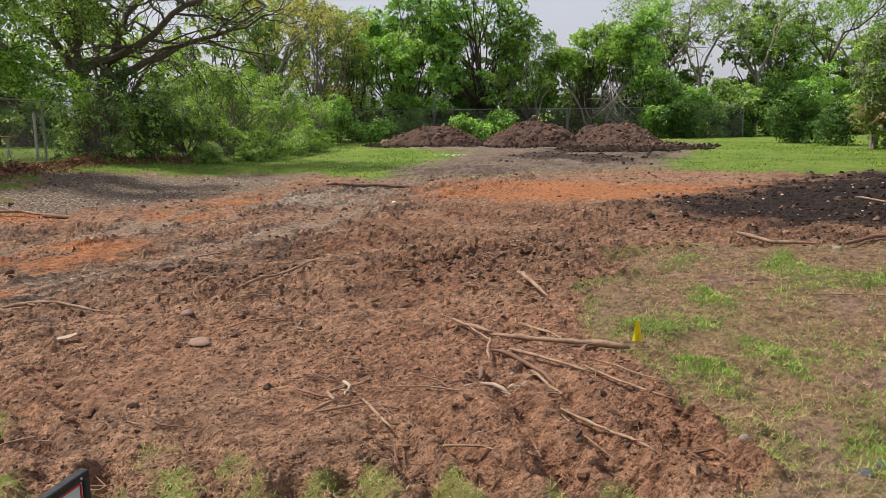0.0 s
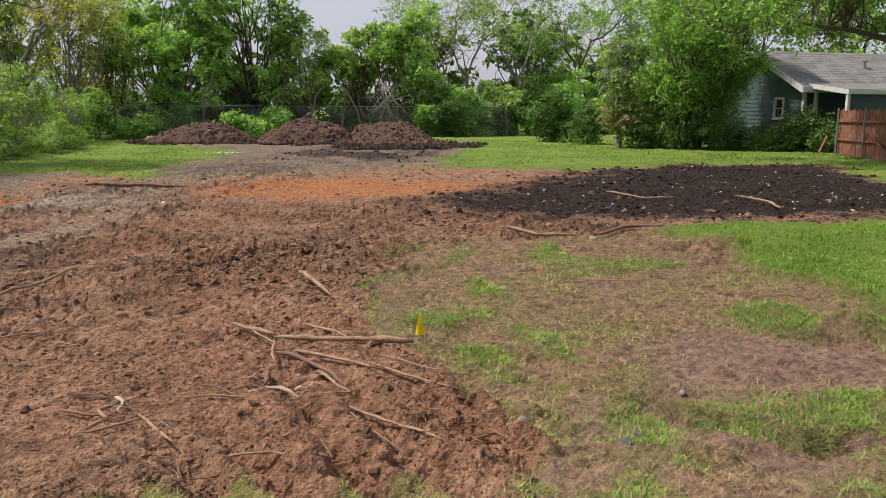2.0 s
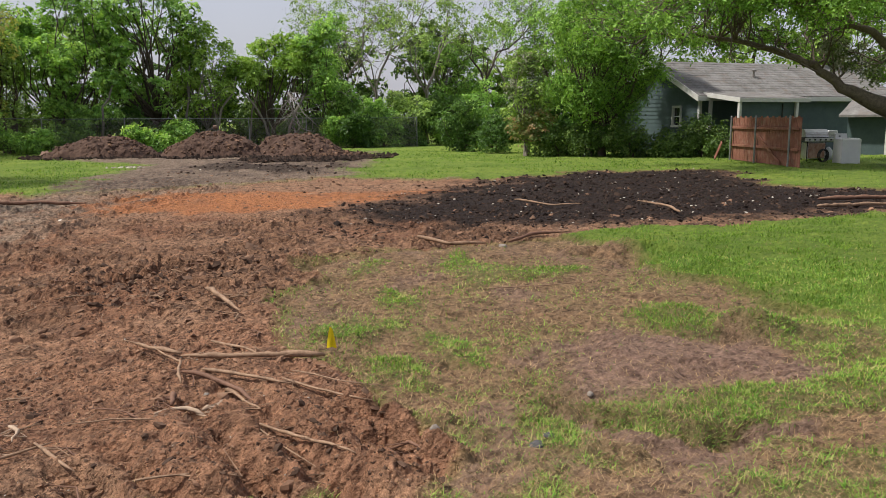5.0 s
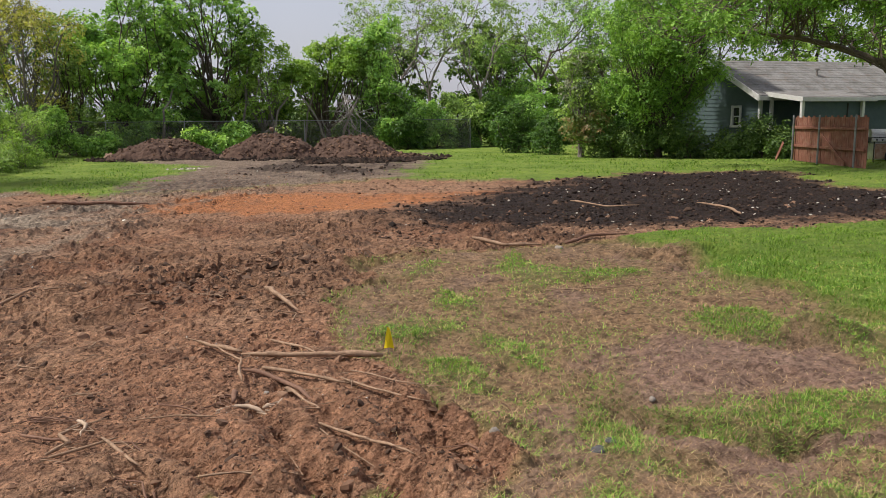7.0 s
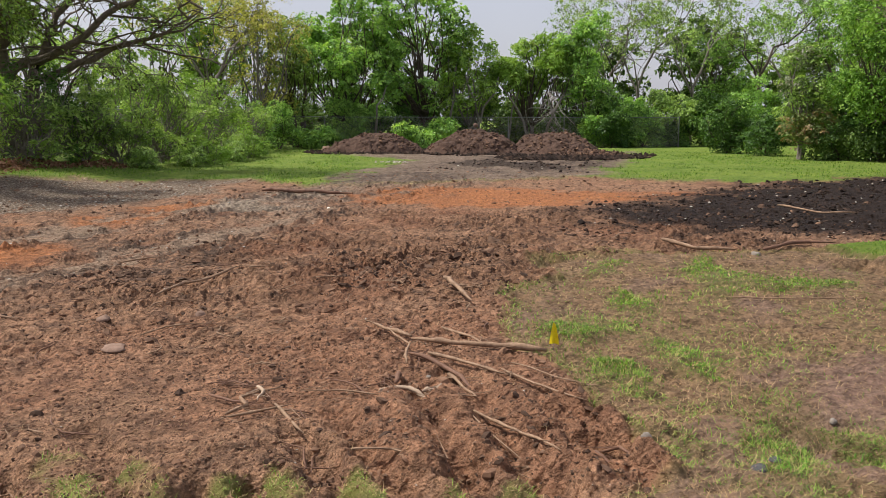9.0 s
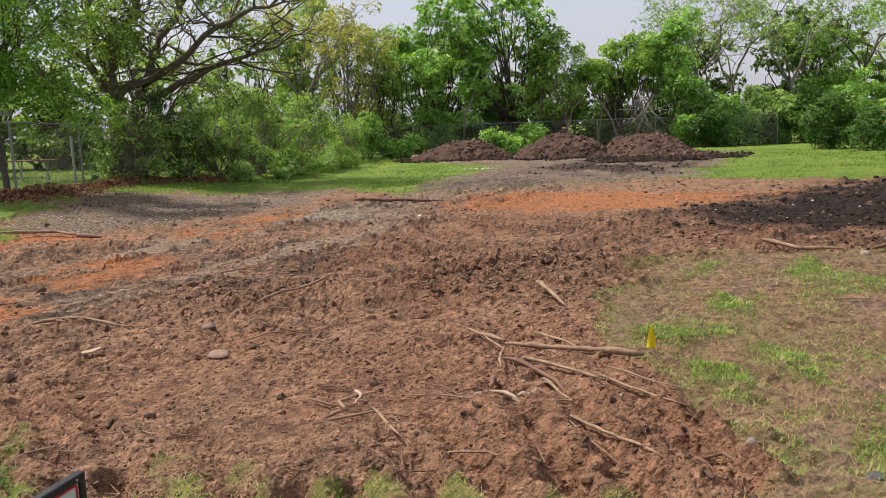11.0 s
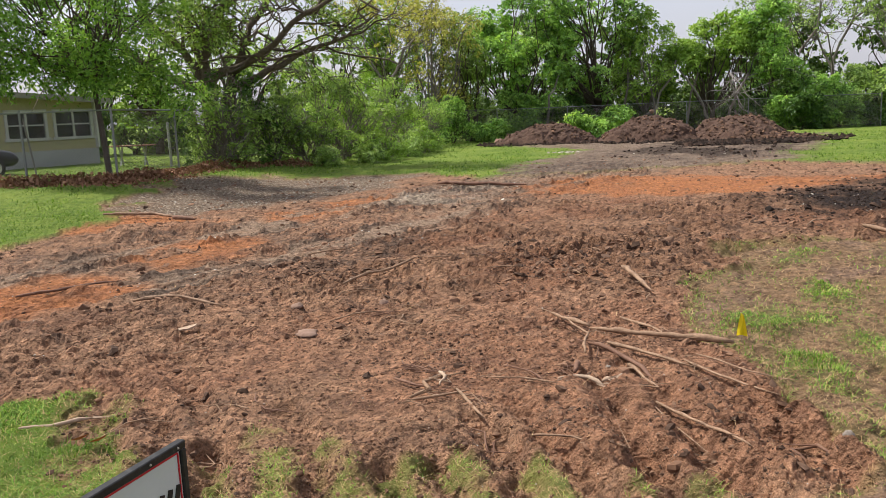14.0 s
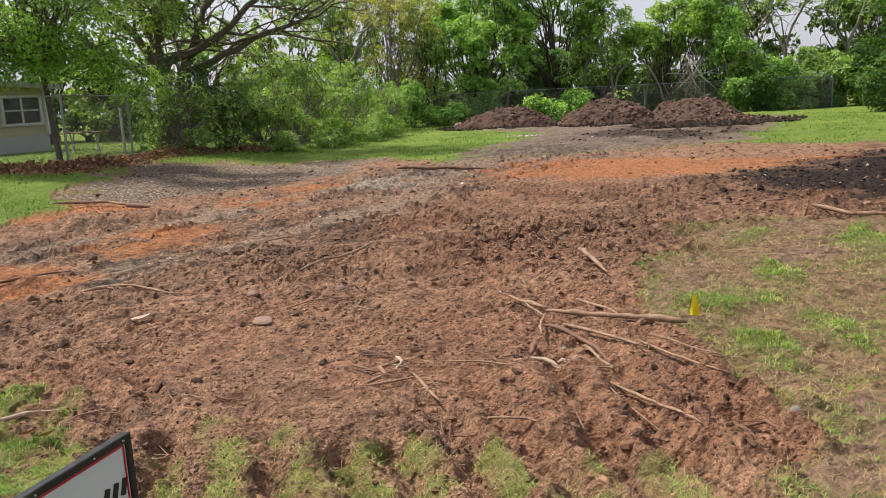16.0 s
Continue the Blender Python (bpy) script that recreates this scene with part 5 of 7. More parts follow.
# oak with the long low limb
r = np.random.default_rng(430)
oak_lobes = [(-8.2 + 9.8 * a, -2.4 + 6.8 * b_, 4.75 + 2.4 * c_ + 0.5 * b_, 1.15, 1.1, 0.6) for a, b_, c_ in r.random((46, 3))]
oak_lobes += [(-7.9 + 5.0 * a, 2.4 + 3.0 * b_, 4.2 + 0.6 * c_, 0.8, 0.7, 0.35) for a, b_, c_ in r.random((10, 3))]
oak_lobes += [(-10.4 + 6.5 * a, 0.2 + 5.4 * b_, 4.2 + 1.3 * c_ + 0.12 * (10 * a), 0.95, 0.85, 0.4) for a, b_, c_ in r.random((24, 3))]
oak = limbed_tree("oak_tree", pose(25.6, 19.3, 0.1), "big oak with a long low dark limb over the yard",
                  [([(0, 0, -0.1), (-0.1, 0.05, 0.5), (-0.5, 0.2, 1.3), (-1.1, 0.6, 1.9)], [0.5, 0.42, 0.38, 0.34])],
                  [([(-1.1, 0.6, 1.9), (-1.9, 1.0, 2.25), (-2.6, 1.4, 2.75), (-3.3, 1.8, 3.3), (-4.1, 2.3, 3.75), (-5.2, 3.2, 4.2), (-6.4, 4.2, 4.5), (-7.6, 5.2, 4.6)], [0.34, 0.24, 0.17, 0.14, 0.115, 0.085, 0.06, 0.03]),
                   ([(-0.7, 0.3, 1.4), (-0.8, 0, 3.0), (-1.2, -0.4, 4.6), (-1.0, -0.6, 6.4)], [0.28, 0.2, 0.14, 0.06]),
                   ([(-0.8, 0, 3.0), (-2.2, 0.3, 4.2), (-4.0, 0.8, 5.0), (-6.0, 1.4, 5.4), (-8.0, 2.4, 5.6)], [0.17, 0.13, 0.1, 0.06, 0.02])],
                  oak_lobes, 38000, 0.14, LEAF_FEATHER, 431, 0.3, 0.3, 0.45)
part("blossom_spray", leaf_cloud("blossom_spray", r, [(-2.2, 1.3, 3.6, 0.9, 0.6, 0.45), (-1.2, 0.8, 3.3, 0.8, 0.6, 0.5), (-3.0, 1.2, 4.0, 0.6, 0.5, 0.3), (-0.4, 0.8, 3.9, 0.9, 0.6, 0.5)], 3600, 0.11, 0.16, 0.15),
     BLOSSOM, oak, "cream blossom sprays hanging from the limb")

# ---- soil mounds ----
OCT = np.array([(1, 0, 0), (-1, 0, 0), (0, 1, 0), (0, -1, 0), (0, 0, 1), (0, 0, -1)]) * 1.15
OCT_F = np.array([(0, 2, 4), (2, 1, 4), (1, 3, 4), (3, 0, 4), (2, 0, 5), (1, 2, 5), (3, 1, 5), (0, 3, 5)])


def split_ball():
    """A rounder ball: each face of the octahedron in four."""
    v, f, mid = [tuple(p / 1.15) for p in OCT], [], {}

    def between(i, j):
        key = (min(i, j), max(i, j))
        if key not in mid:
            p = (np.array(v[i]) + np.array(v[j])) / 2
            v.append(tuple(p / np.linalg.norm(p)))
            mid[key] = len(v) - 1
        return mid[key]
    for p, q, r_ in OCT_F:
        i, j, k = between(p, q), between(q, r_), between(r_, p)
        f += [(p, i, k), (i, q, j), (k, j, r_), (i, j, k)]
    return np.array(v), np.array(f)


BALL, BALL_F = split_ball()


def lump_mesh(name, x, y, z, size, r, squash, ball, ball_f, rough):
    n_, k_ = len(x), len(ball)
    v = ball[None] * (1 + rough * r.normal(size=(n_, k_, 1))) + rough * 0.5 * r.normal(size=(n_, k_, 3))
    v = v * size[:, None, None] * np.stack([0.75 + 0.7 * r.random(n_), 0.75 + 0.5 * r.random(n_), squash * (0.7 + 0.6 * r.random(n_))], 1)[:, None]
    a = r.random(n_) * 6.28
    c, s = np.cos(a)[:, None], np.sin(a)[:, None]
    v = np.stack([v[..., 0] * c - v[..., 1] * s, v[..., 0] * s + v[..., 1] * c, v[..., 2] + 0.3 * v[..., 0]], -1) + np.stack([x, y, z], 1)[:, None]
    return array_mesh(name, v.reshape(-1, 3), (np.arange(n_)[:, None, None] * k_ + ball_f[None]).reshape(-1, 3))


def mound(x, y, rx, ry, h, seed):
    k = np.linspace(-1.25, 1.25, 110)
    mx, my = [a.ravel() for a in np.meshgrid(k, k, indexing="ij")]
    wx, wy = mx * rx + seed * 7.1, my * ry
    q = np.hypot(mx, my) * (1 + 0.16 * fbm(mx * 1.6 + seed, my * 1.6, 3, seed))
    prof = np.clip(1.12 - q, 0, 2) / 1.12
    z = h * (1 - (1 - np.clip(prof, 0, 1)) ** 1.5) * (1 - 0.1 * np.exp(-q * q * 9))
    on = smooth_step((1.15 - q) * 3)
    z = z + on * (0.22 * fbm(wx * 1.1, wy * 1.1, 4, seed + 3) + 0.1 * lumps(wx * 2.6 + 0.2 * fbm(wx * 4, wy * 4, 2, 4), wy * 2.6, seed + 5) + 0.05 * lumps(wx * 5, wy * 5, seed + 6)) - 0.12 * (1 - on) - 0.05
    push = on * (0.1 * fbm(mx * rx * 3, z * 3 + my, 3, seed + 11) + 0.07 * lumps(mx * rx * 4 + seed, my * ry * 2 + z * 4, seed + 12))
    px, py = mx * rx + mx / (q + 0.1) * push, my * ry + my / (q + 0.1) * push
    i = np.arange(110 * 110).reshape(110, 110)
    quad = np.stack([i[:-1, :-1], i[1:, :-1], i[1:, 1:], i[:-1, 1:]], -1).reshape(-1, 4)
    me = array_mesh("soil_mound", np.stack([px, py, z], 1), quad)
    me.materials.append(MOUND_SOIL)
    ob = new("soil_mound", me)
    ob.matrix_basis = pose(x, y, float(base_height(np.array([x]), np.array([y]))[0]) + 0.02)
    r = np.random.default_rng(900 + seed)
    at = r.choice(np.flatnonzero(on > 0.6), 400)
    size = 0.025 + 0.075 * r.random(400) ** 2.5
    tagged(part("clod_cover", lump_mesh("clod_cover", px[at], py[at], z[at] + size * 0.2, size, r, 0.8, BALL, BALL_F, 0.22), CLOD_DARK, ob, "loose damp clods on the heap"), kind="stuff")
    return tagged(ob, "heap of dumped dark brown soil on the bare track", "soil mound", "dumped soil mounds")


mound(-0.5, 43.4, 2.75, 2.6, 1.12, 1)
mound(4.6, 41.6, 2.5, 2.4, 1.36, 2)
mound(8.75, 41.6, 2.45, 2.4, 1.25, 3)
mound(9.6, 37.6, 1.9, 1.1, 0.24, 4)


# ---- chain link fences ----
def chain_fence(name, points, height, mesh_step, wire, label, rail_top=True, post_r=0.03):
    """Posts at the points, a top rail and woven wire between them."""
    zs = [float(base_height(np.array([float(a)]), np.array([float(b)]))[0]) for a, b in points]
    x0, y0 = points[0]
    t = thing(name, pose(x0, y0, zs[0]), label, "fence")
    loc = [(a - x0, b - y0, z - zs[0]) for (a, b), z in zip(points, zs)]
    for p in loc:
        part("post", Shape().tube([(p[0], p[1], p[2] - 0.2), (p[0], p[1], p[2] + height + 0.04), (p[0], p[1], p[2] + height + 0.07)], [post_r, post_r, post_r * 0.4], 8), GALVANISED, t)
    for p, q in zip(loc, loc[1:]):
        a, b = Vector(p), Vector(q)
        ln = (b - a).length
        part("rail", Shape().tube([a + Vector((0, 0, height)), b + Vector((0, 0, height))], 0.021, 7), GALVANISED, t)
        u = (b - a) / ln
        nrm = Vector((u.y, -u.x, 0)) * wire
        v, f = [], []
        hh = height - 0.08
        for k in range(-int(hh / mesh_step), int(ln / mesh_step) + 1):
            for sgn in (1, -1):
                s0, s1 = k * mesh_step, k * mesh_step + hh
                c0, c1 = max(s0, 0.0), min(s1, ln)
                if c1 - c0 < 0.05:
                    continue
                za, zb = (c0 - s0, c1 - s0) if sgn > 0 else (hh - (c0 - s0), hh - (c1 - s0))
                A, B = a + u * c0 + Vector((0, 0, 0.04 + za)), a + u * c1 + Vector((0, 0, 0.04 + zb))
                side = Vector((0, 0, wire))
                i = len(v)
                v += [A + side, A + nrm - side, A - nrm - side, B + side, B + nrm - side, B - nrm - side]
                f += [(i, i + 1, i + 4, i + 3), (i + 1, i + 2, i + 5, i + 4), (i + 2, i, i + 3, i + 5)]
        part("wire_mesh", Shape().add(v, f), RUSTY_STEEL, t)
    return t


chain_fence("chain_link_fence", [(-20.0, 17.6), (-16.4, 18.0), (-13.1, 18.35), (-10.8, 18.6), (-11.15, 22.6), (-10.6, 26.6), (-10.0, 30.8), (-9.5, 35.5), (-9.0, 40.5), (-8.6, 46), (-8.3, 51.0)],
            1.8, 0.075, 0.0026, "weathered chain link fence along the side yard")
chain_fence("chain_link_fence", [(-8.2, 51.2), (-3.8, 51.2), (0.6, 51.2), (4.3, 51.2), (7.8, 51.2), (11.4, 51.2), (15.2, 51.2), (19, 51.4)],
            1.98, 0.1, 0.0032, "chain link fence behind the soil mounds")
old_post = thing("leaning_post", pose(-15.1, 21.6, 0.3), "old steel post leaning in the side yard", "post")
part("pole", Shape().tube([(0, 0, -0.1), (-0.28, 0.05, 1.75)], 0.025, 7), RUSTY_STEEL, old_post)
white_post = thing("white_post", pose(-12.4, 24.6, 0.3), "pale weathered post in the side yard", "post")
part("pole", Shape().tube([(0, 0, -0.1), (-0.01, 0, 1.5)], 0.045, 7), WHITE_TRIM, white_post)


# ---- houses ----
def plank_wall(house, a, b, z0, z1, lap, mat, top=None, thick=0.14, holes=()):
    """A wall from a to b with lap siding boards as parts. top(s) gives the height along it; holes are (s0, s1, z0, z1)."""
    a, b = Vector((*a, 0)), Vector((*b, 0))
    ln = (b - a).length
    u = (b - a) / ln
    nrm = Vector((u.y, -u.x, 0))
    top = top or (lambda s: z1)
    cuts = sorted({0.0, ln, *[h[0] for h in holes], *[h[1] for h in holes]})
    core = Shape()
    for s0, s1 in zip(cuts, cuts[1:]):
        mid = (s0 + s1) / 2
        spans, low = [], z0
        for h in sorted((h for h in holes if h[0] <= mid <= h[1]), key=lambda q: q[2]):
            spans.append((low, h[2], False))
            low = h[3]
        spans.append((low, None, True))
        for lo, hi, last in spans:
            e0, e1 = (top(s0), top(s1)) if last else (hi, hi)
            if e0 - lo < 0.01 and e1 - lo < 0.01:
                continue
            p, q = a + u * s0, a + u * s1
            core.prism([(p.x, p.y, lo), (q.x, q.y, lo), (q.x, q.y, e1), (p.x, p.y, e0)], (0, 0, 0), -nrm * thick)
    part("wall", core, mat, house)
    z = z0
    while z < max(top(0), top(ln), top(ln / 2)) - 0.02:
        s = [k * ln / 24 for k in range(25)]
        under = [t for t in s if top(t) > z + lap * 0.6]
        if not under:
            break
        pieces = [(under[0], under[-1])]
        for h in holes:
            if h[2] < z + lap * 0.7 and h[3] > z + lap * 0.3:
                nxt = []
                for p0, p1 in pieces:
                    nxt += [(p0, min(p1, h[0])), (max(p0, h[1]), p1)]
                pieces = [q for q in nxt if q[1] - q[0] > 0.05]
        for p0, p1 in pieces:
            A, B = a + u * p0, a + u * p1
            o, i = nrm * 0.022, nrm * 0.004
            part("siding_board", Shape().prism([A + i + Vector((0, 0, z)), A + o + Vector((0, 0, z)), A + i * 1.5 + Vector((0, 0, z + lap)), A + i + Vector((0, 0, z + lap))], A, B), mat, house)
        z += lap
    return u, nrm


def window(house, a, u, nrm, s, z, w, h, bars=1, upright=1):
    """A framed window in a wall: frame with sill, glass and bars."""
    c = Vector((*a, 0)) + u * s
    rz = math.degrees(math.atan2(u.y, u.x))
    f = Shape()
    for ds, dz, sw, sh in ((-w / 2, 0, 0.1, h + 0.1), (w / 2, 0, 0.1, h + 0.1), (0, h / 2, w + 0.1, 0.1), (0, -h / 2, w + 0.22, 0.11)):
        q = c + u * ds + nrm * 0.03
        f.box((q.x, q.y, z + dz), (sw, 0.1, sh), rz)
    win = part("window", f, WHITE_TRIM, house, "white framed window with dark panes")
    for k in range(upright):
        q = c + u * (w * ((k + 1) / (upright + 1) - 0.5)) + nrm * 0.02
        part("mullion", Shape().box((q.x, q.y, z), (0.07, 0.07, h - 0.1), rz), WHITE_TRIM, win)
    for k in range(bars):
        q = c + nrm * 0.01
        part("rail", Shape().box((q.x, q.y, z + h * ((k + 1) / (bars + 1) - 0.5)), (w - 0.1, 0.045, 0.05), rz), WHITE_TRIM, win)
    for k in range(upright + 1):
        ww = (w - 0.1) / (upright + 1)
        q = c + u * (-w / 2 + 0.05 + ww * (k + 0.5)) - nrm * 0.04
        part("pane", Shape().box((q.x, q.y, z), (ww, 0.012, h - 0.1), rz, 0.002), GLASS_DARK, win)


# blue-grey house: long wall faces the lot, gable end to the side
A, R = Vector((24.4, 29.75, 0)), Vector((36.0, 29.45, 0))
u = (R - A).normalized()
back = Vector((-u.y, u.x, 0))
house = thing("blue_house", pose(0.25, 0, -0.18), "blue-grey wooden house with grey shingle gable roof and porch", "house")
D, EAVE, RIDGE = 6.6, 2.95, 4.5
B = A + back * D
front_u, front_n = plank_wall(house, (A.x, A.y), (R.x, R.y), 0.12, EAVE, 0.19, SIDING_BLUE)
plank_wall(house, (B.x, B.y), (A.x, A.y), 0.12, EAVE, 0.19, SIDING_BLUE, lambda s: EAVE + (RIDGE - EAVE) * (1 - abs(s - D / 2) / (D / 2)), holes=((4.75, 5.35, 1.5, 2.4),))
gu = (A - B).normalized()
window(house, (B.x, B.y), gu, Vector((gu.y, -gu.x, 0)), 5.05, 1.95, 0.6, 0.9, 1, 0)
part("wall", Shape().prism([tuple(R), tuple(R + back * D), tuple(R + back * D + Vector((0, 0, EAVE))), tuple(R + back * D / 2 + Vector((0, 0, RIDGE))), tuple(R + Vector((0, 0, EAVE)))], (0, 0, 0), u * 0.14), SIDING_BLUE, house)
part("wall", Shape().prism([tuple(B), tuple(B + (R - A)), tuple(B + (R - A) + Vector((0, 0, EAVE))), tuple(B + Vector((0, 0, EAVE)))], (0, 0, 0), -back * 0.14), SIDING_BLUE, house)
slope = (RIDGE - EAVE) / (D / 2)
for sgn in (1, -1):
    foot = A - u * 0.4 + (back * -0.45 if sgn > 0 else back * (D + 0.45))
    ridge = A - u * 0.4 + back * D / 2
    zf, zr = EAVE - 0.45 * slope + 0.02, RIDGE + 0.02
    ol = [Vector((foot.x, foot.y, zf)), Vector((ridge.x, ridge.y, zr)), Vector((ridge.x, ridge.y, zr + 0.09)), Vector((foot.x, foot.y, zf + 0.09))]
    part("roof", Shape().prism(ol, (0, 0, 0), u * ((R - A).length + 0.8)), SHINGLE, house, "weathered grey shingle roof")
    # courses of shingles
    for k in range(14):
        t0, t1 = k / 14, (k + 1.15) / 14
        p, q = foot.lerp(ridge, t0), foot.lerp(ridge, min(t1, 1))
        za, zb = zf + 0.092 + (zr - zf) * t0, zf + 0.092 + (zr - zf) * min(t1, 1)
        if sgn > 0:
            part("shingle_course", Shape().prism([(p.x, p.y, za), (q.x, q.y, zb), (q.x, q.y, zb + 0.004), (p.x, p.y, za + 0.014)], (0, 0, 0), u * ((R - A).length + 0.8)), SHINGLE, house)
    fz = Vector((0, 0, 1))
    part("barge_board", Shape().prism([ol[0] - fz * 0.16 - u * 0.03, ol[1] - fz * 0.16 - u * 0.03, ol[2] + fz * 0.01 - u * 0.03, ol[3] + fz * 0.01 - u * 0.03], (0, 0, 0), u * 0.05), WHITE_TRIM, house)
    part("fascia", Shape().box(tuple((foot + u * ((R - A).length + 0.8) / 2) + Vector((0, 0, zf - 0.03))), ((R - A).length + 0.8, 0.04, 0.2), math.degrees(math.atan2(u.y, u.x))), WHITE_TRIM, house)
corner = A + front_n * 0.05
part("corner_board", Shape().box((corner.x, corner.y, 1.5), (0.14, 0.14, 2.85), 0), WHITE_TRIM, house)
vent = A + u * 4.4 + back * 1.6
part("roof_vent", Shape().tube([(vent.x, vent.y, 3.5), (vent.x, vent.y, 4.1)], 0.05, 8).tube([(vent.x, vent.y, 4.1), (vent.x, vent.y, 4.16), (vent.x, vent.y, 4.2)], [0.12, 0.12, 0.02], 8), RUSTY_STEEL, house)
# porch: low lean-to roof on white posts, closed with boards behind
rz = math.degrees(math.atan2(u.y, u.x))
P0, P1 = A + u * 0.15 + front_n * 2.5, A + u * 3.9 + front_n * 2.5
W0, W1 = A + u * 0.1 + front_n * 0.02, A + u * 4.2 + front_n * 0.02
roof = Shape()
roof.prism([(P0.x, P0.y, 2.66), (P1.x, P1.y, 2.66), (W1.x, W1.y, 2.98), (W0.x, W0.y, 2.98)], (0, 0, 0), (0, 0, 0.07))
part("porch_roof", roof, SHINGLE, house)
mid = (P0 + P1) / 2 + front_n * 0.02
part("fascia", Shape().box((mid.x, mid.y, 2.62), ((P1 - P0).length + 0.1, 0.045, 0.17), rz), WHITE_TRIM, house)
part("fascia", Shape().prism([(P0.x, P0.y, 2.53), (W0.x, W0.y, 2.85), (W0.x, W0.y, 3.04), (P0.x, P0.y, 2.72)], (0, 0, 0), u * -0.045), WHITE_TRIM, house)
for s, off in ((0.2, 2.42), (3.3, 2.42), (0.35, 0.35)):
    q = A + u * s + front_n * off
    part("porch_post", Shape().box((q.x, q.y, 1.4), (0.13, 0.13, 2.5), rz), WHITE_TRIM, house)
q0, q1 = A + u * 0.3 + front_n * 2.3, A + u * 3.6 + front_n * 2.3
plank_wall(house, (q0.x, q0.y), (q1.x, q1.y), 0.12, 2.5, 0.24, SIDING_BLUE, thick=0.08)
q = A + u * 2.6 + front_n * 2.34
part("batten", Shape().box((q.x, q.y, 1.6), (0.05, 0.05, 1.75), rz), INDOOR_DARK, house)

# small outbuilding beside it
shed = thing("shed", pose(29.6, 24.4, 0.05, 0, 0, 20), "small blue shed with white rafter and post", "shed")
part("wall", Shape().box((1.2, 0.6, 0.95), (1.9, 1.6, 1.9)), SIDING_BLUE, shed)
part("roof", Shape().prism([(-0.35, -0.45, 1.65), (1.1, -0.45, 2.35), (2.6, -0.45, 1.7), (2.6, -0.45, 1.78), (1.1, -0.45, 2.45), (-0.35, -0.45, 1.75)], (0, 0, 0), (0, 2.0, 0)), SHINGLE, shed)
part("barge_board", Shape().prism([(-0.4, -0.5, 1.6), (1.1, -0.5, 2.3), (1.1, -0.5, 2.46), (-0.4, -0.5, 1.76)], (0, 0, 0), (0, 0.05, 0)), WHITE_TRIM, shed)
part("post", Shape().box((0.0, -0.3, 0.85), (0.1, 0.1, 1.7)), WHITE_TRIM, shed)

# straw coloured house behind the side fence
E0 = Vector((-17.8, 29.3, 0))
lu = Vector((0.55, 0.835, 0)).normalized()
S0 = E0 - lu * 11
tan = thing("tan_house", pose(0, 0, 0), "straw coloured bungalow with low roof and white windows", "house")
tan_top = lambda s: 3.55 - 0.075 * s
wins = (2.3, 5.2, 8.42, 10.14)
holes = tuple((s - 0.7, s + 0.7, 1.38, 2.42) for s in wins)
tu, tn = plank_wall(tan, (S0.x, S0.y), (E0.x, E0.y), 0.95, 3.0, 0.22, SIDING_TAN, tan_top, holes=holes)
for s in wins:
    window(tan, (S0.x, S0.y), tu, tn, s, 1.9, 1.4, 1.04, 1, 1)
skirt = Shape()
c = (S0 + E0) / 2 + tn * 0.02
skirt.box((c.x - tn.x * 0.1, c.y - tn.y * 0.1, 0.5), (11.06, 0.2, 0.95), math.degrees(math.atan2(tu.y, tu.x)))
part("skirt", skirt, SKIRT, tan)
inb = Vector((-tn.x, -tn.y, 0))
G0, G1 = E0 + inb * 7, S0 + inb * 7
part("wall", Shape().prism([(E0.x, E0.y, 0.1), (G0.x, G0.y, 0.1), (G0.x, G0.y, 2.72), (E0.x, E0.y, 2.72)], (0, 0, 0), -tu * 0.14), SIDING_TAN, tan)
part("wall", Shape().prism([(G0.x, G0.y, 0.1), (G1.x, G1.y, 0.1), (G1.x, G1.y, 3.5), (G0.x, G0.y, 2.72)], (0, 0, 0), tn * 0.14), SIDING_TAN, tan)
part("wall", Shape().prism([(S0.x, S0.y, 0.1), (G1.x, G1.y, 0.1), (G1.x, G1.y, 3.5), (S0.x, S0.y, 3.5)], (0, 0, 0), tu * 0.14), SIDING_TAN, tan)
r0, r1 = E0 + tu * 0.55 + tn * 0.5, S0 - tu * 0.3 + tn * 0.5
part("roof", Shape().prism([(r0.x, r0.y, 2.7), (r1.x, r1.y, 3.58), (r1.x, r1.y, 3.68), (r0.x, r0.y, 2.8)], (0, 0, 0), inb * 8), SHINGLE, tan)
part("fascia", Shape().prism([(r0.x, r0.y, 2.62), (r1.x, r1.y, 3.5), (r1.x, r1.y, 3.7), (r0.x, r0.y, 2.82)], (0, 0, 0), tn * 0.04), ROOF_EDGE, tan)
corner = E0 + tn * 0.05
part("corner_board", Shape().box((corner.x, corner.y, 1.85), (0.12, 0.12, 1.75)), WHITE_TRIM, tan)

# ---- plank fence section, grill, washer ----
g0, g1 = Vector((22.75, 25.4, 0)), Vector((20.95, 20.35, 0))
gd = (g1 - g0).normalized()
gn = Vector((-gd.y, gd.x, 0))
grz = math.degrees(math.atan2(gd.y, gd.x))
gl = (g1 - g0).length
fence = thing("plank_fence", pose(g0.x, g0.y, 0.02), "section of red-brown plank fence on steel posts", "fence")
for k in range(36):
    s = 0.02 + k * (gl + 0.28) / 36
    hgt = 1.64 + 0.045 * math.sin(k * 2.1) + 0.02 * (k % 3)
    q = gd * s + gn * 0.03
    part("plank", Shape().box((q.x, q.y, 0.04 + hgt / 2), (0.142, 0.02, hgt), grz + 1.2 * math.sin(k * 5.3), 0.003, ry=0.7 * math.sin(k * 3.7)), PLANK, fence)
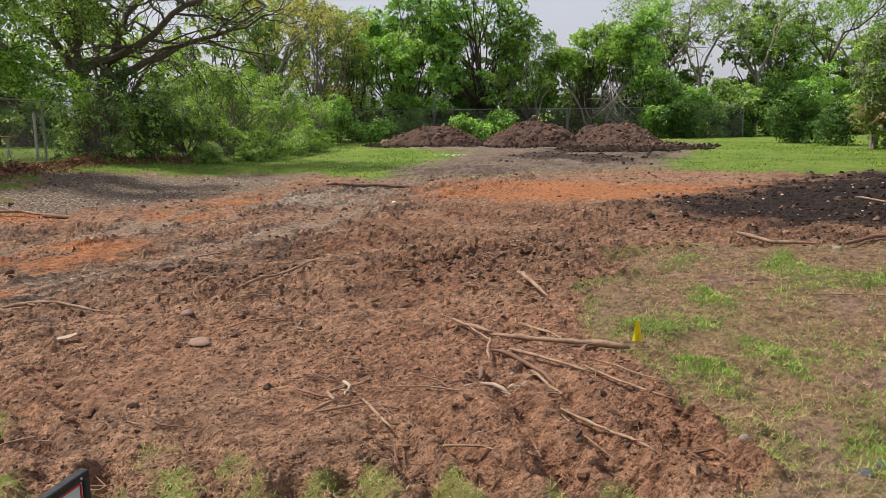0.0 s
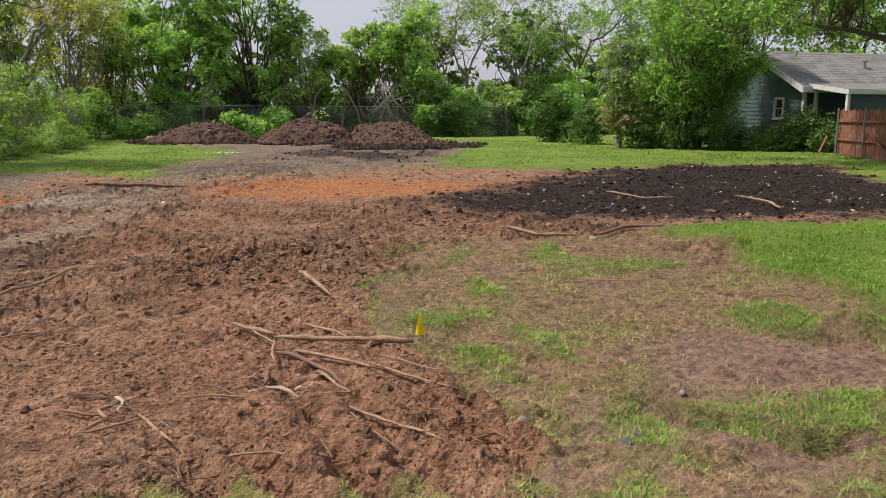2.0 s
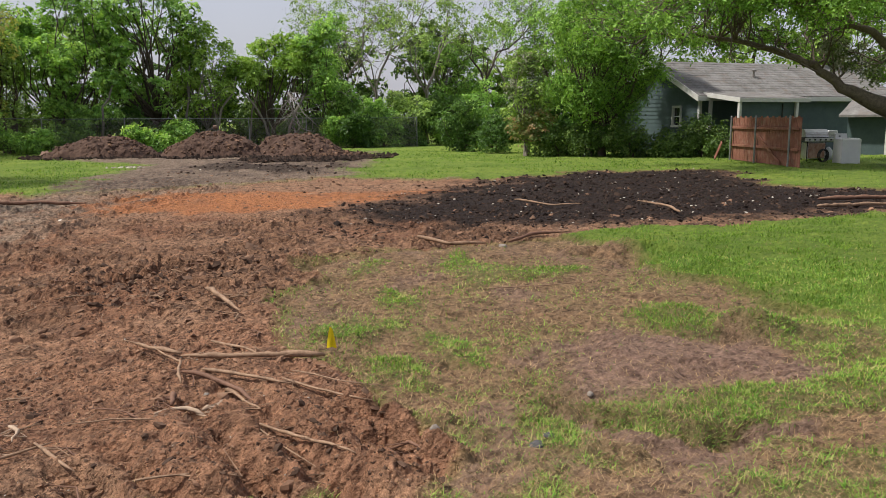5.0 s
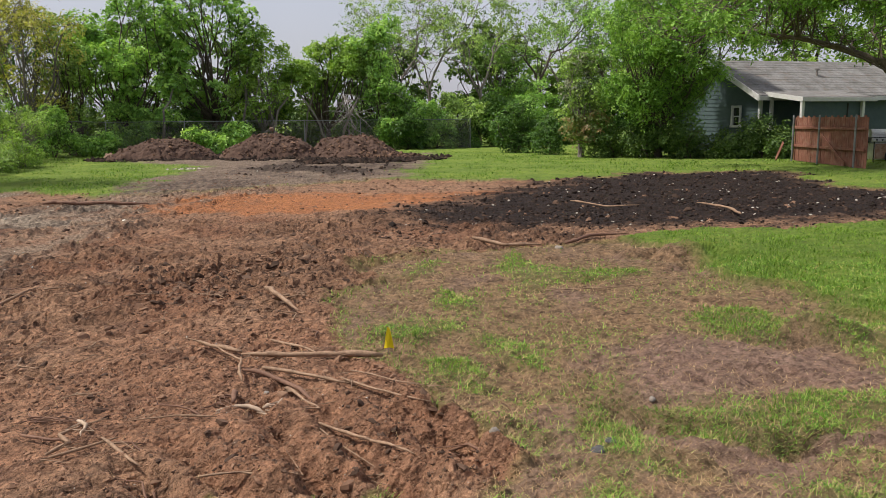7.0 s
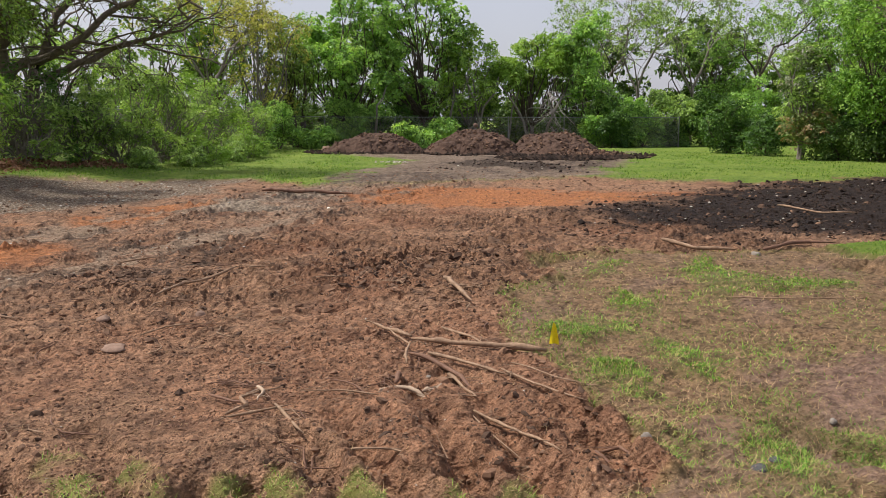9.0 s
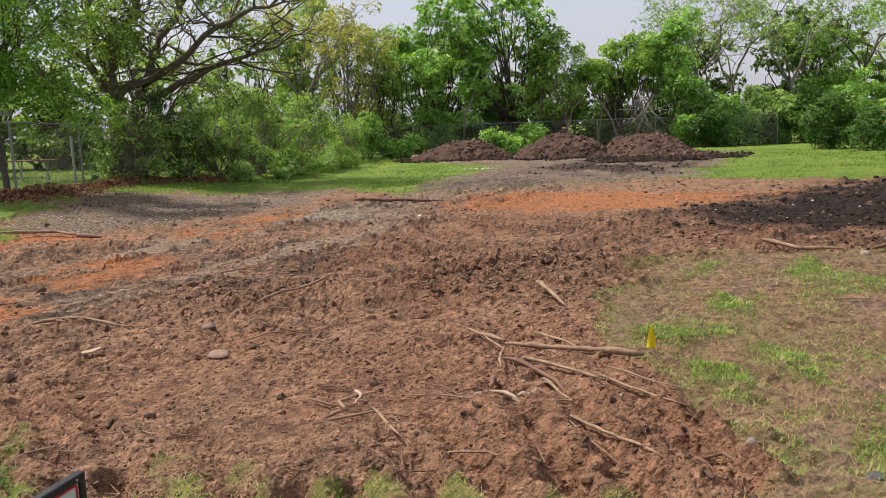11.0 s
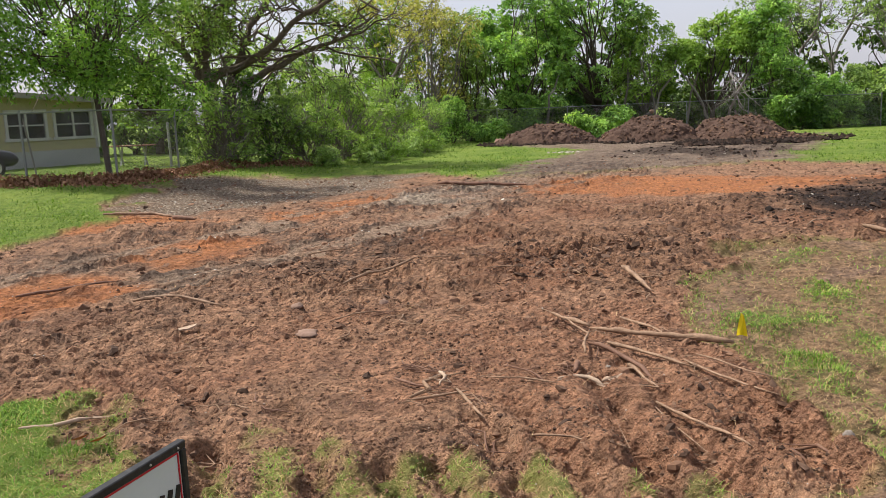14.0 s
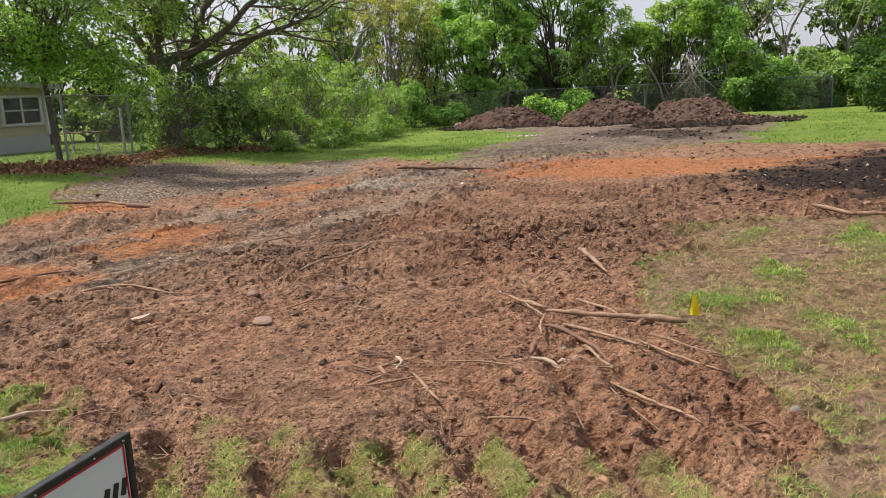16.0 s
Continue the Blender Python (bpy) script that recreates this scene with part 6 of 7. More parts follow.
for zz in (0.62, 1.3):
    q = gd * gl / 2 - gn * 0.03
    part("rail", Shape().box((q.x, q.y, zz), (gl + 0.3, 0.045, 0.09), grz), PLANK, fence)
for s in (0.06, gl * 0.43, gl * 0.93):
    q = gd * s - gn * 0.09
    part("post", Shape().tube([(q.x, q.y, -0.2), (q.x, q.y, 1.72), (q.x, q.y, 1.76)], [0.035, 0.035, 0.015], 8), GALVANISED, fence)
br = Shape()
a0, a1 = gd * gl * 0.45 - gn * 0.065, gd * gl * 0.8 - gn * 0.065
br.prism([a0 + Vector((0, 0, 0.98)), a1 + Vector((0, 0, 0.06)), a1 + Vector((0, 0, 0.16)), a0 + Vector((0, 0, 1.1))], (0, 0, 0), gn * 0.03)
part("brace", br, PLANK, fence)
part("latch", Shape().box(tuple(gd * gl * 0.76 - gn * 0.02 + Vector((0, 0, 0.62))), (0.14, 0.03, 0.04), grz), RUSTY_STEEL, fence)
board = thing("leaning_board", pose(22.6, 26.0, 0.06), "loose weathered board leaning on the fence end", "board")
part("plank", Shape().box((0, 0, 0.34), (0.2, 0.03, 0.8), 60, 0.004, rx=12, ry=-32), PLANK, board)

grill = thing("gas_grill", pose(24.75, 23.1, float(base_height(np.array([24.75]), np.array([23.1]))[0]), 0, 0, -22), "old stainless gas grill with closed hood and rust", "grill")
body = part("cabinet", Shape().box((-0.1, 0, 0.42), (0.72, 0.5, 0.62), 0, 0.02), STEEL, grill)
part("door", Shape().box((-0.1, -0.262, 0.42), (0.62, 0.02, 0.55), 0, 0.006), RUST, body, "rust streaked steel door")
part("control_panel", Shape().box((0.02, -0.27, 0.83), (1.15, 0.08, 0.14), 0, 0.015), STEEL, grill)
for k in range(5):
    part("knob", Shape().tube([(-0.4 + k * 0.2, -0.305, 0.83), (-0.4 + k * 0.2, -0.35, 0.83)], [0.035, 0.028], 10), BLACK_RUBBER, grill)
part("firebox", Shape().box((-0.1, 0, 0.85), (0.86, 0.5, 0.16), 0, 0.02), BLACK_PAINT, grill)
hood = Shape()
prof = [(-0.25, 0.93), (0.25, 0.93), (0.25, 1.12), (0.12, 1.22), (-0.08, 1.22), (-0.2, 1.12)]
hood.prism([(-0.53, y, z) for y, z in prof], (0, 0, 0), (0.86, 0, 0))
part("hood", hood, STEEL, grill)
part("hood_handle", Shape().tube([(-0.42, -0.27, 1.04), (-0.42, -0.3, 1.04), (0.22, -0.3, 1.04), (0.22, -0.27, 1.04)], 0.014, 8), STEEL, grill)
part("side_shelf", Shape().box((0.53, 0, 0.95), (0.38, 0.45, 0.04), 0, 0.01), STEEL, grill)
part("side_burner_lid", Shape().box((0.53, 0.02, 1.08), (0.36, 0.4, 0.2), 0, 0.03), STEEL, grill)
for sx, sy in ((-0.44, -0.23), (-0.44, 0.23), (0.24, -0.23), (0.24, 0.23)):
    part("leg", Shape().box((sx, sy, 0.4), (0.04, 0.04, 0.8), 0, 0.005), BLACK_PAINT, grill)
part("gas_bottle", Shape().tube([(0.48, 0, 0.03), (0.48, 0, 0.08), (0.48, 0, 0.4), (0.48, 0, 0.48), (0.48, 0, 0.55)], [0.1, 0.15, 0.15, 0.1, 0.04], 14), WHITE_ENAMEL, grill, "pale gas bottle", True)
for sx in (0.3, 0.62):
    part("wheel", Shape().tube([(sx, -0.18, 0.12), (sx + 0.045, -0.18, 0.12)], 0.12, 14), BLACK_RUBBER, grill)

wash = thing("washing_machine", pose(24.35, 21.35, float(base_height(np.array([24.35]), np.array([21.35]))[0]), 0, 0, -22), "discarded white top loading washing machine standing on the lawn", "washing machine")
cab = part("cabinet", Shape().box((0, 0, 0.47), (0.69, 0.66, 0.9), 0, 0.02), WHITE_ENAMEL, wash)
part("lid", Shape().box((0, -0.04, 0.93), (0.6, 0.46, 0.025), 0, 0.008), WHITE_ENAMEL, wash)
con = Shape()
con.prism([(-0.34, 0.16, 0.92), (-0.34, 0.32, 0.92), (-0.34, 0.32, 1.1), (-0.34, 0.24, 1.1)], (0, 0, 0), (0.42, 0, 0))
part("control_panel", con, WHITE_ENAMEL, wash)
part("dial", Shape().tube([(-0.2, 0.2, 1.01), (-0.2, 0.17, 1.0)], 0.035, 12), GALVANISED, wash)
for sx in (-0.28, 0.28):
    for sy in (-0.26, 0.26):
        part("foot", Shape().tube([(sx, sy, 0.0), (sx, sy, 0.04)], 0.025, 8), BLACK_RUBBER, wash)
junk = thing("rolled_hose", pose(24.0, 22.0, 0.08), "coil of dark hose beside the washing machine", "hose")
for k in range(3):
    part("coil", Shape().tube([(0.22 * math.cos(a), 0.05 * k, 0.24 + 0.22 * math.sin(a)) for a in np.linspace(0, 2 * math.pi, 17)], 0.018, 6), BLACK_RUBBER, junk)

# ---- parked car and yard things behind the side fence ----
car = thing("parked_car", pose(-18.2, 21.2, 0.3, 0, 0, 62), "dark car parked behind the chain link fence", "car")


def hull(stations):
    """A closed hull through rounded cross sections (x, half width, low, high, shoulder)."""
    shape, rings_ = Shape(), []
    for x, w, lo, hi, sh in stations:
        mid_z = lo + (hi - lo) * sh
        half = [(0.8 * w, lo), (0.97 * w, lo + 0.08), (w, mid_z), (0.93 * w, hi - 0.07), (0.8 * w, hi)]
        rings_.append([(x, -a_, z_) for a_, z_ in half] + [(x, a_, z_) for a_, z_ in half[::-1]])
    k_ = 10
    faces = [(i * k_ + j, i * k_ + (j + 1) % k_, (i + 1) * k_ + (j + 1) % k_, (i + 1) * k_ + j) for i in range(len(rings_) - 1) for j in range(k_)]
    faces += [tuple(range(k_)), tuple((len(rings_) - 1) * k_ + j for j in range(k_))[::-1]]
    return shape.add([p for ring in rings_ for p in ring], faces)


part("body", hull([(-2.28, 0.66, 0.42, 0.78, 0.5), (-2.2, 0.78, 0.34, 0.92, 0.55), (-1.4, 0.86, 0.3, 1.0, 0.6), (0.0, 0.87, 0.3, 0.98, 0.6), (1.2, 0.86, 0.3, 0.95, 0.6), (2.05, 0.78, 0.34, 0.8, 0.55), (2.26, 0.62, 0.42, 0.66, 0.5)]), CAR_PAINT, car, smooth=True)
part("cabin", hull([(-1.75, 0.66, 0.93, 0.99, 0.5), (-0.95, 0.7, 0.93, 1.34, 0.1), (-0.4, 0.71, 0.93, 1.42, 0.1), (0.5, 0.7, 0.93, 1.38, 0.1), (1.4, 0.66, 0.9, 0.96, 0.5)]), GLASS_DARK, car, "dark glass cabin", True)
for sy in (-0.68, 0.68):
    part("tail_light", Shape().box((-2.2, sy, 0.82), (0.1, 0.28, 0.14), 0, 0.02), TAIL_RED, car)
for sx in (-1.35, 1.4):
    for sy in (-0.78, 0.78):
        wheel = part("wheel", Shape().tube([(sx, sy - 0.1, 0.32), (sx, sy - 0.09, 0.32), (sx, sy + 0.09, 0.32), (sx, sy + 0.1, 0.32)], [0.26, 0.32, 0.32, 0.26], 18), BLACK_RUBBER, car)
        part("rim", Shape().tube([(sx, sy - 0.11 * (1 if sy < 0 else -1) - 0.01, 0.32), (sx, sy - 0.11 * (1 if sy < 0 else -1) + 0.01, 0.32)], 0.2, 14), STEEL, wheel)
table = thing("garden_table", pose(-14.6, 26.2, 0.3), "small table with red top and white crossed legs", "table")
part("tabletop", Shape().box((0, 0, 0.74), (1.5, 0.6, 0.035), 10), PLANK, table)
for sx in (-0.45, 0.45):
    for tilt in (-26, 26):
        part("leg", Shape().box((sx, 0, 0.36), (0.05, 0.03, 0.82), 10, 0.004, rx=tilt), WHITE_TRIM, table)

# ---- roots and sticks ----
def root(points, r0, r1, mat, label, lift=0.0, name="root", category="root", wave=0.012, sides=7):
    """A crooked root lying on the soil."""
    r = np.random.default_rng(int(abs(points[0][0] * 977 + points[0][1] * 131) * 10) % 100000)
    p = np.array([(q[0], q[1]) for q in points], float)
    s = np.concatenate([[0], np.cumsum(np.linalg.norm(np.diff(p, axis=0), axis=1))])
    t = np.linspace(0, s[-1], max(6, int(s[-1] / 0.07)))
    x, y = np.interp(t, s, p[:, 0]), np.interp(t, s, p[:, 1])
    k = len(t)
    bend = np.cumsum(r.normal(size=(k, 2)), axis=0) * wave * 0.5
    bend -= np.linspace(0, 1, k)[:, None] * bend[-1]
    x, y = x + bend[:, 0], y + bend[:, 1]
    rad = 0.88 * np.interp(t, [0, s[-1]], [r0, r1]) * np.interp(t, [0, 0.12 * s[-1], 0.8 * s[-1], s[-1]], [0.55, 1, 1, 0.3]) * (1 + 0.14 * r.normal(size=k))
    z = lie(x, y)
    z = np.array([z[max(0, i - 3):i + 4].mean() for i in range(k)]) + rad * 0.6 + lift + 0.012
    ob = thing(name, pose(x[0], y[0], z[0]), label, category, "pulled roots on the soil" if category == "root" else "")
    shape = Shape().tube(np.stack([x - x[0], y - y[0], z - z[0]], 1), rad, sides)
    part("stem", shape, mat, ob, smooth=True)
    for _ in range(3):
        i = r.integers(0, k)
        a = np.array([x[i] - x[0], y[i] - y[0], z[i] - z[0]])
        part("rootlet", Shape().tube([a, a + r.normal(size=3) * np.array([0.05, 0.05, 0.012]), a + r.normal(size=3) * np.array([0.11, 0.11, 0.012])], [r1 * 0.4 + 0.002, 0.003, 0.0015], 4), mat, ob)
    return ob


TAN, RED = "peeled tan root lying on the churned soil", "reddish brown root half buried in soil"
root([(1.3, 5.36), (1.1, 5.42), (0.84, 5.5), (0.6, 5.6), (0.36, 5.75)], 0.026, 0.022, ROOT_TAN, "long pale branch lying across the churned soil", 0.012, "branch", "branch")
root([(0.36, 5.76), (0.2, 5.96), (0.06, 6.27)], 0.022, 0.012, ROOT_TAN, TAN, 0.03)
root([(0.3, 5.05), (0.36, 5.5), (0.18, 5.98)], 0.013, 0.008, ROOT_TAN, TAN, 0.05)
root([(0.34, 5.32), (0.5, 5.22), (0.65, 5.0), (0.73, 4.74)], 0.02, 0.015, ROOT_RED, RED, 0.02)
root([(0.48, 5.38), (0.75, 5.07), (0.95, 4.83)], 0.016, 0.009, ROOT_TAN, TAN, 0.015)
root([(0.58, 5.15), (0.66, 4.86), (0.72, 4.58)], 0.017, 0.01, ROOT_TAN, TAN, 0.02)
root([(1.0, 5.05), (1.2, 4.78), (1.4, 4.62)], 0.007, 0.005, ROOT_TAN, TAN, 0.01)
root([(0.93, 4.98), (1.15, 4.62), (1.34, 4.36)], 0.011, 0.006, ROOT_TAN, TAN, 0.012)
root([(0.68, 4.42), (0.86, 4.1), (1.04, 3.66)], 0.012, 0.009, ROOT_TAN, TAN, 0.015)
root([(0.66, 4.3), (0.8, 4.0), (0.9, 3.75)], 0.006, 0.004, ROOT_TAN, TAN, 0.01)
root([(1.18, 4.05), (1.27, 3.88), (1.36, 3.62)], 0.022, 0.019, ROOT_RED, "thick orange-brown root in a torn hole", 0.07)
root([(1.33, 3.95), (1.4, 3.78), (1.44, 3.64)], 0.014, 0.008, ROOT_RED, RED, 0.03)
root([(0.74, 7.75), (0.84, 7.3), (0.93, 6.85)], 0.03, 0.018, ROOT_TAN, "stub of split root standing out of the soil", 0.05)
root([(0.62, 6.2), (0.75, 5.95), (0.9, 5.6)], 0.014, 0.01, ROOT_TAN, TAN, 0.01)
root([(-0.46, 4.48), (-0.36, 4.3), (-0.26, 4.08)], 0.014, 0.01, ROOT_TAN, TAN, 0.015)
root([(0.12, 4.6), (-0.1, 4.72), (-0.35, 4.76)], 0.008, 0.004, ROOT_TAN, TAN, 0.01)
root([(0.05, 4.65), (-0.02, 4.85), (-0.2, 4.98)], 0.007, 0.004, ROOT_RED, RED, 0.01)
root([(-0.72, 4.35), (-0.62, 4.48), (-0.7, 4.62), (-0.58, 4.76)], 0.016, 0.008, ROOT_TAN, "twisted torn roots with frayed ends", 0.02)
root([(-0.7, 4.3), (-0.5, 4.42), (-0.38, 4.5)], 0.012, 0.006, ROOT_TAN, TAN, 0.02)
root([(-0.9, 4.72), (-0.75, 4.6), (-0.6, 4.55)], 0.012, 0.006, ROOT_RED, RED, 0.015)
root([(0.22, 4.82), (0.26, 5.05)], 0.022, 0.018, ROOT_RED, "short thick root stub in the soil", 0.02)
root([(-1.95, 7.35), (-1.75, 7.9), (-1.35, 8.55)], 0.018, 0.012, ROOT_TAN, TAN, 0.06)
root([(-1.3, 8.5), (-1.05, 8.6)], 0.012, 0.006, ROOT_TAN, TAN, 0.04)
root([(-2.7, 18.5), (-1.6, 18.1), (-0.6, 17.75)], 0.055, 0.04, ROOT_RED, "long reddish log lying on pale ground", 0.03, "log", "log", 0.04)
root([(3.7, 9.95), (4.0, 9.6), (4.45, 9.42)], 0.035, 0.022, ROOT_TAN, TAN, 0.03)
root([(4.75, 9.32), (5.2, 9.52), (5.8, 9.62)], 0.03, 0.02, ROOT_RED, RED, 0.03)
root([(3.2, 10.4), (3.45, 10.9), (3.9, 11.3)], 0.012, 0.007, ROOT_TAN, TAN, 0.03)
root([(8.75, 10.9), (9.0, 11.6), (9.05, 12.5)], 0.03, 0.018, ROOT_TAN, TAN, 0.05)
root([(7.2, 13.9), (7.45, 13.0), (7.9, 12.6)], 0.025, 0.014, ROOT_TAN, TAN, 0.05)
root([(12.4, 11.4), (13.6, 11.0), (15.5, 10.7)], 0.05, 0.03, ROOT_RED, RED, 0.05)
root([(11.6, 10.7), (13.0, 10.5), (14.2, 10.2)], 0.04, 0.025, ROOT_TAN, TAN, 0.04)
root([(-5.43, 7.3), (-5.2, 7.56), (-5.05, 7.95), (-4.72, 8.08)], 0.02, 0.014, ROOT_RED, RED, 0.02)
root([(-3.95, 6.98), (-3.5, 7.0), (-2.95, 6.82)], 0.022, 0.013, ROOT_TAN, TAN, 0.015)
root([(-8.0, 13.2), (-7.2, 13.7), (-6.4, 13.2)], 0.035, 0.02, ROOT_TAN, TAN, 0.05)
root([(-6.6, 13.1), (-6.1, 12.9)], 0.05, 0.04, ROOT_RED, RED, 0.05)
root([(-3.0, 9.5), (-2.6, 9.9)], 0.014, 0.008, ROOT_TAN, TAN, 0.02)
root([(-1.75, 6.25), (-1.6, 6.5), (-1.3, 6.6)], 0.008, 0.005, ROOT_TAN, TAN, 0.01)
root([(3.3, 6.9), (3.9, 6.7), (4.4, 6.75)], 0.009, 0.005, ROOT_TAN, "thin dry twig on worn grass", 0.01)
root([(-0.05, 3.85), (0.25, 3.75), (0.42, 3.62)], 0.008, 0.004, ROOT_TAN, TAN, 0.01)
root([(0.13, 4.72), (0.22, 4.8), (0.34, 4.76), (0.42, 4.66)], 0.014, 0.016, BARK_CHIP, "pale peeled bark strip over a dug hole", 0.02, "bark_strip", "bark", 0.01)
root([(0.4, 4.7), (0.48, 4.66), (0.52, 4.7)], 0.016, 0.01, BARK_CHIP, "pale splinter of peeled root", 0.015, "bark_strip", "bark", 0.006)
root([(-0.62, 4.8), (-0.55, 4.68), (-0.58, 4.55)], 0.014, 0.008, BARK_CHIP, "pale frayed root end sticking up", 0.03, "bark_strip", "bark", 0.012)
r = np.random.default_rng(55)
for _ in range(46):
    ang, ln = r.random() * 6.28, 0.15 + 0.35 * r.random()
    x0, y0 = -2.6 + 4.0 * r.random(), 3.6 + 6.0 * r.random() ** 1.3
    if x0 > 1.1:
        continue
    root([(x0, y0), (x0 + ln * 0.5 * math.cos(ang), y0 + ln * 0.5 * math.sin(ang)), (x0 + ln * math.cos(ang + 0.5), y0 + ln * math.sin(ang + 0.5))],
         0.004 + 0.006 * r.random(), 0.003, ROOT_TAN if r.random() < 0.6 else ROOT_RED, "thin curled rootlet on the soil", 0.008, wave=0.03, sides=5)


# ---- stones, chips, marker flag ----
def lump_shape(r, size, squash=0.7, rings=7, segs=10):
    v, f = [(0, 0, -size * squash)], []
    ph = r.random(3) * 6.28
    for i in range(1, rings):
        th = math.pi * i / rings
        for j in range(segs):
            a = 2 * math.pi * j / segs
            k = size * (1 + 0.16 * math.sin(2 * a + ph[0]) + 0.12 * math.sin(3 * a + ph[1] + th * 2) + 0.1 * math.cos(5 * th + ph[2]) + 0.05 * r.normal())
            v.append((k * math.sin(th) * math.cos(a), k * math.sin(th) * math.sin(a), -k * squash * math.cos(th)))
    v.append((0, 0, size * squash))
    for j in range(segs):
        f.append((0, 1 + (j + 1) % segs, 1 + j))
        f.append((len(v) - 1, len(v) - 1 - segs + j, len(v) - 1 - segs + (j + 1) % segs))
        for i in range(rings - 2):
            a, c = 1 + i * segs, 1 + (i + 1) * segs
            f.append((a + j, a + (j + 1) % segs, c + (j + 1) % segs, c + j))
    return Shape().add(v, f)


r = np.random.default_rng(91)
for x, y, size, sq, mat, name, say, cat in (
        (1.46, 3.65, 0.024, 0.85, STONE, "stone", "small chalky white stone at the edge of the grass", "stone"), (-1.85, 5.9, 0.1, 0.16, CLAY_STONE, "stone", "flat clay crusted stone set in the soil", "stone"),
        (1.94, 3.43, 0.05, 0.3, ASPHALT, "asphalt_lump", "dark lump of asphalt in the grass", "lump"), (2.05, 3.5, 0.035, 0.3, ASPHALT, "asphalt_lump", "dark lump of asphalt in the grass", "lump"),
        (2.62, 4.0, 0.025, 0.6, STONE, "stone", "small pale pebble on worn grass", "stone"), (-3.3, 45.4, 0.3, 0.8, CLAY_STONE, "boulder", "brown boulder beside a soil mound", "boulder"),
        (4.65, 9.3, 0.06, 0.6, STONE, "stone", "pale stone beside a root", "stone"), (-1.45, 6.9, 0.05, 0.6, CLAY_STONE, "stone", "small clay crusted stone", "stone"),
        (-2.2, 6.7, 0.06, 0.5, CLAY_STONE, "stone", "small clay crusted stone", "stone"), (0.45, 4.95, 0.018, 0.7, STONE, "stone", "pale rubble in a dug hole", "stone"), (4.6, 40.9, 0.11, 0.9, CLAY_STONE, "brick_lump", "reddish lump on top of a soil mound", "lump")):
    zz = ground_at(x, y) + size * sq * 0.1 + (1.42 if name == "brick_lump" else 0)
    ob = part(name, lump_shape(r, size, sq), mat, smooth=True)
    ob.matrix_basis = pose(x, y, zz, 0, 0, 40 * r.random())
    tagged(ob, say, cat)
chip = thing("bark_chip", pose(-2.9, 5.99, ground_at(-2.9, 5.99) + 0.03, 8, -6, 20), "pale wood chip lying on the soil", "wood chip")
part("chip", Shape().prism([(-0.07, -0.022, 0), (0.0, -0.032, 0), (0.065, -0.015, 0.01), (0.07, 0.02, 0.01), (0.015, 0.028, 0), (-0.085, 0.014, 0)], (0, 0, 0), (0, 0, 0.014)), BARK_CHIP, chip)
root([(-2.98, 3.96), (-2.8, 4.03), (-2.66, 4.2)], 0.014, 0.016, BARK_CHIP, "strip of pale bark lying in the grass", 0.0, "bark_strip", "bark", 0.004)
root([(-3.75, 4.15), (-3.6, 4.2), (-3.4, 4.2)], 0.012, 0.012, BARK_CHIP, "strip of pale bark lying in the grass", 0.0, "bark_strip", "bark", 0.004)
for x, y in ((-2.42, 3.7), (-2.31, 3.7)):
    leaf = thing("fallen_leaf", pose(x, y, ground_at(x, y) + 0.045, 14, 10, 60 * x), "curled orange leaf lying in the grass", "leaf", "fallen leaves")
    part("blade", Shape().add([(-0.05, 0, 0.01), (0, -0.03, 0.0), (0.05, 0, 0.012), (0, 0.03, 0.014), (0, 0, 0.0), (-0.05, 0, 0.013), (0, -0.03, 0.003), (0.05, 0, 0.015), (0, 0.03, 0.017), (0, 0, 0.003)],
                              [(4, 1, 0), (4, 2, 1), (4, 3, 2), (4, 0, 3), (9, 5, 6), (9, 6, 7), (9, 7, 8), (9, 8, 5)]), AMBER_LEAF, leaf)

flag = thing("marker_flag", pose(1.37, 5.46, ground_at(1.37, 5.46) + 0.01, 0, 0, 12), "yellow plastic marker flag drooping on a thin wire", "marker flag")
part("wire", Shape().tube([(0, 0, -0.05), (0.004, 0, 0.1), (0.002, 0, 0.2)], 0.0016, 6), RUSTY_STEEL, flag)
sheet = Shape()
rows = []
for i in range(9):
    t = i / 8
    w = 0.018 + 0.05 * t ** 0.7
    for j in range(7):
        s = j / 6
        rows.append(((s - 0.45) * w, 0.008 * math.sin(s * 9 + t * 2) * (0.4 + t) - 0.006, 0.185 - 0.15 * t + 0.006 * math.sin(s * 5)))
front = len(rows)
sheet_v = rows + [(x, y + 0.0012, z) for x, y, z in rows]
sheet_f = [(i * 7 + j, i * 7 + j + 1, (i + 1) * 7 + j + 1, (i + 1) * 7 + j) for i in range(8) for j in range(6)]
sheet.add(sheet_v, sheet_f + [tuple(front + q for q in f[::-1]) for f in sheet_f])
part("flag_sheet", sheet, YELLOW, flag, smooth=True)

# ---- yard sign ----
sign = thing("yard_sign", pose(-1.068, 2.268, -0.03, 0, 0, 78.2), "black framed white yard sign with red border on steel legs", "sign")
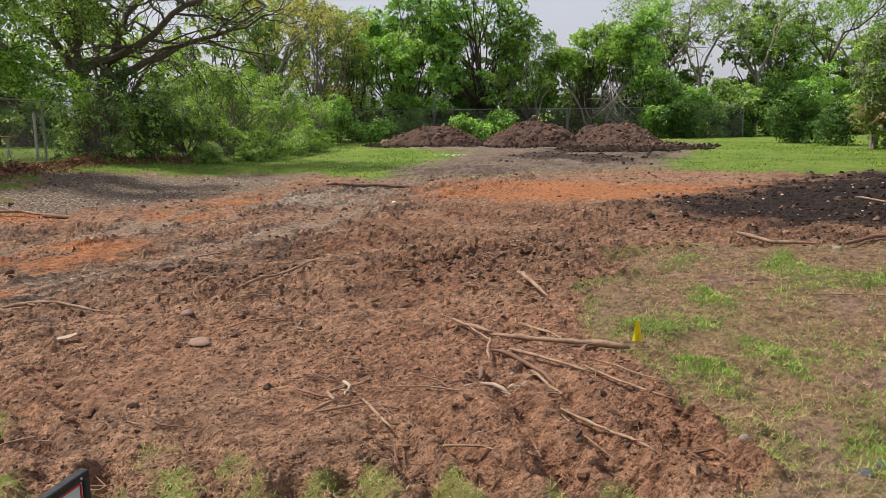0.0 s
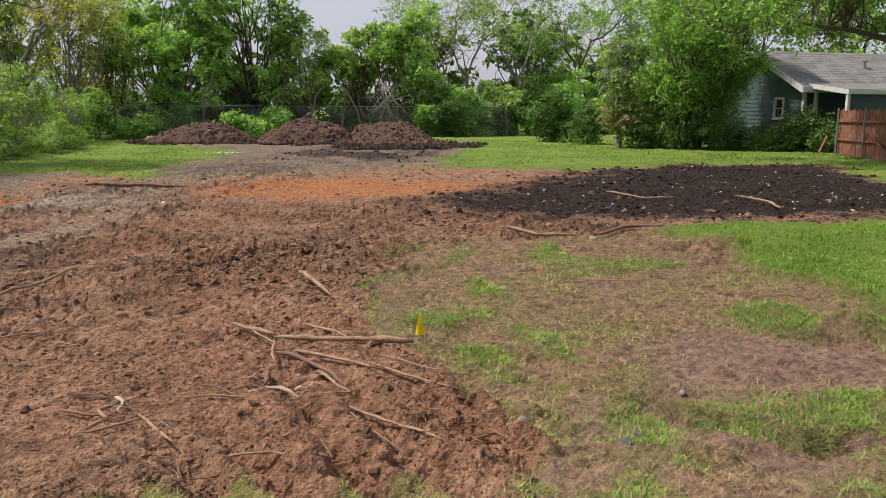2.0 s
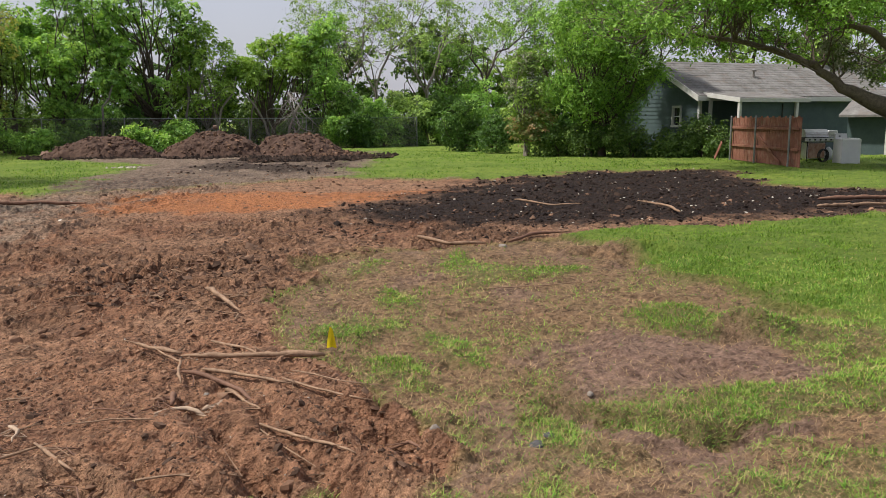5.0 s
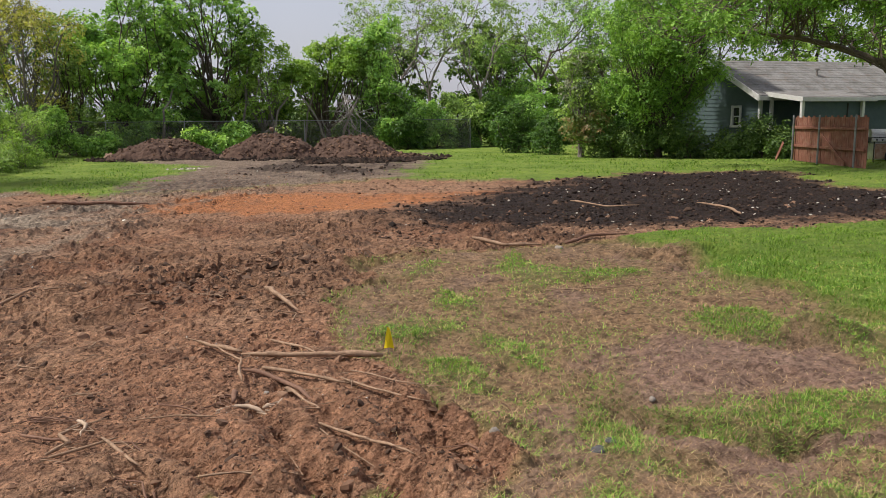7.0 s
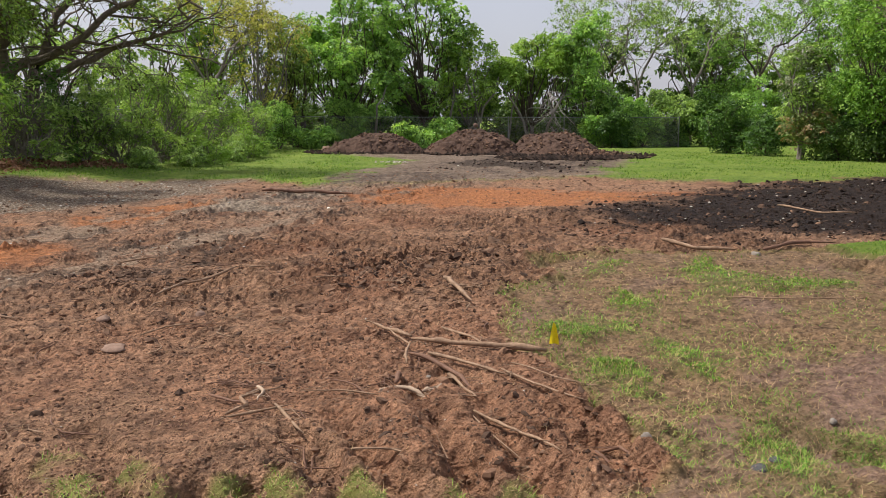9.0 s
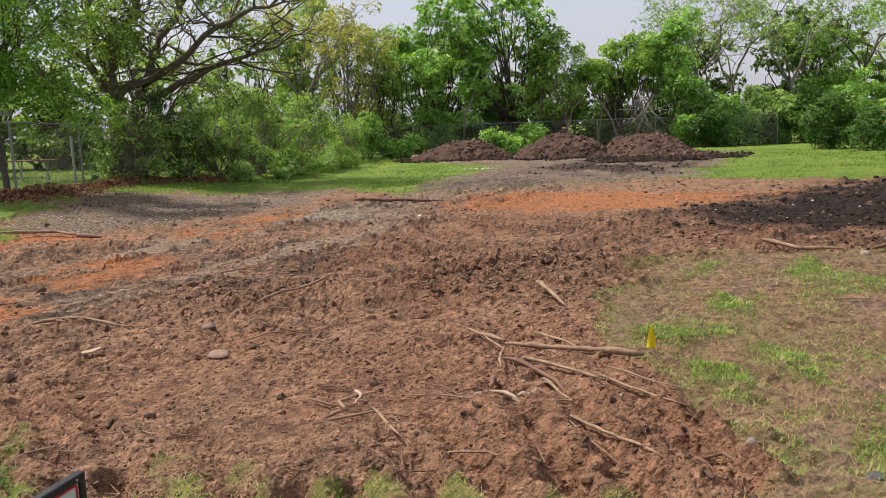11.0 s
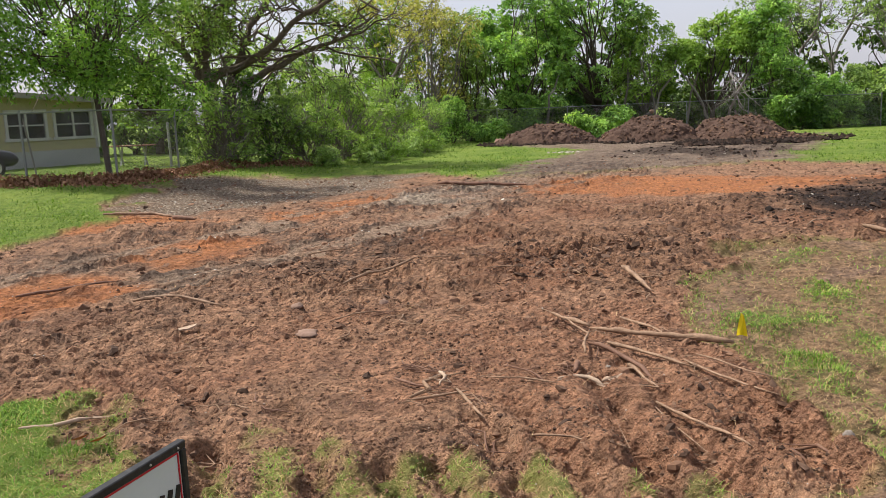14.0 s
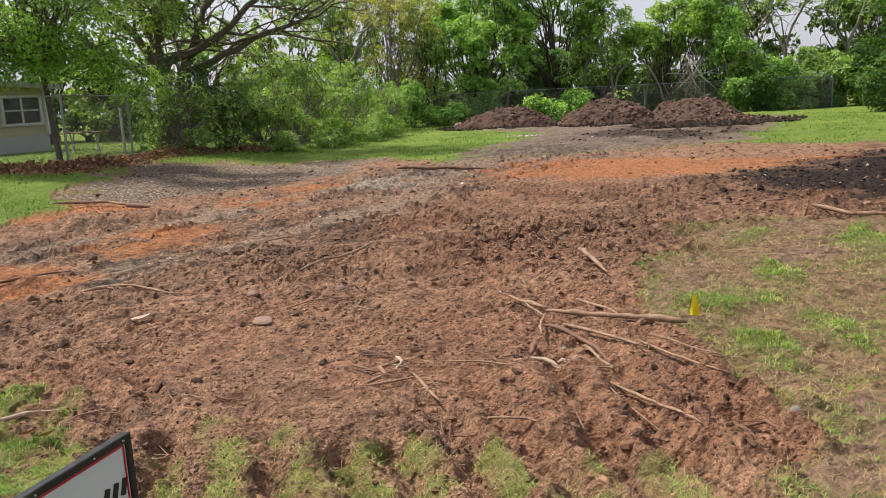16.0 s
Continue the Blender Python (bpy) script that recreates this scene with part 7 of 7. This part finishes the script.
# local x runs along the board towards the far corner at 0, z up
W, H, TOP = 0.62, 0.46, 0.677
part("board", Shape().box((-W / 2, 0, TOP - H / 2), (W - 0.02, 0.008, H - 0.02), 0, 0.001), SIGN_WHITE, sign)
for c, s in (((-W / 2, 0, TOP - 0.0135), (W, 0.03, 0.027)), ((-W / 2, 0, TOP - H + 0.0135), (W, 0.03, 0.027)), ((-0.0115, 0, TOP - H / 2), (0.023, 0.03, H - 0.054)), ((-W + 0.0115, 0, TOP - H / 2), (0.023, 0.03, H - 0.054))):
    part("frame_bar", Shape().box(c, s, 0, 0.003), BLACK_PAINT, sign)
for c, s in (((-W / 2, -0.006, TOP - 0.033), (W - 0.07, 0.003, 0.008)), ((-0.033, -0.006, TOP - H / 2), (0.006, 0.003, H - 0.07)), ((-W + 0.033, -0.006, TOP - H / 2), (0.006, 0.003, H - 0.07)), ((-W / 2, -0.006, TOP - H + 0.033), (W - 0.07, 0.003, 0.008))):
    part("border_line", Shape().box(c, s, 0, 0.0005), SIGN_RED, sign)
for c in ((-0.04, -0.017, TOP - 0.014), (-0.17, -0.017, TOP - 0.014), (-0.4, -0.017, TOP - 0.014)):
    part("rivet", Shape().tube([(c[0], c[1] + 0.004, c[2]), (c[0], c[1] - 0.002, c[2])], [0.0045, 0.003], 8), STEEL, sign)
for k in range(3):
    part("lettering_bar", Shape().box((-0.05 - 0.04 * k, -0.006, TOP - 0.165), (0.022, 0.003, 0.055), 0, 0.0005, ry=18), SIGN_BLACK, sign)
for x in (-0.0115, -W + 0.0115):
    part("leg", Shape().box((x, 0, (TOP - H) / 2 - 0.06), (0.023, 0.023, TOP - H + 0.14), 0, 0.002), BLACK_PAINT, sign)

# ---- loose stuff: clods, pebbles, litter, grass ----
def spread(count, lo, hi, a0, a1, power, seed):
    """Points over a fan of ground; power 1 thins out with distance, 2 faster."""
    r = np.random.default_rng(seed)
    u = r.random(count)
    if power == 1:
        d = lo * (hi / lo) ** u
    else:
        d = 1 / (1 / lo + (1 / hi - 1 / lo) * u)
    a = np.radians(a0 + (a1 - a0) * r.random(count))
    return d * np.sin(a), d * np.cos(a), d, r


def lump_stuff(name, x, y, size, r, mat, label, category, squash=0.75, sink=0.2, ball=OCT, ball_f=OCT_F, rough=0.2):
    me = lump_mesh(name, x, y, lie(x, y) + size * squash * (0.5 - sink), size, r, squash, ball, ball_f, rough)
    me.materials.append(mat)
    return tagged(new(name, me), label, category, kind="stuff")


def loose_soil(count, seed):
    """Points where the brown soil lies loose."""
    x, y, d, r = spread(count, 2.4, 28, -50, 60, 2, seed)
    m = kinds_at(x, y)
    keep = r.random(count) < (m["soil"] + 0.5 * m["track"]) * (1 - m["black"]) * (1 - 0.5 * m["gravel"]) * (1 - 0.6 * m["lane"]) * (1 - 0.6 * m["clay"]) * (1 - 0.8 * m["pale"]) * (0.3 + 0.7 * smooth_step(0.5 + 1.4 * fbm(x * 0.6, y * 0.6, 3, 102)))
    return x[keep], y[keep], d[keep], r


x, y, d, r = loose_soil(80000, 501)
size = np.minimum(0.0008 * d * (0.4 + np.exp(0.5 * r.normal(size=len(d)))), 0.024)
lump_stuff("soil_crumbs", x, y, size, r, CLOD, "fine brown crumbs scattered over the churned soil", "soil crumbs", 0.7, 0.3)
x, y, d, r = loose_soil(11000, 503)
size = np.minimum(0.0016 * d * (0.4 + np.exp(0.5 * r.normal(size=len(d)))), 0.045)
lump_stuff("soil_clods", x, y, size, r, CLOD, "loose brown clods scattered over the churned soil", "clods", 0.7, 0.55, BALL, BALL_F)
x, y, d, r = spread(70000, 3.0, 22, -50, 45, 2, 505)
m = kinds_at(x, y)
heap = smooth_step(1.25 - np.abs(y - 8.2 - 0.15 * (x + 2)) / 1.1) * (x < 2.2) * (x > -4.5) + smooth_step(1 - np.hypot(x - 2.6, (y - 10.6) * 1.3) / 2.2)
keep = r.random(len(x)) < m["soil"] * (1 - m["lane"]) * (1 - m["clay"]) * (1 - m["pale"]) * np.clip(heap + 0.12, 0, 1) * smooth_step(2.6 * fbm(x * 1.7, y * 1.7, 4, 507) + 0.3)
x, y, d = x[keep], y[keep], d[keep]
lump_stuff("dark_soil_clods", x, y, np.minimum(0.0014 * d * (0.35 + np.exp(0.6 * r.normal(size=len(d)))), 0.05), r, CLOD_DARK, "damp dark clods heaped in rows on the brown soil", "clods", 0.75, 0.5, BALL, BALL_F, 0.26)
x, y, d, r = spread(22000, 8, 34, -20, 62, 2, 511)
m = kinds_at(x, y)
keep = r.random(len(x)) < m["black"]
x, y, d = x[keep], y[keep], d[keep]
size = np.minimum(0.0008 * d * (0.4 + np.exp(0.6 * r.normal(size=len(d)))), 0.06)
lump_stuff("black_soil_clods", x, y, size, r, CLOD_BLACK, "crumbly black topsoil clods", "clods", 0.75, 0.2, BALL, BALL_F)
x, y, d, r = spread(14000, 32, 47, -6, 20, 1, 515)
hit_ = np.zeros(len(x), bool)
for mx, my, mr in ((-0.5, 43.4, 3.2), (4.6, 41.6, 3.0), (8.75, 41.6, 2.8), (7.6, 35.0, 2.2), (9.8, 36.0, 1.8), (11.6, 38.0, 1.2)):
    q = np.hypot(x - mx, y - my)
    hit_ |= (q > mr * 0.75 * (my > 36)) & (q < mr * 1.2) & (r.random(len(x)) < 0.7)
x, y = x[hit_], y[hit_]
lump_stuff("mound_foot_clods", x, y, 0.04 + 0.09 * r.random(len(x)) ** 2, r, CLOD_BLACK, "clods rolled from the soil mounds", "clods")
x, y, d, r = spread(22000, 3, 30, -50, 60, 2, 521)
m = kinds_at(x, y)
keep = r.random(len(x)) < 0.012 * m["soil"] + 0.26 * m["black"] + 0.3 * m["gravel"] + 0.08 * m["lane"] + 0.12 * m["pale"]
x, y, d = x[keep], y[keep], d[keep]
lump_stuff("pale_pebbles", x, y, 0.0009 * d * (0.6 + r.random(len(d)) * 1.2), r, PEBBLE, "pale pebbles and shell grit in the soil", "pebbles", 0.6, 0.0)
x, y, d, r = spread(500, 28, 34, -4, 5, 1, 523)
keep = np.hypot((x - 0.3) / 0.9, (y - 31.9) / 0.5) < 1
lump_stuff("white_gravel", x[keep], y[keep], 0.04 + 0.03 * r.random(keep.sum()), r, PEBBLE, "patch of spilled white gravel on the lawn", "gravel", 0.5)
x, y, d, r = spread(2600, 13, 16, -40, -28, 1, 525)
keep = np.hypot((x + 9.1) / 0.55, (y - 14.05) / 0.22) < 1
lump_stuff("white_gravel", x[keep], y[keep], 0.015 + 0.015 * r.random(keep.sum()), r, PEBBLE, "patch of spilled white gravel on the lawn", "gravel", 0.5)


def blade_stuff(name, x, y, length, width, lean, r, mat, label, category, lift=0.0, curl=0.6):
    """Grass blades that bend over: a tapering strip of three triangles each."""
    n_ = len(x)
    z = lie(x, y) + lift
    a = r.random(n_) * 6.28
    d = np.stack([np.cos(a), np.sin(a), np.zeros(n_)], 1)
    s = np.stack([-np.sin(a), np.cos(a), np.zeros(n_)], 1) * width[:, None] * 0.5
    p0 = np.stack([x, y, z - 0.004], 1)
    up = np.array([0, 0, 1.0])
    ln, le = length[:, None], lean[:, None]
    p1 = p0 + d * ln * 0.5 * le + up * ln * 0.5 * np.sqrt(np.clip(1 - le * le, 0.01, 1))
    le2 = np.clip(le + curl * r.random((n_, 1)), 0, 1.25)
    p2 = p1 + d * ln * 0.5 * np.minimum(le2, 1) + up * ln * 0.5 * np.where(le2 < 1, np.sqrt(np.clip(1 - le2 * le2, 0, 1)), -(le2 - 1) * 0.8)
    v = np.stack([p0 - s, p0 + s, p1 + s * 0.8, p1 - s * 0.8, p2], 1)
    f = np.arange(n_)[:, None, None] * 5 + np.array([[0, 1, 2], [0, 2, 3], [3, 2, 4]])[None]
    me = array_mesh(name, v.reshape(-1, 3), f.reshape(-1, 3))
    me.materials.append(mat)
    return tagged(new(name, me), label, category, kind="stuff")


x, y, d, r = spread(420000, 2.2, 9.5, -52, 62, 1, 531)
m = kinds_at(x, y)
tuft = smooth_step(0.5 + 1.7 * fbm(x * 5, y * 5, 3, 533))
keep = r.random(len(x)) < m["lawn"] * (0.25 + 0.75 * tuft) * np.where((m["straw"] < 0.3) & (d < 5), 0.7, 1.0)
x, y, d, tuft = x[keep], y[keep], d[keep], tuft[keep]
blade_stuff("short_grass", x, y, (0.028 + 0.042 * r.random(len(x)) ** 1.5) * (0.6 + 0.6 * tuft) * np.where((d < 5) & (m["straw"][keep] < 0.3), 0.7, 1), 0.001 + 0.0007 * d * (0.6 + 0.7 * r.random(len(x))), 0.55 + 0.42 * r.random(len(x)), r, GRASS,
            "short half dry grass on worn ground", "grass")
x, y, d, r = spread(380000, 4.2, 17, -50, 62, 1, 541)
m = kinds_at(x, y)
tuft = smooth_step(0.5 + 1.5 * fbm(x * 2.2, y * 2.2, 3, 543))
keep = r.random(len(x)) < m["lawn"] ** 1.5 * (1 - 0.25 * m["straw"]) * (0.45 + 0.55 * tuft)
x, y, d, tuft = x[keep], y[keep], d[keep], tuft[keep]
blade_stuff("lawn_grass", x, y, (0.028 + 0.036 * r.random(len(x))) * (0.6 + 0.7 * tuft), 0.0008 * d * (0.7 + 0.6 * r.random(len(x))), 0.35 + 0.6 * r.random(len(x)), r, LAWN, "fresh green lawn grass", "grass")
x, y, d, r = spread(90000, 16, 48, -42, 62, 1, 545)
m = kinds_at(x, y)
tuft = smooth_step(0.5 + 1.8 * fbm(x * 0.9, y * 0.9, 4, 547))
keep = r.random(len(x)) < m["lawn"] * (0.1 + 0.9 * tuft) * np.clip((1 - (np.abs(x) + 4 > y) * 0.2), 0, 1)
x, y, d, tuft = x[keep], y[keep], d[keep], tuft[keep]
blade_stuff("lawn_tufts", x, y, (0.04 + 0.07 * r.random(len(x)) ** 2) * (0.6 + 0.7 * tuft), 0.0009 * d * (0.7 + 0.6 * r.random(len(x))), 0.3 + 0.6 * r.random(len(x)), r, LAWN, "uneven tufts of lawn grass", "grass")
x, y, d, r = spread(135000, 2.2, 11, -50, 58, 1, 551)
m = kinds_at(x, y)
edge = m["soil"] * (1 - m["soil"]) * 4
keep = r.random(len(x)) < np.clip(m["straw"] * (1 - 0.75 * m["bare"]) * 0.75 + 0.5 * edge + 0.025 * m["soil"] * (d < 9) + 0.12 * (1 - m["soil"]) + 0.35 * (1 - m["soil"]) * (d < 5.5), 0, 1)
x, y, d = x[keep], y[keep], d[keep]
blade_stuff("dry_straw", x, y, 0.02 + 0.06 * r.random(len(x)) ** 2, 0.0005 + 0.0004 * d, 0.8 + 0.19 * r.random(len(x)), r, STRAW, "flattened dry grass straw", "straw", 0.006, 0.12)
# brown leaves heaped along the foot of the side fence
x, y, d, r = spread(150000, 12, 32, -48, -14, 1, 561)
off, run = along(x, y, [(-14.5, 17.6), (-10.6, 18.0), (-10.5, 22.0), (-9.8, 25.0), (-8.6, 26.2)])
keep = (off < 1.1) & (r.random(len(x)) < np.exp(-(off / 0.55) ** 2))
x, y, off = x[keep], y[keep], off[keep]
z = lie(x, y) + 0.25 * np.exp(-(off / 0.45) ** 2) * r.random(len(x)) * smooth_step(0.6 + 1.2 * fbm(x * 0.7, y * 0.7, 3, 563))
c = np.stack([x, y, z], 1)
t, nn = unit_vectors(r, len(x)), unit_vectors(r, len(x)) * 0.7 + np.array([0, 0, 1.0])
s = np.cross(nn, t)
s /= np.linalg.norm(s, axis=1)[:, None]
ln = 0.032 + 0.04 * r.random((len(x), 1))
v = np.stack([c - t * ln, c + s * ln * 0.6 + np.array([0, 0, 0.02]), c + t * ln, c - s * ln * 0.6 + np.array([0, 0, 0.02])], 1)
me = array_mesh("fallen_leaves", v.reshape(-1, 3), np.arange(len(x))[:, None] * 4 + np.array([[0, 1, 2, 3]]))
me.materials.append(LITTER)
tagged(new("fallen_leaves", me), "drift of dry brown leaves along the fence foot", "leaf litter", kind="stuff")
